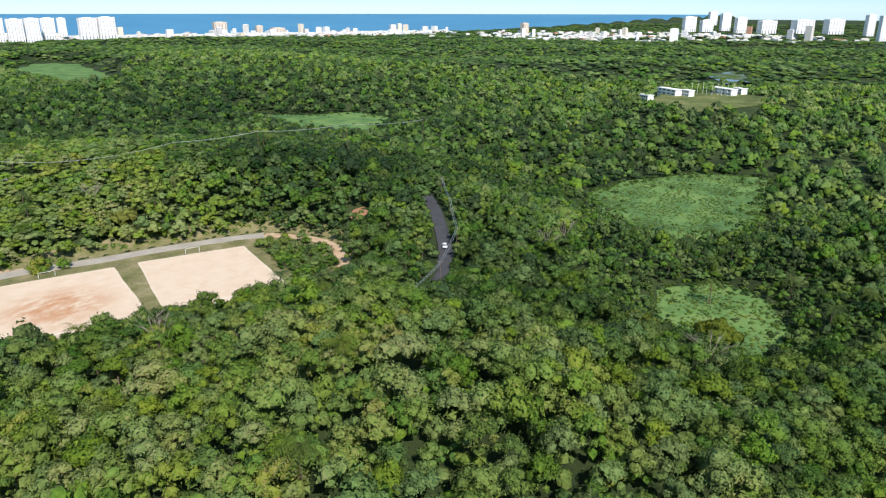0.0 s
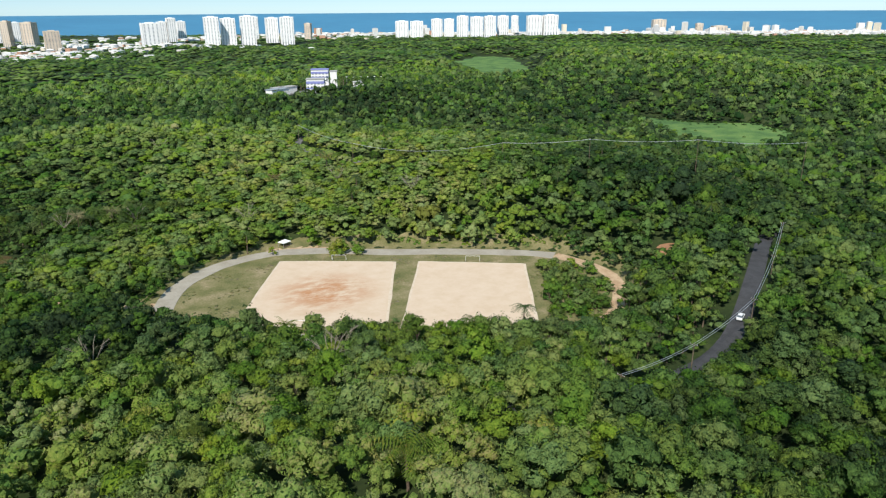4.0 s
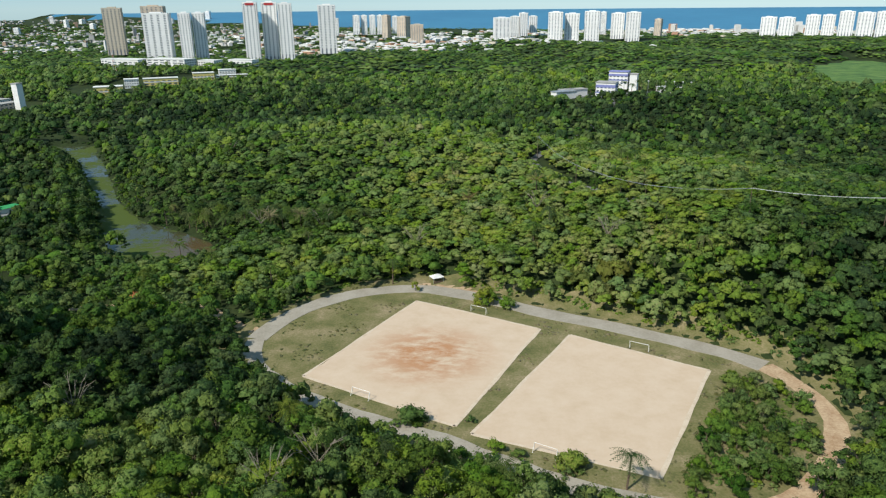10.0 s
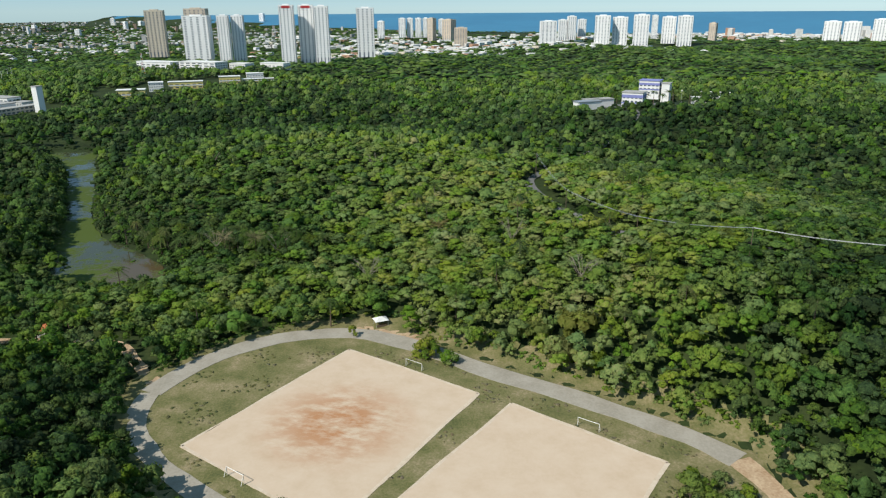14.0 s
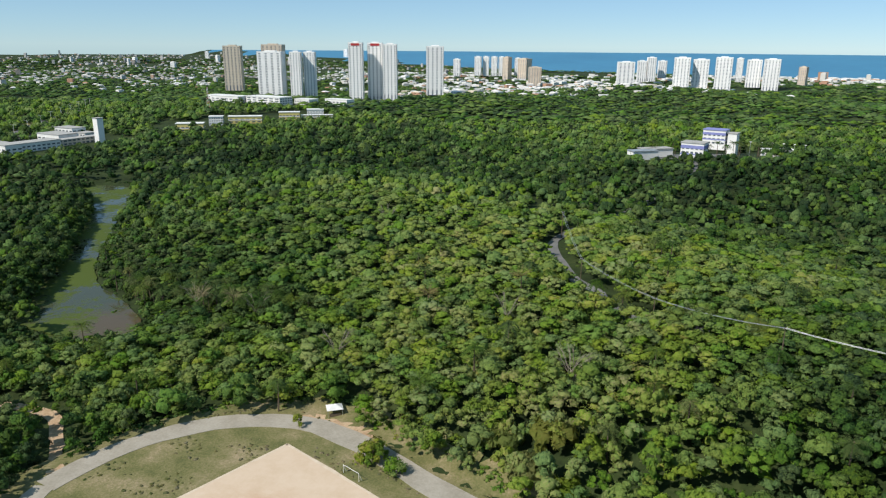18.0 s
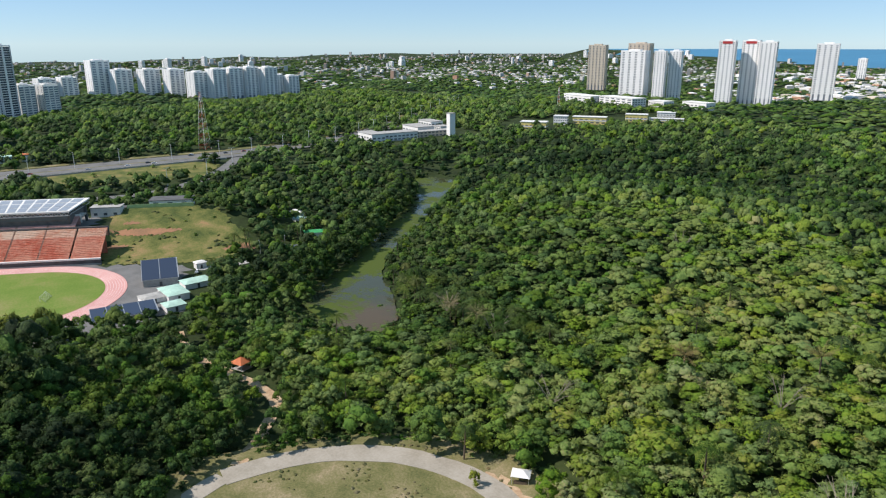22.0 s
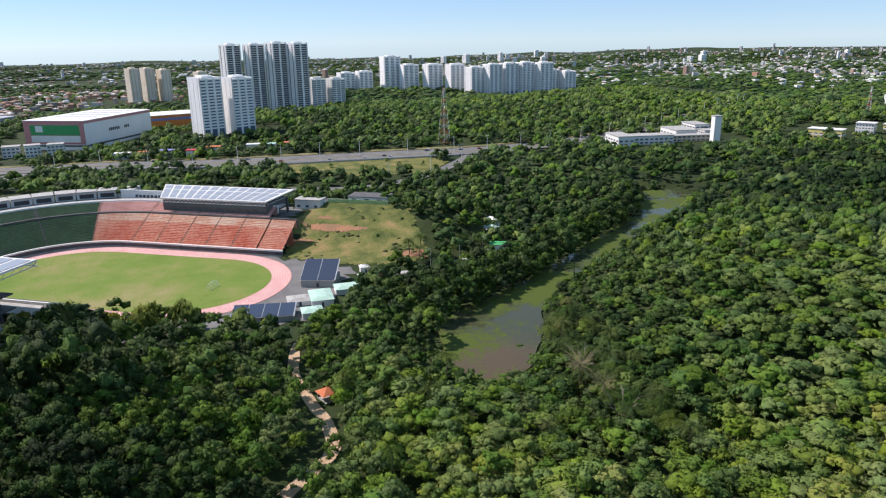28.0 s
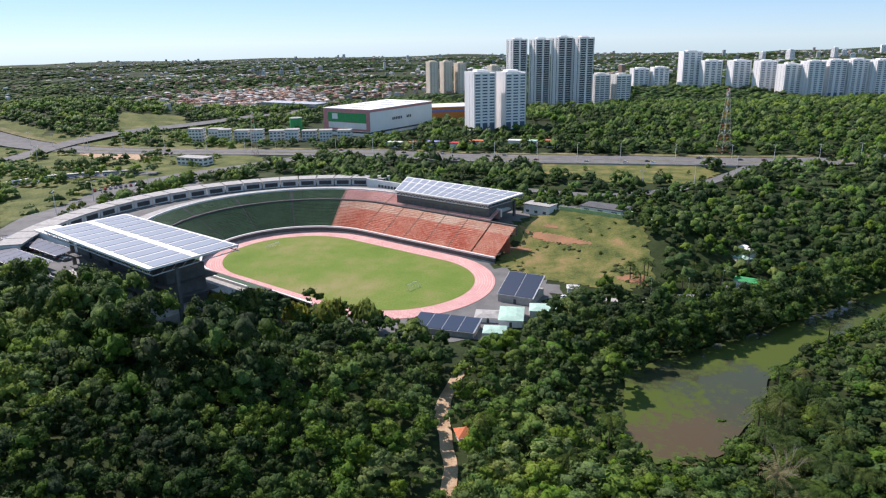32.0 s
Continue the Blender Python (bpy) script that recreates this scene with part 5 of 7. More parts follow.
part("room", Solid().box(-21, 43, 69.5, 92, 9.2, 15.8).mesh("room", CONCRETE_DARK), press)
part("glazing", Solid().box(-20, 42, 69.3, 69.5, 12.5, 14.6).mesh("glazing", GLASS), press)

# low concourse building round the bowl
for k in range(22):
    a0, a1 = radians(112 + k * 5.4), radians(112 + (k + 0.94) * 5.4)
    seg = empty("concourse_unit", STAD, "low white concourse unit with dark openings", "concourse unit", "concourse units")
    v = [(U0 + r * math.cos(a), r * math.sin(a), z) for z in (3.0, 9.6) for a in (a0, a1) for r in (128, 138)]
    part("shell", mesh_np("shell", v, None, [(0, 1, 3, 2), (4, 6, 7, 5), (0, 2, 6, 4), (1, 5, 7, 3), (0, 4, 5, 1), (2, 3, 7, 6)], WHITE), seg)
    v = [(U0 + r * math.cos(a), r * math.sin(a), z) for z in (5.6, 8.2) for a in (a0 + 0.012, a1 - 0.012) for r in (127.85, 128)]
    part("opening", mesh_np("opening", v, None, [(0, 2, 6, 4), (4, 6, 7, 5), (0, 1, 3, 2), (0, 4, 5, 1), (2, 3, 7, 6)], DARK_STEEL), seg)
    v = [(U0 + r * math.cos(a), r * math.sin(a), z) for z in (9.6, 10.1) for a in (a0, a1) for r in (126.5, 138.8)]
    part("roof_slab", mesh_np("roof_slab", v, None, [(0, 1, 3, 2), (4, 6, 7, 5), (0, 2, 6, 4), (1, 5, 7, 3), (0, 4, 5, 1), (2, 3, 7, 6)], CONCRETE), seg)


def goal(m, width, height, depth, mat, label, net=False):
    g = empty("goal", m, label, "goal", "football goals")
    for sx in (-1, 1):
        part("post", Solid().tube((sx * width / 2, 0, 0), (sx * width / 2, 0, height), 0.065).mesh("post", mat), g)
        part("brace", Solid().tube((sx * width / 2, 0, height), (sx * width / 2, depth, 0), 0.06).mesh("brace", mat), g)
    part("crossbar", Solid().tube((-width / 2, 0, height), (width / 2, 0, height), 0.065).mesh("crossbar", mat), g)
    if net:
        s = Solid()
        for k in range(13):
            x = -width / 2 + width * k / 12
            s.tube((x, 0, height), (x, depth * 0.9, 0), 0.02, n=3)
        for k in range(1, 6):
            s.tube((-width / 2, depth * 0.9 * k / 6, height * (1 - k / 6)), (width / 2, depth * 0.9 * k / 6, height * (1 - k / 6)), 0.02, n=3)
        part("net", s.mesh("net", WHITE), g)


for u, v, turn in ((52, -3, -90), (-50, 2, 90), (-70, 34, 60)):
    goal(STAD @ pose(u, v, -5.85, 0, 0, turn), 7.3, 2.44, 2.2, WHITE, "white football goal with a net on the turf", True)
# timber goals of the sand pitches
ALONG = math.degrees(math.atan2(210 - 231, 30 + 11))
for gx, gy, flip in ((10.5, 221.5, 0), (-20, 167.5, 180), (58, 196.5, 0), (26, 144.5, 180)):
    goal(pose(gx, gy, 0.17, 0, 0, ALONG + flip), 5.6, 2.3, 0.9, WHITE, "plain white-painted goal frame on sand")

# low buildings at the end of the red stand
for u, v, w, d, h, label in ((50, 110, 16, 9, 5.5, "white flat-roofed annex at the end of the stand"), (84, 121, 24, 12, 3.5, "low building with a dark grey roof")):
    o = empty("annex", STAD @ pose(u, v, gz(*(STAD @ Vector((u, v, 0)))[:2])), label, "annex", "stadium annexes")
    part("wall", Solid().box(-w / 2, w / 2, -d / 2, d / 2, -2, h).mesh("wall", WHITE), o)
    part("roof", Solid().box(-w / 2 - 0.4, w / 2 + 0.4, -d / 2 - 0.4, d / 2 + 0.4, h, h + 0.4).mesh("roof", CONCRETE if h > 5 else CONCRETE_DARK), o)
    for k in range(3):
        x0 = -w / 2 + w * (k + 0.3) / 3
        part("window", Solid().box(x0, x0 + w * 0.12, -d / 2 - 0.08, -d / 2, 1.2, 2.6).mesh("window", GLASS), o)
screen = empty("screen_wall", STAD, "pale green boundary wall above the bank", "wall")
for k in range(9):
    u = 60 + 4.2 * k
    z0 = gz(*(STAD @ Vector((u, 113, 0)))[:2])
    part("wall_panel", Solid().box(u, u + 4.1, 112.9, 113.2, z0 - 0.8, z0 + 2.4).mesh("wall_panel", MINT_WALL), screen)
# open bank beside the bowl
drape("grass_bank", "open grassy bank with bare red earth patches", [tuple((STAD @ Vector((u, v, 0)))[:2]) for u, v in ((63, 46), (55, 66), (52, 108), (30, 128), (34, 142), (74, 138), (112, 108), (135, 66), (130, 46), (92, 42))], BANK, 0.25, 2.5, "bank")
for k, (u, v, a, b) in enumerate(((75, 82, 19, 3.6), (62, 67, 7, 2.4), (67, 92.5, 5, 1.8), (128, 61, 8, 4.5))):
    o = Vector((u, v, 0))
    drape("bare_earth", "bare red earth patch on the bank", [tuple((STAD @ (o + Vector((a * math.cos(t) * (1 + 0.25 * math.sin(3 * t + k)), b * math.sin(t), 0))))[:2]) for t in np.linspace(0, 2 * math.pi, 18, endpoint=False)], RED_EARTH, 0.4, 1.6, "earth")
for k in range(12):
    u, v = brng.uniform(66, 128), brng.uniform(50, 128)
    p = STAD @ Vector((u, v, 0))
    if v < 140 - 0.6 * abs(u - 60):
        bush(p.x, p.y, brng.uniform(0.8, 1.6), brng.uniform(1.0, 1.8), "low shrub on the grassy bank", "bank shrubs", gz(p.x, p.y))


def solar_shed(u, v, turn, w, d, h, cells, label, slope=20):
    o = empty("solar_shed", STAD @ pose(u, v, gz(*(STAD @ Vector((u, v, 0)))[:2]), 0, 0, turn), label, "shed", "sheds by the stadium")
    part("wall", Solid().box(-w / 2, w / 2, -d / 2, d / 2, -1, h).mesh("wall", CONCRETE), o)
    part("door", Solid().box(-0.6, 0.6, -d / 2 - 0.06, -d / 2, 0, 2.1).mesh("door", DARK_STEEL), o)
    tilt = pose(0, 0, h + 0.3 + d * 0.5 * math.sin(radians(slope)), slope)
    part("roof_frame", Solid().box(-w / 2 - 0.5, w / 2 + 0.5, -d / 2 - 0.5, d / 2 + 0.5, -0.25, 0, tilt).mesh("roof_frame", STEEL), o)
    for k in range(cells):
        x0 = -w / 2 - 0.3 + k * (w + 0.6) / cells
        part("solar_panel", Solid().box(x0, x0 + (w + 0.6) / cells - 0.35, -d / 2 - 0.3, d / 2 + 0.3, 0.03, 0.12, tilt).mesh("solar_panel", PANEL_DARK), o)


solar_shed(97, 15, 12, 15, 15, 3.2, 2, "pale block shed with dark solar roof")
solar_shed(92, -30, 20, 24, 11, 2.2, 4, "long low shed with dark solar roof", 6)
for u, v, w, d, h, mt in ((107, -8, 9, 14, 3, MINT), (114, 6, 12, 8, 2.6, MINT), (110, -24, 8, 7, 2.6, MINT), (99, -12, 10, 8, 2.2, CONCRETE), (112, 33, 5, 4, 3, WHITE)):
    o = empty("shed", STAD @ pose(u, v, gz(*(STAD @ Vector((u, v, 0)))[:2]), 0, 0, 30), "small shed with a pale green metal roof" if mt == MINT else "small pale block shed", "shed", "sheds by the stadium")
    part("wall", Solid().box(-w / 2, w / 2, -d / 2, d / 2, -1, h).mesh("wall", WHITE), o)
    part("roof", Solid().hip(-w / 2 - 0.4, w / 2 + 0.4, -d / 2 - 0.4, d / 2 + 0.4, h, h + 0.7, 0.3).mesh("roof", mt), o)
    part("door", Solid().box(-0.5, 0.5, -d / 2 - 0.05, -d / 2, 0, 2.1).mesh("door", DARK_STEEL), o)
for p, q, w, d, mt in ((-333, 324, 14, 9, MINT), (-338, 350, 16, 8, CONCRETE), (-356, 300, 18, 9, CONCRETE_DARK)):
    o = empty("hillside_house", pose(p, q, gz(p, q), 0, 0, 55), "low hillside house with a flat pale roof", "house", "hillside houses")
    part("wall", Solid().box(-w / 2, w / 2, -d / 2, d / 2, -2, 3).mesh("wall", WHITE), o)
    part("roof", Solid().hip(-w / 2 - 0.6, w / 2 + 0.6, -d / 2 - 0.6, d / 2 + 0.6, 3, 4.2, 0.35).mesh("roof", mt), o)
    part("window", Solid().box(-3, -1, -d / 2 - 0.05, -d / 2, 1, 2.2).mesh("window", GLASS), o)


# sheds and lamps along the lane by the pond
for px, py, w, d, h, mt, turn in ((-249, 366, 12, 6, 3.4, GREEN_PAINT, 60), (-272, 371, 7, 5, 3.2, MINT, 20), (-284, 378, 8, 4, 3.0, WHITE, 20)):
    o = empty("shed", pose(px, py, gz(px, py), 0, 0, turn), "small lane-side shed with a %s roof" % {GREEN_PAINT: "green metal", MINT: "pale green metal", WHITE: "white"}[mt], "shed", "sheds by the pond lane")
    part("wall", Solid().box(-w / 2, w / 2, -d / 2, d / 2, -1, h).mesh("wall", WHITE), o)
    part("roof", Solid().hip(-w / 2 - 0.5, w / 2 + 0.5, -d / 2 - 0.5, d / 2 + 0.5, h, h + 1.0, 0.4).mesh("roof", mt), o)
    part("door", Solid().box(-0.5, 0.5, -d / 2 - 0.05, -d / 2, 0, 2.1).mesh("door", DARK_STEEL), o)
for px, py in ((-223, 296), (-231, 318), (-232, 334), (-243, 352)):
    o = empty("lane_lamp", pose(px, py, gz(px, py), 0, 0, py), "slim grey street lamp beside the lane", "street lamp", "lane lamps")
    part("pole", Solid().tube((0, 0, -0.5), (0, 0, 9), 0.12, 0.08).mesh("pole", CONCRETE), o)
    part("arm", Solid().tube((0, 0, 8.9), (1.6, 0, 9.2), 0.06, 0.05).mesh("arm", STEEL), o)
    part("lamp_head", Solid().box(1.3, 2.0, -0.15, 0.15, 9.15, 9.3).mesh("lamp_head", STEEL), o)


# ---- apartment towers ----
def tower(x, y, z, w, h, depth=None, turn=0.0, wall=TOWER_WHITE, bays=5, label="tall white apartment tower with rows of windows", group="apartment towers", glass=CURTAIN, cap=None, storey=3.0, band=0.45, solid=0.32, inset=0.7, ends=0.0):
    """A dark glazed core behind projecting floor bands and piers, with a roof block."""
    d = depth or w * 0.8
    floors = max(3, int(h / storey))
    fh = h / floors
    t = empty("apartment_tower", pose(x, y, z, 0, 0, turn), label, "apartment tower", group)
    part("core", Solid().box(-w / 2 + inset, w / 2 - inset, -d / 2 + inset, d / 2 - inset, -12, h - 0.1).mesh("core", glass), t)
    s = Solid()
    for k in range(floors + 1):
        s.box(-w / 2 + 0.12, w / 2 - 0.12, -d / 2 + 0.12, d / 2 - 0.12, k * fh - fh * band, k * fh + 0.15)
    tagged(part("storey_grid", s.mesh("storey_grid", wall), t), kind="stuff")
    nb, nd = bays, max(2, int(bays * d / w))
    s = Solid()
    for ax, n, a, b in ((0, nb, w, d), (1, nd, d, w)):
        for sgn in (-1, 1):
            for k in range(n + 1):
                c = -a / 2 + a * k / n
                q = a / n * ((ends or solid) if ax == 0 else solid)
                lo, hi = max(-a / 2, c - q), min(a / 2, c + q)
                f0, f1 = sorted((sgn * b / 2, sgn * (b / 2 - 0.9)))
                s.box(*((lo, hi, f0, f1) if ax == 0 else (f0, f1, lo, hi)), -12, h + 0.6)
    tagged(part("pier_grid", s.mesh("pier_grid", wall), t), kind="stuff")
    part("roof_block", Solid().box(-w * 0.22, w * 0.22, -d * 0.25, d * 0.25, h, h + 3.5).box(-w * 0.4, w * 0.1, -d * 0.1, d * 0.35, h, h + 1.8).mesh("roof_block", wall), t)
    rim = Solid()
    for x0, x1, y0, y1 in ((-w / 2, w / 2, -d / 2, -d / 2 + 0.4), (-w / 2, w / 2, d / 2 - 0.4, d / 2), (-w / 2, -w / 2 + 0.4, -d / 2 + 0.4, d / 2 - 0.4), (w / 2 - 0.4, w / 2, -d / 2 + 0.4, d / 2 - 0.4)):
        rim.box(x0, x1, y0, y1, h + 0.6, h + 1.7)
    part("parapet", rim.mesh("parapet", wall), t)
    if cap:
        part("crown_sign", Solid().box(-w * 0.3, w * 0.3, -d / 2 - 0.3, -d / 2 - 0.02, h - 3.6, h + 0.4).mesh("crown_sign", cap), t)
    return t


for x, y, z, w, h in ((-595, 1354, 9, 46, 78), (-537, 1341, 9, 21, 78), (-519, 1364, 13, 22, 74), (-340, 1312, 18, 25, 84), (-295, 1456, 20, 34, 79)):
    tower(x, y, z, w, h, turn=14, bays=4)
for x, y, z, w, h in ((-395, 1287, 14, 25, 90), (-372, 1325, 14, 27, 90)):
    tower(x, y, z, w, h, turn=14, bays=4, cap=RED_PAINT, label="tall white apartment tower with a red crown")
tower(-694, 1384, 24, 34, 73, turn=20, wall=BROWN_WALL, bays=5, solid=0.3, label="tall brown-clad apartment tower")
tower(-671, 1512, 16, 44, 84, turn=14, wall=CREAM, bays=5, label="tall beige apartment tower behind white ones")
for x, y, z, w, h in ((-454, 2334, 21, 22, 39), (-388, 2348, 24, 22, 44), (-365, 2363, 22, 20, 46), (-339, 2368, 22, 20, 46), (-315, 2372, 22, 20, 46), (-271, 2420, 23, 20, 41), (71, 2095, 10, 43, 52), (117, 2294, 16, 25, 46), (144, 2294, 17, 25, 55), (177, 2342, 25, 24, 37)):
    tower(x, y, z, w, h, turn=8, bays=4, storey=3.4)
tower(-161, 1980, 6, 34, 42, turn=8, wall=CREAM, bays=5, label="mid-height cream apartment block")
for x, y, z, w, h in ((197, 1840, 9, 36, 69), (241, 1867, 8, 36, 66), (293, 1881, 15, 37, 64), (370, 2174, 25, 17, 49), (374, 1971, 21, 33, 52), (409, 1944, 15, 35, 60)):
    tower(x, y, z, w, h, turn=-6, bays=5, storey=3.2)
for x, y, z, w, h in ((885, 2278, 14, 44, 40), (931, 2258, 13, 44, 40), (994, 2230, 13, 38, 47), (1031, 2212, 13, 34, 47), (1050, 2147, 20, 38, 50), (1092, 2125, 19, 42, 48), (1131, 2104, 19, 38, 50), (1193, 2125, 27, 36, 42), (1279, 2191, 31, 24, 37), (1230, 1986, 29, 48, 41), (1273, 1958, 29, 46, 43)):
    tower(x, y, z - 6, w, h + 6, turn=-24, bays=5, storey=3.6)
for x, y, z, w, h in ((1941, 2196, 1, 50, 46), (2051, 2092, 6, 26, 27), (2101, 2040, 2, 52, 22), (533, 2186, 14, 20, 39), (-279, 2255, 20, 22, 49), (-226, 2260, 20, 33, 45), (2618, 1177, 14, 27, 30)):
    tower(x, y, z - 4, w, h + 4, turn=-30, wall=CREAM, bays=4, storey=3.8, label="apartment block near the shore")
for x, y, z, w, h in ((2420, 488, 17, 48, 56), (2381, 425, 19, 46, 37), (2630, 452, 35, 34, 53), (2539, 393, 19, 38, 70), (2447, 330, 15, 40, 56), (2472, -38, 11, 30, 79), (2372, -73, 0, 28, 94), (2450, 250, 15, 60, 42), (2500, 150, 15, 70, 45), (2480, 60, 15, 60, 50)):
    tower(x, y, z + 22, w * 0.8, h * 0.62, turn=-60, bays=5, storey=4.0)
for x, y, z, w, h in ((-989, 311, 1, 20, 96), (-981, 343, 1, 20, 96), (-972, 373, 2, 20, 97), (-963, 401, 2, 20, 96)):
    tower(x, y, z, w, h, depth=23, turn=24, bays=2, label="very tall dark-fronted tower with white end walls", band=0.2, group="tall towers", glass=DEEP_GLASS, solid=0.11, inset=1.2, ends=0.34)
for x, y, z, w, h in ((-716, 254, 15, 18, 50), (-725, 287, 15, 18, 49)):
    tower(x, y, z, w + 7, h, depth=25, turn=25, bays=3, label="white apartment slab with blue-grey windows", glass=SKYGLASS, band=0.5, solid=0.14, ends=0.44)
for x, y, z, w, h in ((-994, 431, 1, 20, 46), (-998, 462, 0, 20, 46)):
    tower(x, y, z, w, h, depth=24, turn=20, bays=3, wall=WHITE, label="white apartment slab with blue-grey windows beside tall towers", glass=SKYGLASS, solid=0.1, ends=0.36)
for x, y, z, w, h in ((-1299, 174, 5, 22, 54), (-1330, 199, 5, 22, 53), (-1331, 226, 5, 22, 50), (-1340, 290, 5, 22, 44)):
    tower(x, y, z, w, h, turn=24, wall=SAND_WALL, bays=4, solid=0.4, label="beige apartment tower behind a warehouse")
# more dark glass on the east faces also stands in for their shade
for x, y, z, w, h in ((-1410, 587, 2, 32, 35), (-1401, 624, 2, 30, 37), (-1386, 678, 8, 36, 61), (-1355, 709, 4, 34, 48), (-1329, 753, 3, 34, 49), (-1294, 788, 3, 32, 49), (-1232, 805, 2, 32, 46), (-1218, 838, 2, 31, 51), (-1221, 876, 3, 32, 51), (-1218, 911, 3, 31, 52), (-1208, 948, 4, 32, 50), (-1250, 990, 4, 30, 34), (-1240, 1025, 4, 30, 30)):
    tower(x, y, z, w * 0.8, h, depth=w * 1.02, turn=4 + (x * 7) % 9, bays=3, label="white apartment tower in a long row", group="tower row", storey=3.2, glass=SKYGLASS, solid=0.2, ends=0.4)


# ---- houses and low buildings of the town ----
def town_material(name, stops):
    m, nt, b = material(name, stops[0][1], 0.85)
    f = nt.nodes.new("ShaderNodeNewGeometry").outputs["Random Per Island"]
    n = ramp(nt, f, stops)
    nt.nodes[-1].color_ramp.interpolation = "CONSTANT"
    nt.links.new(mix_rgb(nt, maths(nt, "MULTIPLY", noise_node(nt, 0.15), 0.35), n, (0.2, 0.19, 0.17)), b.inputs["Base Color"])
    return m


TOWN_WHITE = town_material("town_walls", [(0, (0.78, 0.77, 0.74)), (0.3, (0.66, 0.63, 0.58)), (0.45, (0.82, 0.81, 0.79)), (0.76, (0.5, 0.27, 0.17)), (0.84, (0.48, 0.48, 0.48)), (0.92, (0.74, 0.66, 0.52))])
TOWN_FAR = town_material("weathered_town_walls", [(0, (0.5, 0.49, 0.47)), (0.3, (0.34, 0.31, 0.28)), (0.5, (0.6, 0.59, 0.57)), (0.7, (0.38, 0.25, 0.18)), (0.85, (0.3, 0.3, 0.3))])
TOWN_BRICK = town_material("brick_walls", [(0, (0.36, 0.2, 0.14)), (0.25, (0.5, 0.36, 0.28)), (0.45, (0.62, 0.58, 0.54)), (0.6, (0.42, 0.22, 0.15)), (0.75, (0.28, 0.27, 0.26)), (0.9, (0.7, 0.69, 0.66))])


def district(label, boxes, mat, low=3, high=8, size=(7, 16), tall=0.0, seed=1, thin=0.0):
    """A quarter of small houses far off, too many to count."""
    g = np.random.default_rng(seed)
    s = Solid()
    for cx, cy, rx, ry, n in boxes:
        for _ in range(n):
            x, y = cx + g.normal() * rx, cy + g.normal() * ry
            if n > 100 and g.uniform() < thin or sea_gap(x, y) > -25 or math.hypot(x, y - 150) < 560 or bool(inside(np.array([x]), np.array([y]), MARSHES["far"])[0]):
                continue
            w, d, h = g.uniform(*size), g.uniform(*size), g.uniform(low, high)
            if g.uniform() < tall:
                h *= g.uniform(2.5, 5)
            m = pose(x, y, gz(x, y), 0, 0, g.uniform(0, 90))
            s.box(-w / 2, w / 2, -d / 2, d / 2, -3, h, m)
            if g.uniform() < 0.4:
                s.hip(-w / 2 - 0.3, w / 2 + 0.3, -d / 2 - 0.3, d / 2 + 0.3, h + 0.02, h + 2, 0.45, m)
    return tagged(new("houses", s.mesh("houses", mat)), label, "houses", kind="stuff")


district("crowded brick and white houses on distant slopes", [(-1230, -150, 95, 85, 620), (-1500, 120, 160, 130, 220), (-1800, -250, 260, 250, 180), (-1500, -500, 200, 200, 60)], TOWN_BRICK, 4, 9, (5, 11), seed=3)
district("scattered pale houses of the distant town", [(-900, 1650, 160, 60, 80), (-1200, 1500, 180, 60, 110), (-1500, 1250, 160, 60, 110), (-1900, 900, 220, 120, 150), (-2300, 400, 300, 200, 200), (-1800, 2000, 380, 140, 330), (-2500, 1400, 350, 200, 220), (-1100, 2500, 350, 250, 240), (-1900, 2900, 450, 300, 240)], TOWN_WHITE, 3, 6, (7, 14), 0.015, seed=4, thin=0.6)
district("pale low houses among trees towards the shore", [(-380, 1500, 60, 40, 40), (-60, 1850, 190, 110, 190), (-500, 2150, 220, 160, 180), (100, 2500, 400, 160, 260), (-250, 1620, 120, 60, 60)], TOWN_WHITE, size=(8, 22), seed=5)
district("crowded pale houses along the shore", [(700 + 260 * k, 2660 - 143 * k + 40, 160, 60, 130 + 16 * k) for k in range(8)] + [(2500, 900, 200, 200, 240), (2550, 500, 160, 260, 260)], TOWN_WHITE, 4, 10, (9, 24), 0.05, seed=6)
district("pale houses and blocks of the city towards the horizon", [(-d * math.sin(radians(a)), 150 + d * math.cos(radians(a)), 200, 200, 60) for a in range(16, 120, 7) for d in (2400, 3000, 3600, 4200)], TOWN_FAR, 3, 6, (6, 15), 0.04, seed=12)
g = np.random.default_rng(8)
for k in range(34):
    a = radians((24, 31, 33, 47, 58, 61, 64, 83)[k % 8] + g.normal() * 1.6)
    d = g.uniform(3200, 4000)
    if g.uniform() < 0.85:
        xx, yy = -d * math.sin(a), 150 + d * math.cos(a)
        tower(xx, yy, gz(xx, yy) - 4, g.uniform(16, 28), g.uniform(22, 46), turn=g.uniform(-30, 30), bays=4, storey=5.0, label="far white apartment tower on the skyline", group="skyline towers")


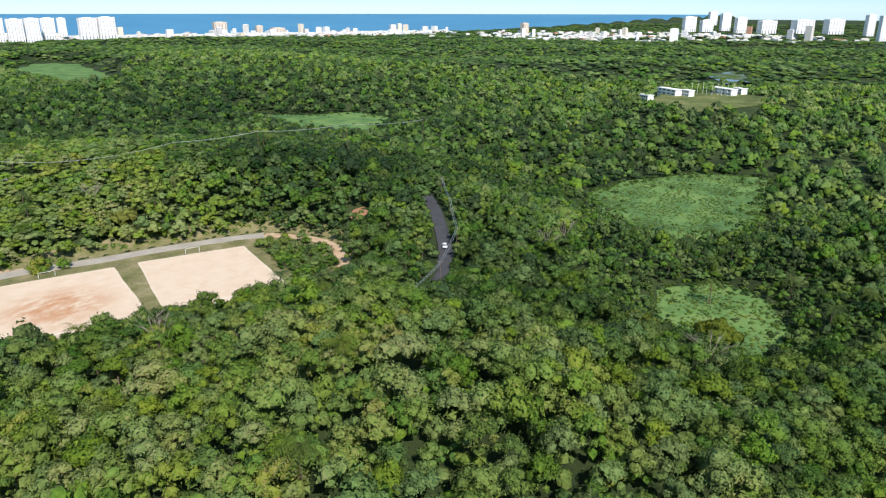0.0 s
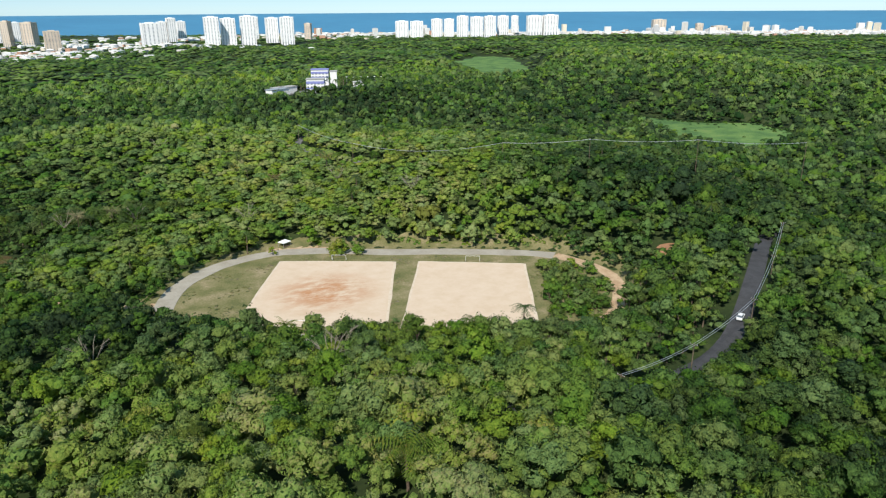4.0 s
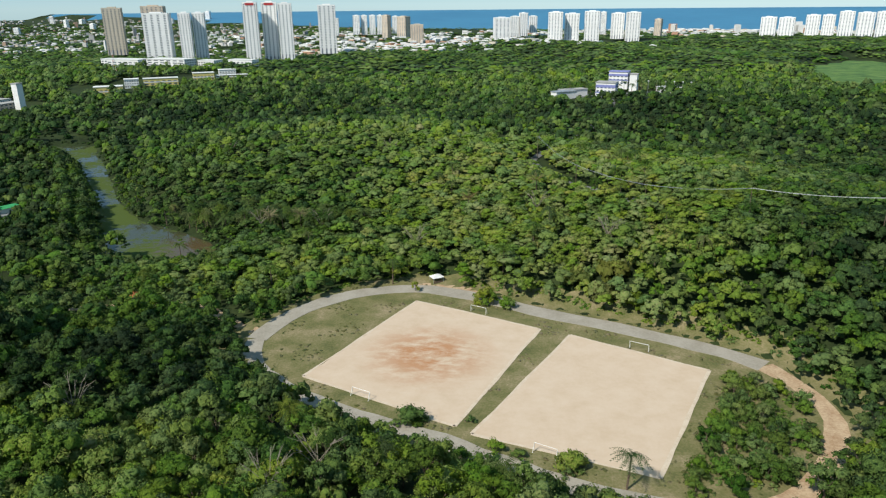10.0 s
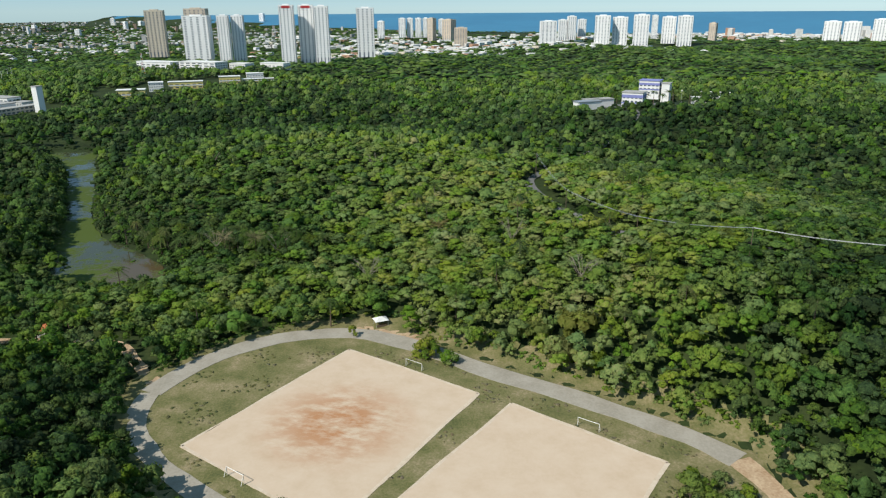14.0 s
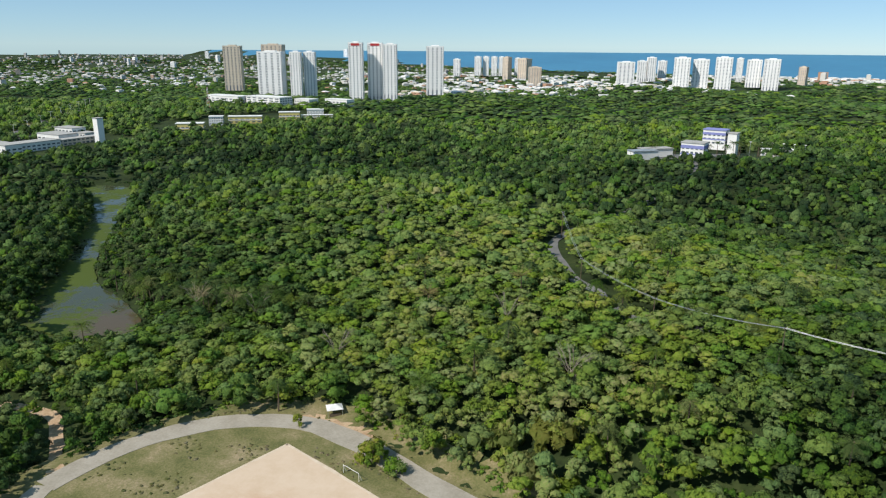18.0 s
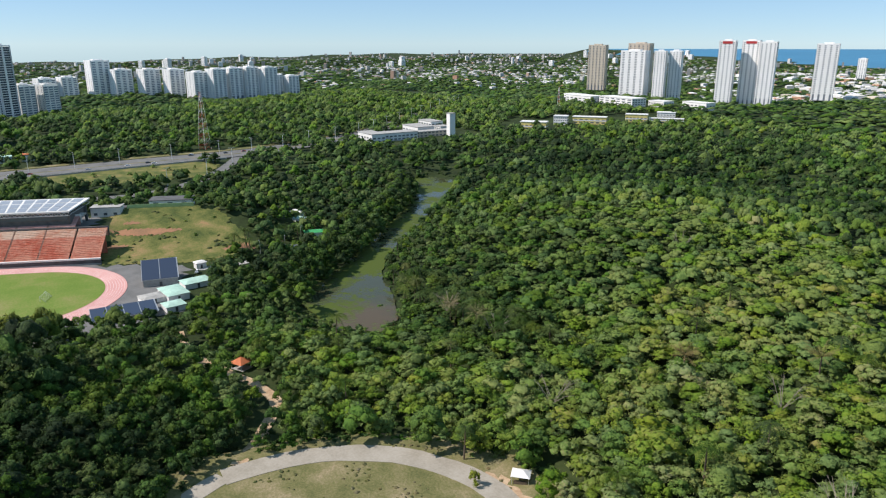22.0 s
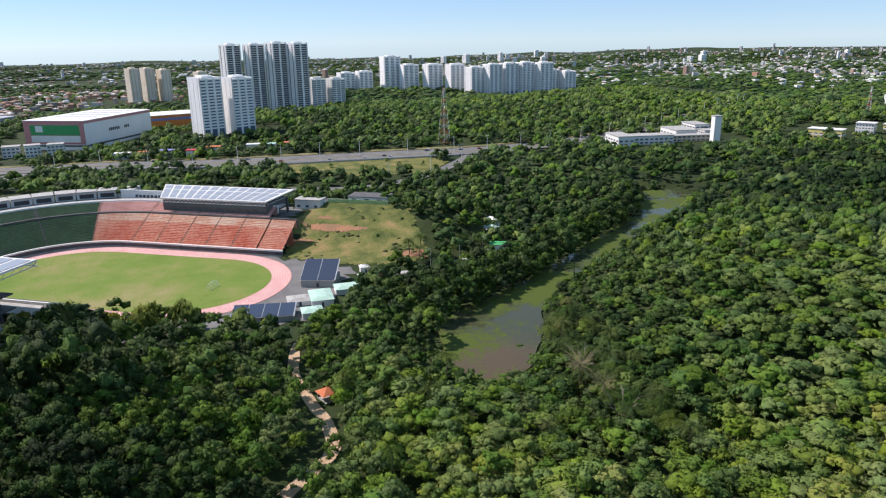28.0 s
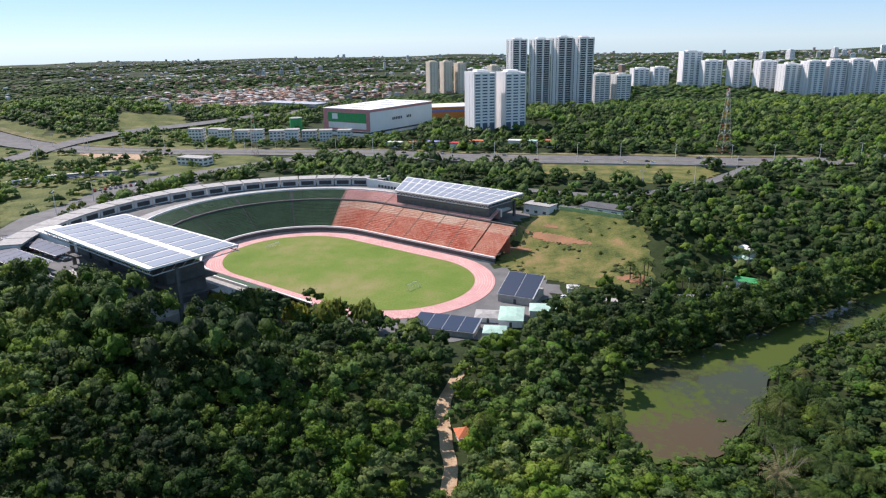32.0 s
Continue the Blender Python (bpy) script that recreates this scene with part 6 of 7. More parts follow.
# ---- single buildings ----
def block_house(name, label, category, m, w, d, h, wall, roof_mat=None, bands=(), windows=0, group=""):
    o = empty(name, m, label, category, group)
    part("wall", Solid().box(-w / 2, w / 2, -d / 2, d / 2, -4, h).mesh("wall", wall), o)
    part("roof", Solid().box(-w / 2 - 0.5, w / 2 + 0.5, -d / 2 - 0.5, d / 2 + 0.5, h, h + 0.6).mesh("roof", roof_mat or CONCRETE), o)
    for z0, z1, mt in bands:
        part("band", Solid().box(-w / 2 - 0.15, w / 2 + 0.15, -d / 2 - 0.15, d / 2 + 0.15, z0, z1).mesh("band", mt), o)
    for k in range(windows):
        x = -w / 2 + w * (k + 0.5) / windows
        for z in np.arange(1.0, h - 1.6, 3.2):
            for sgn in (-1, 1):
                y0, y1 = sorted((sgn * d / 2, sgn * (d / 2 + 0.12)))
                part("window", Solid().box(x - w / windows * 0.3, x + w / windows * 0.3, y0, y1, z, z + 1.4).mesh("window", GLASS), o)
        if k == 0 and d > 9:
            for z in np.arange(1.0, h - 1.6, 3.2):
                for sgn in (-1, 1):
                    x0, x1 = sorted((sgn * w / 2, sgn * (w / 2 + 0.12)))
                    n = max(2, int(d / 5))
                    for q in range(n):
                        y0 = -d / 2 + d * (q + 0.2) / n
                        part("window", Solid().box(x0, x1, y0, y0 + d * 0.6 / n, z, z + 1.4).mesh("window", GLASS), o)
    return o


zb = gz(135, 662)
block_house("office_building", "white and blue two-storey office block", "office", pose(124, 652, zb, 0, 0, -20), 17, 14, 12, WHITE, CONCRETE, ((3.2, 4.2, BLUE), (8.0, 10.4, BLUE)), 5)
block_house("office_building", "taller white office block with blue bands", "office", pose(146, 712, zb + 4, 0, 0, -20), 18, 14, 12, WHITE, BLUE, ((4.0, 5.0, BLUE), (8.2, 10.2, BLUE)), 5)
block_house("annex", "white annex wing beside the blue offices", "annex", pose(159, 706, zb, 0, 0, -20), 7, 10, 14, WHITE)
block_house("annex", "low pale annex roof among trees", "annex", pose(96, 668, zb, 0, 0, 30), 26, 10, 4, WHITE, CONCRETE)
block_house("annex", "low grey annex roof among trees", "annex", pose(86, 652, zb, 0, 0, 30), 22, 9, 4, WHITE, STEEL)
block_house("pavilion", "white open pavilion beside the offices", "pavilion", pose(196, 712, gz(196, 712), 0, 0, 10), 24, 12, 6, WHITE, WHITE)
for k in range(26):
    a = k * 2.4
    px, py = 140 + (38 + 16 * math.sin(k * 1.7)) * math.cos(a), 690 + (34 + 14 * math.sin(k * 2.3)) * math.sin(a)
    palm(px, py, 9 + k % 5, 3.8 + 0.2 * (k % 4), k % 3, "tall palm in the grounds of the offices", "office palms")
drape("office_yard", "paved yard round the blue offices", [(92, 650), (128, 640), (150, 664), (160, 705), (100, 690)], ASPHALT_PALE, 0.3, 5, "yard")
for k in range(6):
    o = empty("flood_lamp", pose(172 + 9 * k, 702 + 3 * k, gz(172 + 9 * k, 702 + 3 * k)), "white pole lamp by the court", "lamp", "court lamps")
    part("pole", Solid().tube((0, 0, 0), (0, 0, 11), 0.15, 0.1).mesh("pole", STEEL), o)
    part("head", Solid().box(-0.8, 0.8, -0.3, 0.3, 11, 11.6).mesh("head", WHITE), o)
zs = gz(-480, 660)
for px, py, w, d, h, mt in ((-492, 618, 34, 16, 9, WHITE), (-484, 648, 18, 40, 8, WHITE), (-478, 690, 12, 60, 6, CREAM), (-505, 700, 36, 22, 9, WHITE), (-520, 735, 30, 16, 11, WHITE), (-498, 730, 22, 14, 7, WHITE), (-455, 702, 7, 7, 26, WHITE)):
    block_house("school_building", "white school building with a flat roof" if h < 20 else "slim white water tower of the school", "school", pose(px, py, zs, 0, 0, -14), w, d, h, mt, CONCRETE, (), 5 if h < 20 else 0, "school buildings")
for px, py, w, d, h, mt in ((-413, 800, 30, 14, 9, YELLOW), (-410, 850, 16, 12, 10, WHITE), (-385, 875, 40, 12, 8, YELLOW), (-350, 925, 26, 12, 9, YELLOW), (-336, 975, 22, 14, 8, WHITE), (-318, 940, 40, 8, 6, YELLOW)):
    block_house("college_building", "yellow and white low college block" if mt == YELLOW else "white low college block", "college", pose(px, py, gz(px, py), 0, 0, 25), w, d, h, mt, WHITE, ((3.4, 4.6, WHITE),), 6, "college blocks")
for px, py, w, d, h in ((-520, 1070, 60, 24, 9), (-450, 1062, 70, 26, 10), (-400, 1085, 30, 20, 8), (-560, 1110, 40, 20, 8), (-360, 1120, 44, 18, 9)):
    block_house("depot", "white industrial depot with a flat roof", "depot", pose(px, py, gz(px, py), 0, 0, -18), w, d, h, WHITE, WHITE, (), 6, "depots")
# superstore and warehouse
zm = 3.0
mall = block_house("superstore", "large white superstore hall with pink and green front", "superstore", pose(-775, 138, zm, 0, 0, 59), 66, 120, 25, TOWER_WHITE, TOWER_WHITE, ((-0.5, 1.2, CONCRETE_DARK), (22.5, 25.1, PINK_WALL)))
part("front_panel", Solid().box(-33.3, 33.3, -60.3, -60.05, 2, 24.8).mesh("front_panel", PINK_WALL), mall)
part("sign_panel", Solid().box(-26, 28, -60.6, -60.35, 11, 21).mesh("sign_panel", GREEN_PAINT), mall)
part("sign_panel", Solid().box(-26, 28, -60.6, -60.35, 4, 10.5).mesh("sign_panel", WHITE), mall)
part("sign_shape", Solid().box(-20, -12, -60.9, -60.65, 14, 20).mesh("sign_shape", WHITE), mall)
for k in range(9):
    part("letter_bar", Solid().box(33.2, 33.45, -20 + 3.2 * k + (8 if k > 5 else 0), -18.2 + 3.2 * k + (8 if k > 5 else 0), 11, 14).mesh("letter_bar", DARK_STEEL), mall)
for k in range(5):
    part("roof_light", Solid().box(-24, 24, -48 + 22 * k, -45 + 22 * k, 25.6, 26.0).mesh("roof_light", STEEL), mall)
block_house("warehouse", "orange and blue warehouse with a pale roof", "warehouse", pose(-880, 222, zm, 0, 0, 15), 50, 70, 14, ORANGE_PAINT, WHITE, ((8, 11, BLUE),))
tank = empty("water_tank", pose(-735, 48, zm), "bright green cylindrical water tank", "tank")
part("shell", Solid().tube((0, 0, 0), (0, 0, 15), 7, 7, 20).mesh("shell", GREEN_PAINT), tank)
part("lid", Solid().tube((0, 0, 15), (0, 0, 15.6), 7.3, 6.5, 20).mesh("lid", CONCRETE), tank)
for k, (shift, ahead, tall, wide) in enumerate(((0, 0, 13, 14), (17, -9, 12, 13), (32, 6, 13, 12), (48, -4, 11, 15), (66, 3, 12, 12), (84, -8, 10, 16), (103, 2, 12, 13), (120, -5, 10, 15), (139, 4, 11, 13), (158, -2, 10, 14))):
    px, py = -690 + ahead, -48 + shift
    block_house("flats", "white walk-up block of flats with four storeys" if tall > 11 else "low white block of flats", "flats", pose(px, py, gz(px, py), 0, 0, 90 + 5 * (k % 3)), wide, 13, tall, WHITE, CONCRETE, (), 4, "row of flats")
sub = block_house("substation", "white substation building with flat roof", "substation", pose(-540, 6, gz(-540, 6), 0, 0, 70), 28, 13, 6, WHITE, CONCRETE, (), 6)
block_house("terminal", "long low terminal hall with a pale metal roof", "terminal", pose(-1010, -20, gz(-1010, -20), 0, 0, 60), 110, 30, 9, CONCRETE, STEEL, (), 8)
for px, py, w, mt in ((-612, 250, 14, TERRACOTTA), (-606, 285, 12, WHITE), (-604, 230, 10, RED_PAINT), (-615, 210, 16, BLUE), (-618, 190, 12, TERRACOTTA), (-600, 300, 9, MINT), (-620, 170, 14, WHITE), (-598, 318, 12, TERRACOTTA)):
    block_house("roadside_shop", "small roadside shop with a coloured roof", "shop", pose(px, py, gz(px, py), 0, 0, 75), w, 9, 5, WHITE, mt, (), 3, "roadside shops")
# club in the eastern woods
for px, py, w, d in ((642, 138, 30, 8), (636, 118, 12, 7), (676, 90, 34, 8), (684, 74, 12, 8), (588, 148, 14, 7)):
    block_house("club_house", "low white club building in the woods", "club house", pose(px, py, gz(px, py), 0, 0, 50), w, d, 6, WHITE, WHITE, (), 4, "club buildings")

for k in range(9):
    px, py = 655 + 4 * (k % 3), 118 - 5 * k
    o = empty("flag_pole", pose(px, py, 12), "slim white pole beside the club lawn", "pole", "club poles")
    part("shaft", Solid().tube((0, 0, 0), (0, 0, 11 + k % 3), 0.16, 0.1).mesh("shaft", WHITE), o)

# ---- highway ----
drape("junction_ground", "worn paving and rough ground round the road junction", JUNCTION, ROUGH_GRASS, 0.15, 9)
for n, poly in enumerate(GREENS_OPEN):
    drape("grass_island", "yellowish rough grass between the roads" if n != 2 else "bare tan ground of an empty lot", poly, (ROUGH_GRASS, ROUGH_GRASS, DIRT, ROUGH_GRASS, ROUGH_GRASS)[n], 0.35, 5)
drape("plaza", "worn asphalt plaza outside the stadium", [(-300, 10), (-330, -8), (-403, -18), (-450, 0), (-480, 30), (-440, 50), (-380, 20)], ASPHALT_PALE, 0.3, 6)
jr = np.random.default_rng(31)
for n in range(270):
    jx, jy = jr.uniform(-760, -300), jr.uniform(-190, 40)
    q = np.array([jx]), np.array([jy])
    if inside(*q, JUNCTION)[0] and line_gap(*q, ACCESS)[0] > 15 and line_gap(*q, HIGHWAY)[0] > 22 and line_gap(*q, LEFT_HIGHWAY)[0] > 14 and not any(inside(*q, g)[0] for g in GREENS_OPEN) and jr.uniform() < 0.8:
        bush(jx, jy, jr.uniform(2.6, 5.6), jr.uniform(4, 9), "roadside tree with a rounded crown", "roadside trees", gz(jx, jy))
for n in range(120):
    jx, jy = jr.uniform(-560, -430), jr.uniform(60, 520)
    q = np.array([jx]), np.array([jy])
    if inside(*q, WORKS)[0] and line_gap(*q, HIGHWAY)[0] > 24 and line_gap(*q, RAMP)[0] > 8 and jr.uniform() < 0.55:
        bush(jx, jy, jr.uniform(1.5, 3.5), jr.uniform(2, 4), "roadside shrub with a rounded crown", "roadside shrubs", gz(jx, jy))
road("highway", "wide worn asphalt highway beside the stadium", HIGHWAY, 34, ASPHALT_PALE, 0.6)
road("ramp", "worn asphalt ramp curving off the highway", RAMP, 10, ASPHALT_PALE, 0.5)
road("access_road", "wide access road to the stadium", ACCESS, 22, ASPHALT_PALE, 0.4)
road("highway", "far highway with worn grey lanes", LEFT_HIGHWAY, 22, ASPHALT_PALE, 1.2)
for off, wide in ((-1.2, 2.0), (22, 9)):
    line = spaced(HIGHWAY, 12)
    dd = np.gradient(line, axis=0)
    side = np.stack([-dd[:, 1], dd[:, 0]], 1) / np.linalg.norm(dd, axis=1)[:, None]
    road("verge", "dry grass strip along the highway", [tuple(p) for p in line + side * off], wide, DRY_GRASS, 0.75)
line = spaced(HIGHWAY, 9)
wall = empty("retaining_wall", Matrix.Identity(4), "grey concrete retaining wall of the highway", "wall")
s = Solid()
mid = spaced(HIGHWAY[3:8], 8)
dd = np.gradient(mid, axis=0)
side = np.stack([dd[:, 1], -dd[:, 0]], 1) / np.linalg.norm(dd, axis=1)[:, None]
for a, b in zip(mid + side * 19, mid[1:] + side[1:] * 19):
    za, zc = gz(*a), gz(*b)
    m = Matrix.Translation((a[0], a[1], za)) @ Matrix.Rotation(math.atan2(b[1] - a[1], b[0] - a[0]), 4, "Z")
    part("wall_panel", Solid().box(0, float(np.hypot(*(b - a))) - 0.06, -0.2, 0.2, -2.5, 1.5, m).mesh("wall_panel", CONCRETE), wall)
drape("works_ground", "bare trampled ground between highway and trees", WORKS, BANK, 0.3, 5)

lamp = empty("street_lamp", pose(0, 0, -80), "tall white concrete street lamp with two arms", "street lamp", "highway lamps")
part("pole", Solid().tube((0, 0, 0), (0, 0, 13), 0.24, 0.14).mesh("pole", WHITE), lamp)
arm = part("arm", Solid().tube((-2.4, 0, 13.4), (2.4, 0, 13.4), 0.1).mesh("arm", STEEL), lamp)
for sx in (-1, 1):
    part("lamp_head", Solid().box(sx * 2.4 - 0.5, sx * 2.4 + 0.5, -0.2, 0.2, 13.3, 13.55).mesh("lamp_head", STEEL), arm)
posts = spaced(HIGHWAY[1:], 34)
lamps = []
for n, (px, py) in enumerate(posts):
    a = posts[min(n + 1, len(posts) - 1)] - posts[max(n - 1, 0)]
    m = pose(px, py, gz(px, py) + 0.5, 0, 0, math.degrees(math.atan2(a[1], a[0])) + 90)
    if n == 0:
        lamp.matrix_basis = m
    else:
        copy_thing(lamp, m)
for px, py in ((-470, 440), (-440, 400), (-425, 360), (-400, -10), (-450, 5), (-340, 0), (-560, -145), (-620, -130), (-700, -108)):
    copy_thing(lamp, pose(px, py, gz(px, py) + 0.4, 0, 0, px % 180))

# lattice masts
def mast(x, y, h, w, label):
    o = empty("lattice_mast", pose(x, y, gz(x, y), 0, 0, 20), label, "mast", "lattice masts")
    n = 11
    for sx, sy in ((-1, -1), (1, -1), (1, 1), (-1, 1)):
        part("leg", Solid().tube((sx * w, sy * w, 0), (sx * w * 0.18, sy * w * 0.18, h), 0.11, 0.07).mesh("leg", WHITE), o)
    for k in range(n):
        a, b = 1 - 0.82 * k / n, 1 - 0.82 * (k + 1) / n
        s = Solid()
        for (ax, ay), (bx, by) in (((-1, -1), (1, -1)), ((1, -1), (1, 1)), ((1, 1), (-1, 1)), ((-1, 1), (-1, -1))):
            s.tube((ax * w * a, ay * w * a, h * k / n), (bx * w * b, by * w * b, h * (k + 1) / n), 0.055, n=4)
            s.tube((bx * w * a, by * w * a, h * k / n), (ax * w * b, ay * w * b, h * (k + 1) / n), 0.07, n=4)
            s.tube((ax * w * b, ay * w * b, h * (k + 1) / n), (bx * w * b, by * w * b, h * (k + 1) / n), 0.07, n=4)
        tagged(part("bracing", s.mesh("bracing", STEEL if k % 2 else RED_PAINT), o), kind="stuff")
    for k in range(4):
        part("antenna", Solid().box(0.8 * math.cos(k * 1.57) - 0.2, 0.8 * math.cos(k * 1.57) + 0.2, 0.8 * math.sin(k * 1.57) - 0.2, 0.8 * math.sin(k * 1.57) + 0.2, h - 3 - k, h - k).mesh("antenna", WHITE), o)


mast(-552, 458, 54, 4.2, "tall red and white lattice mast beside the highway")
mast(-585, 45, 40, 3.0, "red lattice mast near the substation")
mast(-470, 930, 34, 2.2, "grey lattice mast in the woods")

# ---- cars ----
def car_model(paint, label):
    c = empty("car", pose(0, 0, -90), label, "car", "cars")
    bm = bmesh.new()
    bmesh.ops.create_cube(bm, size=1)
    bmesh.ops.scale(bm, vec=(4.2, 1.75, 0.75), verts=bm.verts)
    bmesh.ops.translate(bm, vec=(0, 0, 0.65), verts=bm.verts)
    bmesh.ops.bevel(bm, geom=bm.edges[:], offset=0.16, segments=2, affect="EDGES")
    part("body", bm, c, mat=paint)
    v = [(x, y, z) for z, k in ((0.98, 1.0), (1.48, 0.72)) for x, y in ((-1.55 * k - 0.1, -0.8 * k), (1.0 * k - 0.1, -0.8 * k), (1.0 * k - 0.1, 0.8 * k), (-1.55 * k - 0.1, 0.8 * k))]
    q = [(4, 5, 6, 7), (0, 1, 5, 4), (1, 2, 6, 5), (2, 3, 7, 6), (3, 0, 4, 7)]
    part("cabin", mesh_np("cabin", v, None, q, GLASS), c, "dark glazed cabin")
    part("roof_panel", Solid().box(-1.15, 0.6, -0.56, 0.56, 1.47, 1.53).mesh("roof_panel", paint), c)
    for wx in (-1.35, 1.3):
        for wy in (-0.82, 0.82):
            wheel = part("wheel", Solid().tube((wx, wy - 0.1, 0.32), (wx, wy + 0.1, 0.32), 0.32, 0.32, 10).mesh("wheel", TYRE), c)
            part("rim", Solid().tube((wx, wy - 0.115, 0.32), (wx, wy + 0.115, 0.32), 0.19, 0.19, 8).mesh("rim", STEEL), wheel, "silver rim")
    return c


cars = [car_model(p, "%s hatchback car standing on asphalt" % n) for p, n in zip(CAR_PAINTS, ("white", "silver", "black", "dark grey", "red"))]
spots = []
line = spaced(HIGHWAY[2:10], 2.0)
crng = np.random.default_rng(21)
for k in sorted(crng.choice(len(line) - 2, 34, replace=False)):
    a = line[k + 1] - line[k]
    n = np.array([-a[1], a[0]]) / np.hypot(*a)
    p = line[k] + n * crng.choice([-11, -6.5, 6.5, 11, 14])
    spots.append((p[0], p[1], gz(*p) + 0.62 if True else 0, math.degrees(math.atan2(a[1], a[0]))))
for r_, n_, z_ in ((104, 26, 5.0), (146, 16, 5.0)):
    for k in range(n_):
        a = radians(128 + k * 3.1)
        p = STAD @ Vector((U0 + r_ * math.cos(a), r_ * math.sin(a), 0))
        spots.append((p.x, p.y, gz(p.x, p.y) + 0.18, math.degrees(a + STADIUM_TURN)))
for k in range(22):
    p = STAD @ Vector((-138 + 2.7 * k, -92 + 0.1 * k, 0))
    spots.append((p.x, p.y, gz(p.x, p.y) + 0.18, math.degrees(STADIUM_TURN) + 90))
for k in range(9):
    px, py = -430 - 2.4 * k, -25 + 2.6 * k
    spots.append((px, py, gz(px, py) + 0.5, 20))
for u, v in ((112, 24), (118, 30), (122, 26)):
    p = STAD @ Vector((u, v, 0))
    spots.append((p.x, p.y, gz(p.x, p.y) + 0.4, 30 + u))
used = set()
for n, (px, py, pz, turn) in enumerate(spots):
    k = int(crng.integers(0, len(cars)))
    if k in used:
        copy_thing(cars[k], pose(px, py, pz, 0, 0, turn))
    else:
        cars[k].matrix_basis = pose(px, py, pz, 0, 0, turn)
        used.add(k)
copy_thing(cars[0], pose(90, 93.5, gz(90, 93.5) + 0.5, 0, 0, 33))
road("bus_road", "worn asphalt lane where buses park", [(-430, -120), (-448, -100), (-472, -84), (-484, -60), (-492, -36), (-500, -10)], 12, ASPHALT_PALE, 0.5)
for px, py, turn in ((-444, -104, 135), (-456, -95, 145), (-473, -82, 125), (-479, -70, 118), (-485, -57, 112), (-490, -43, 105), (-494, -30, 103)):
    b = empty("bus", pose(px, py, gz(px, py) + 0.6, 0, 0, turn), "white and blue city bus parked by the stadium", "bus", "buses")
    part("body", Solid().box(-6, 6, -1.25, 1.25, 0.5, 3.2).mesh("body", WHITE), b)
    part("stripe", Solid().box(-6.02, 6.02, -1.27, 1.27, 0.7, 1.3).mesh("stripe", BLUE), b)
    part("window_strip", Solid().box(-5.8, 6.03, -1.28, 1.28, 1.7, 2.6).mesh("window_strip", GLASS), b)
    for wx in (-3.8, 3.8):
        for wy in (-1.15, 1.15):
            part("wheel", Solid().tube((wx, wy - 0.15, 0.5), (wx, wy + 0.15, 0.5), 0.5, 0.5, 10).mesh("wheel", TYRE), b)
# solar carports
for u, v, ln, wd in ((-112, -90, 56, 9), (-96, -106, 46, 12)):
    p = STAD @ pose(u, v, 0, 0, 0, 2)
    o = empty("carport", p, "open steel carport roofed with solar panels", "carport", "carports")
    zg = gz(p.translation.x, p.translation.y)
    for k in range(6):
        part("post", Solid().tube((-ln / 2 + k * ln / 5, 0, zg - 1), (-ln / 2 + k * ln / 5, 0, zg + 3), 0.15).mesh("post", STEEL), o)
    tilt = Matrix.Translation((0, 0, zg + 3.2)) @ Matrix.Rotation(radians(6), 4, "X")
    part("roof_frame", Solid().box(-ln / 2, ln / 2, -wd / 2, wd / 2, -0.2, 0, tilt).mesh("roof_frame", STEEL), o)
    for k in range(8):
        x0 = -ln / 2 + k * ln / 8
        part("solar_panel", Solid().box(x0 + 0.1, x0 + ln / 8 - 0.15, -wd / 2 + 0.2, wd / 2 - 0.2, 0.02, 0.1, tilt).mesh("solar_panel", PANEL_DARK), o)

# ---- small things near the pitches ----
k1 = empty("kiosk", pose(-5, 248.5, 0.1, 0, 0, 30), "small white tent-roofed kiosk beside the loop road", "kiosk")
part("roof", Solid().hip(-2.3, 2.3, -1.9, 1.9, 2.3, 3.3, 0.48).mesh("roof", WHITE), k1)
for sx in (-2, 2):
    for sy in (-1.6, 1.6):
        part("post", Solid().tube((sx, sy, 0), (sx, sy, 2.35), 0.06).mesh("post", STEEL), k1)
part("counter", Solid().box(-1.6, 1.6, -1.5, -1.0, 0, 1.0).mesh("counter", BARK), k1)
k2 = empty("gazebo", pose(-118, 240, gz(-118, 240), 0, 0, 15), "small gazebo with an orange tiled hip roof", "gazebo")
part("roof", Solid().hip(-2.8, 2.8, -2.8, 2.8, 2.6, 4.2, 0.49).mesh("roof", TERRACOTTA), k2)
for sx in (-2.2, 2.2):
    for sy in (-2.2, 2.2):
        part("post", Solid().tube((sx, sy, -0.5), (sx, sy, 2.65), 0.14).mesh("post", WHITE), k2)
part("floor_slab", Solid().box(-2.6, 2.6, -2.6, 2.6, -0.6, 0.15).mesh("floor_slab", CONCRETE), k2)
drape("earth_apron", "bare earth apron behind the kiosk", [(-14, 244), (-6, 252), (6, 250), (14, 240), (8, 236), (-8, 243)], DIRT, 0.12, 2)
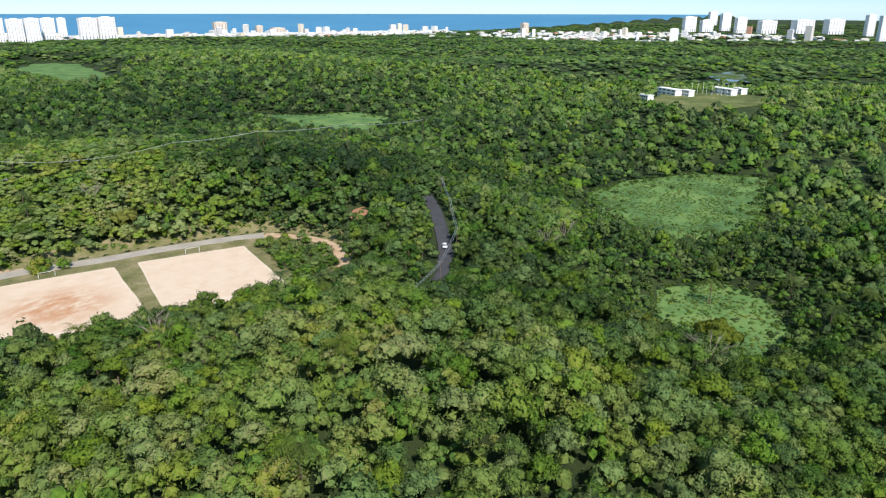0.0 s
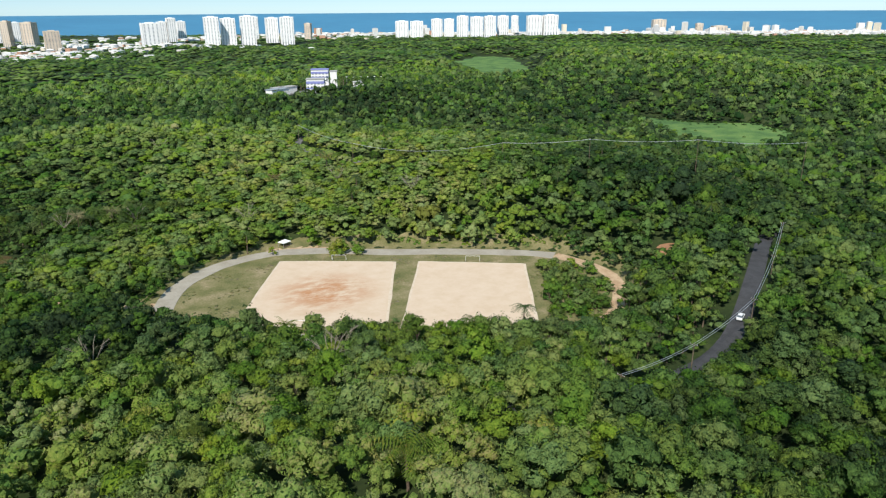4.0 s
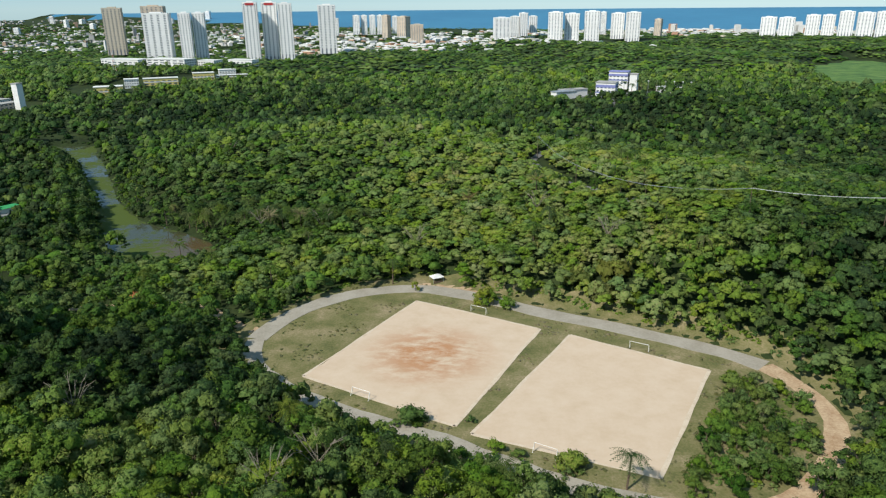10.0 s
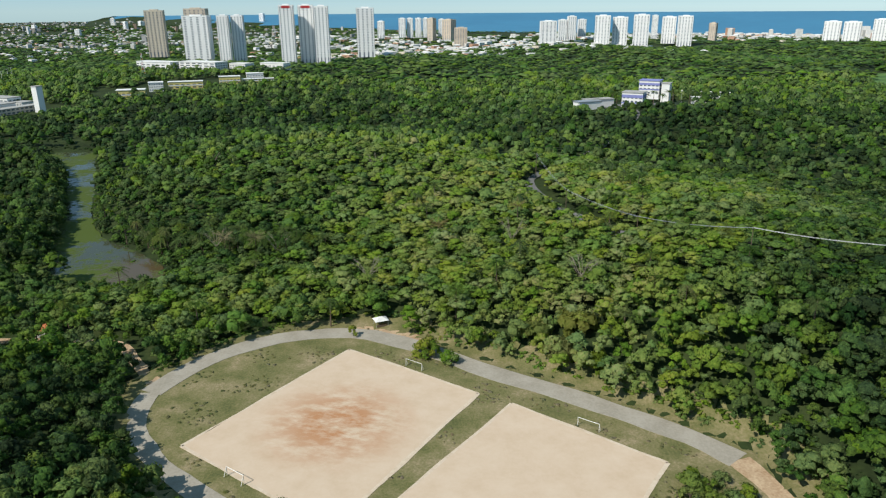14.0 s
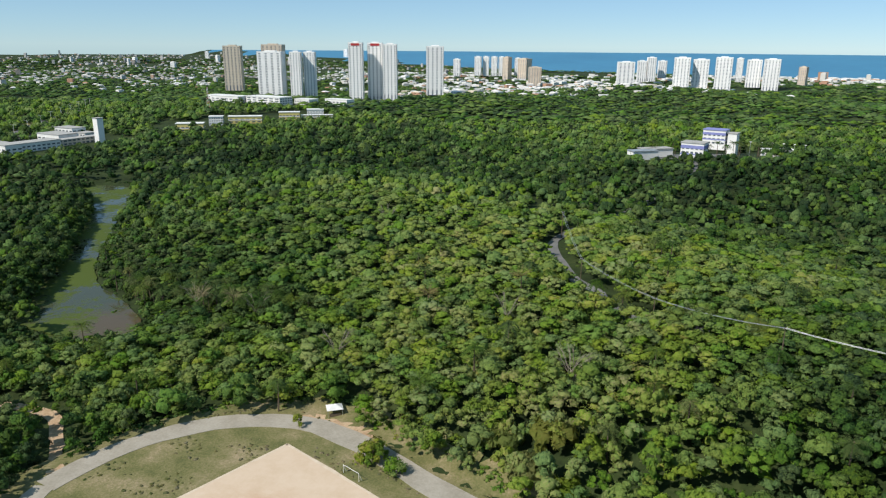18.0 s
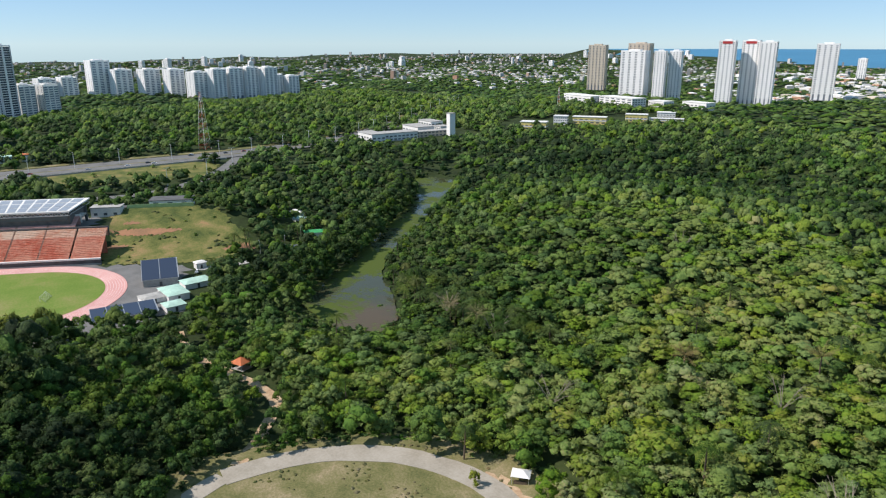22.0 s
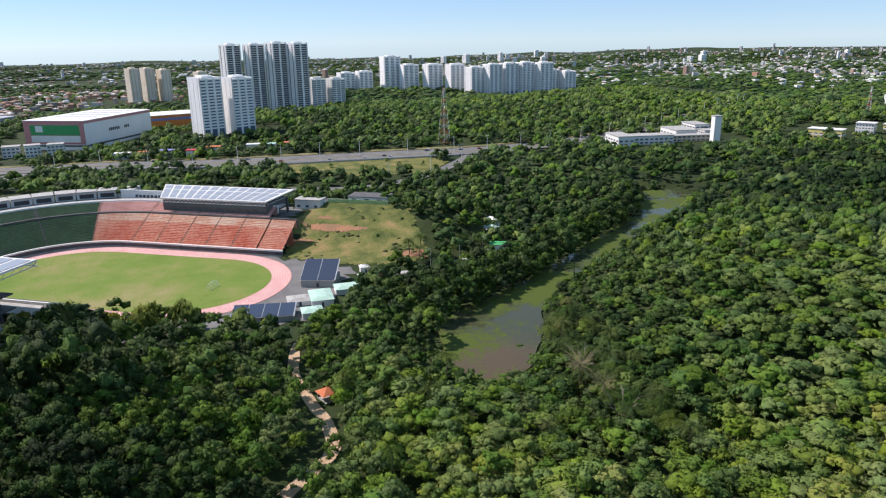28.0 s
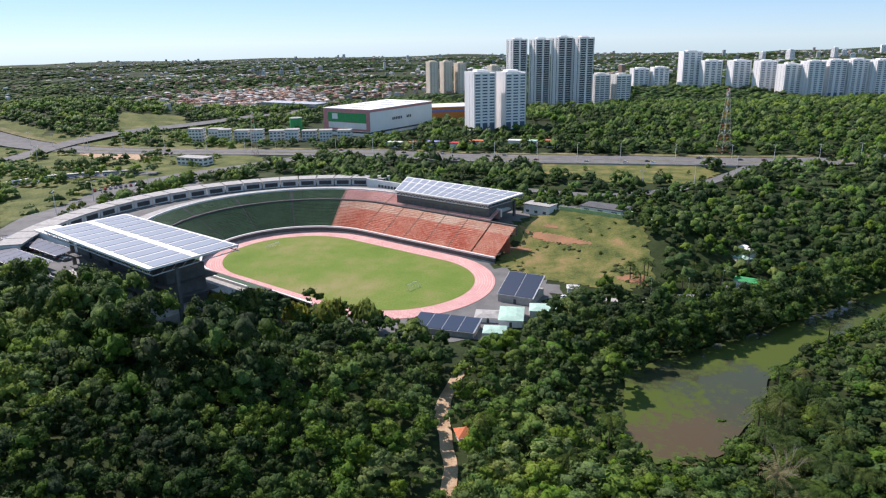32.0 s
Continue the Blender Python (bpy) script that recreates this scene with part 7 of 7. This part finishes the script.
drape("earth_cut", "shaded reddish earth cut below the forest road", [(112, 152.5), (115, 150), (120, 151.5), (124, 156), (121, 159), (115.5, 157)], RED_EARTH, 0.3, 3)


def pole(x, y, h, turn, label="weathered timber power pole with a crossarm"):
    o = empty("power_pole", pose(x, y, gz(x, y), 0, 0, turn), label, "power pole", "power poles")
    part("shaft", Solid().tube((0, 0, -0.5), (0, 0, h), 0.17, 0.11, 8).mesh("shaft", BARK), o)
    part("crossarm", Solid().box(-0.9, 0.9, -0.06, 0.06, h - 0.5, h - 0.36).mesh("crossarm", BARK), o)
    for sx in (-0.8, 0, 0.8):
        part("insulator", Solid().tube((sx, 0, h - 0.36), (sx, 0, h - 0.15), 0.05).mesh("insulator", WHITE), o)
    return Vector((x, y, gz(x, y) + h - 0.3))


def power_line(spots, label):
    tops = []
    for n, (x, y, top) in enumerate(spots):
        q = spots[min(n + 1, len(spots) - 1)], spots[max(n - 1, 0)]
        tops.append(pole(x, y, max(6.0, top - gz(x, y)), math.degrees(math.atan2(q[0][1] - q[1][1], q[0][0] - q[1][0])) + 90))
    for n, (a, b) in enumerate(zip(tops, tops[1:])):
        d = (b - a).normalized().cross(Vector((0, 0, 1)))
        for off in (-0.3, 0.3):
            s = Solid()
            pts = [a.lerp(b, k / 8) + d * off - Vector((0, 0, (b - a).length * 0.022 * 4 * (k / 8) * (1 - k / 8))) for k in range(9)]
            up = Vector((0, 0, 0.05))
            for p in pts:
                s.v += [tuple(p + up), tuple(p + d * 0.05), tuple(p - up), tuple(p - d * 0.05)]
            s.q = [(4 * i + j, 4 * i + (j + 1) % 4, 4 * i + 4 + (j + 1) % 4, 4 * i + 4 + j) for i in range(8) for j in range(4)]
            tagged(new("power_cable", s.mesh("power_cable", STEEL)), label, "cable", "power cables")


power_line([(22, 64, 25), (50, 72, 22), (84, 85, 22), (116, 106, 22.5), (145, 127, 23.6)], "sagging grey power cable along the forest road")
power_line([(44, 410, 26), (57, 340, 24.5), (82, 304, 24), (112, 267, 32), (150, 246, 34), (200, 224, 33), (255, 205, 30)], "sagging pale power cable over the hill woods")
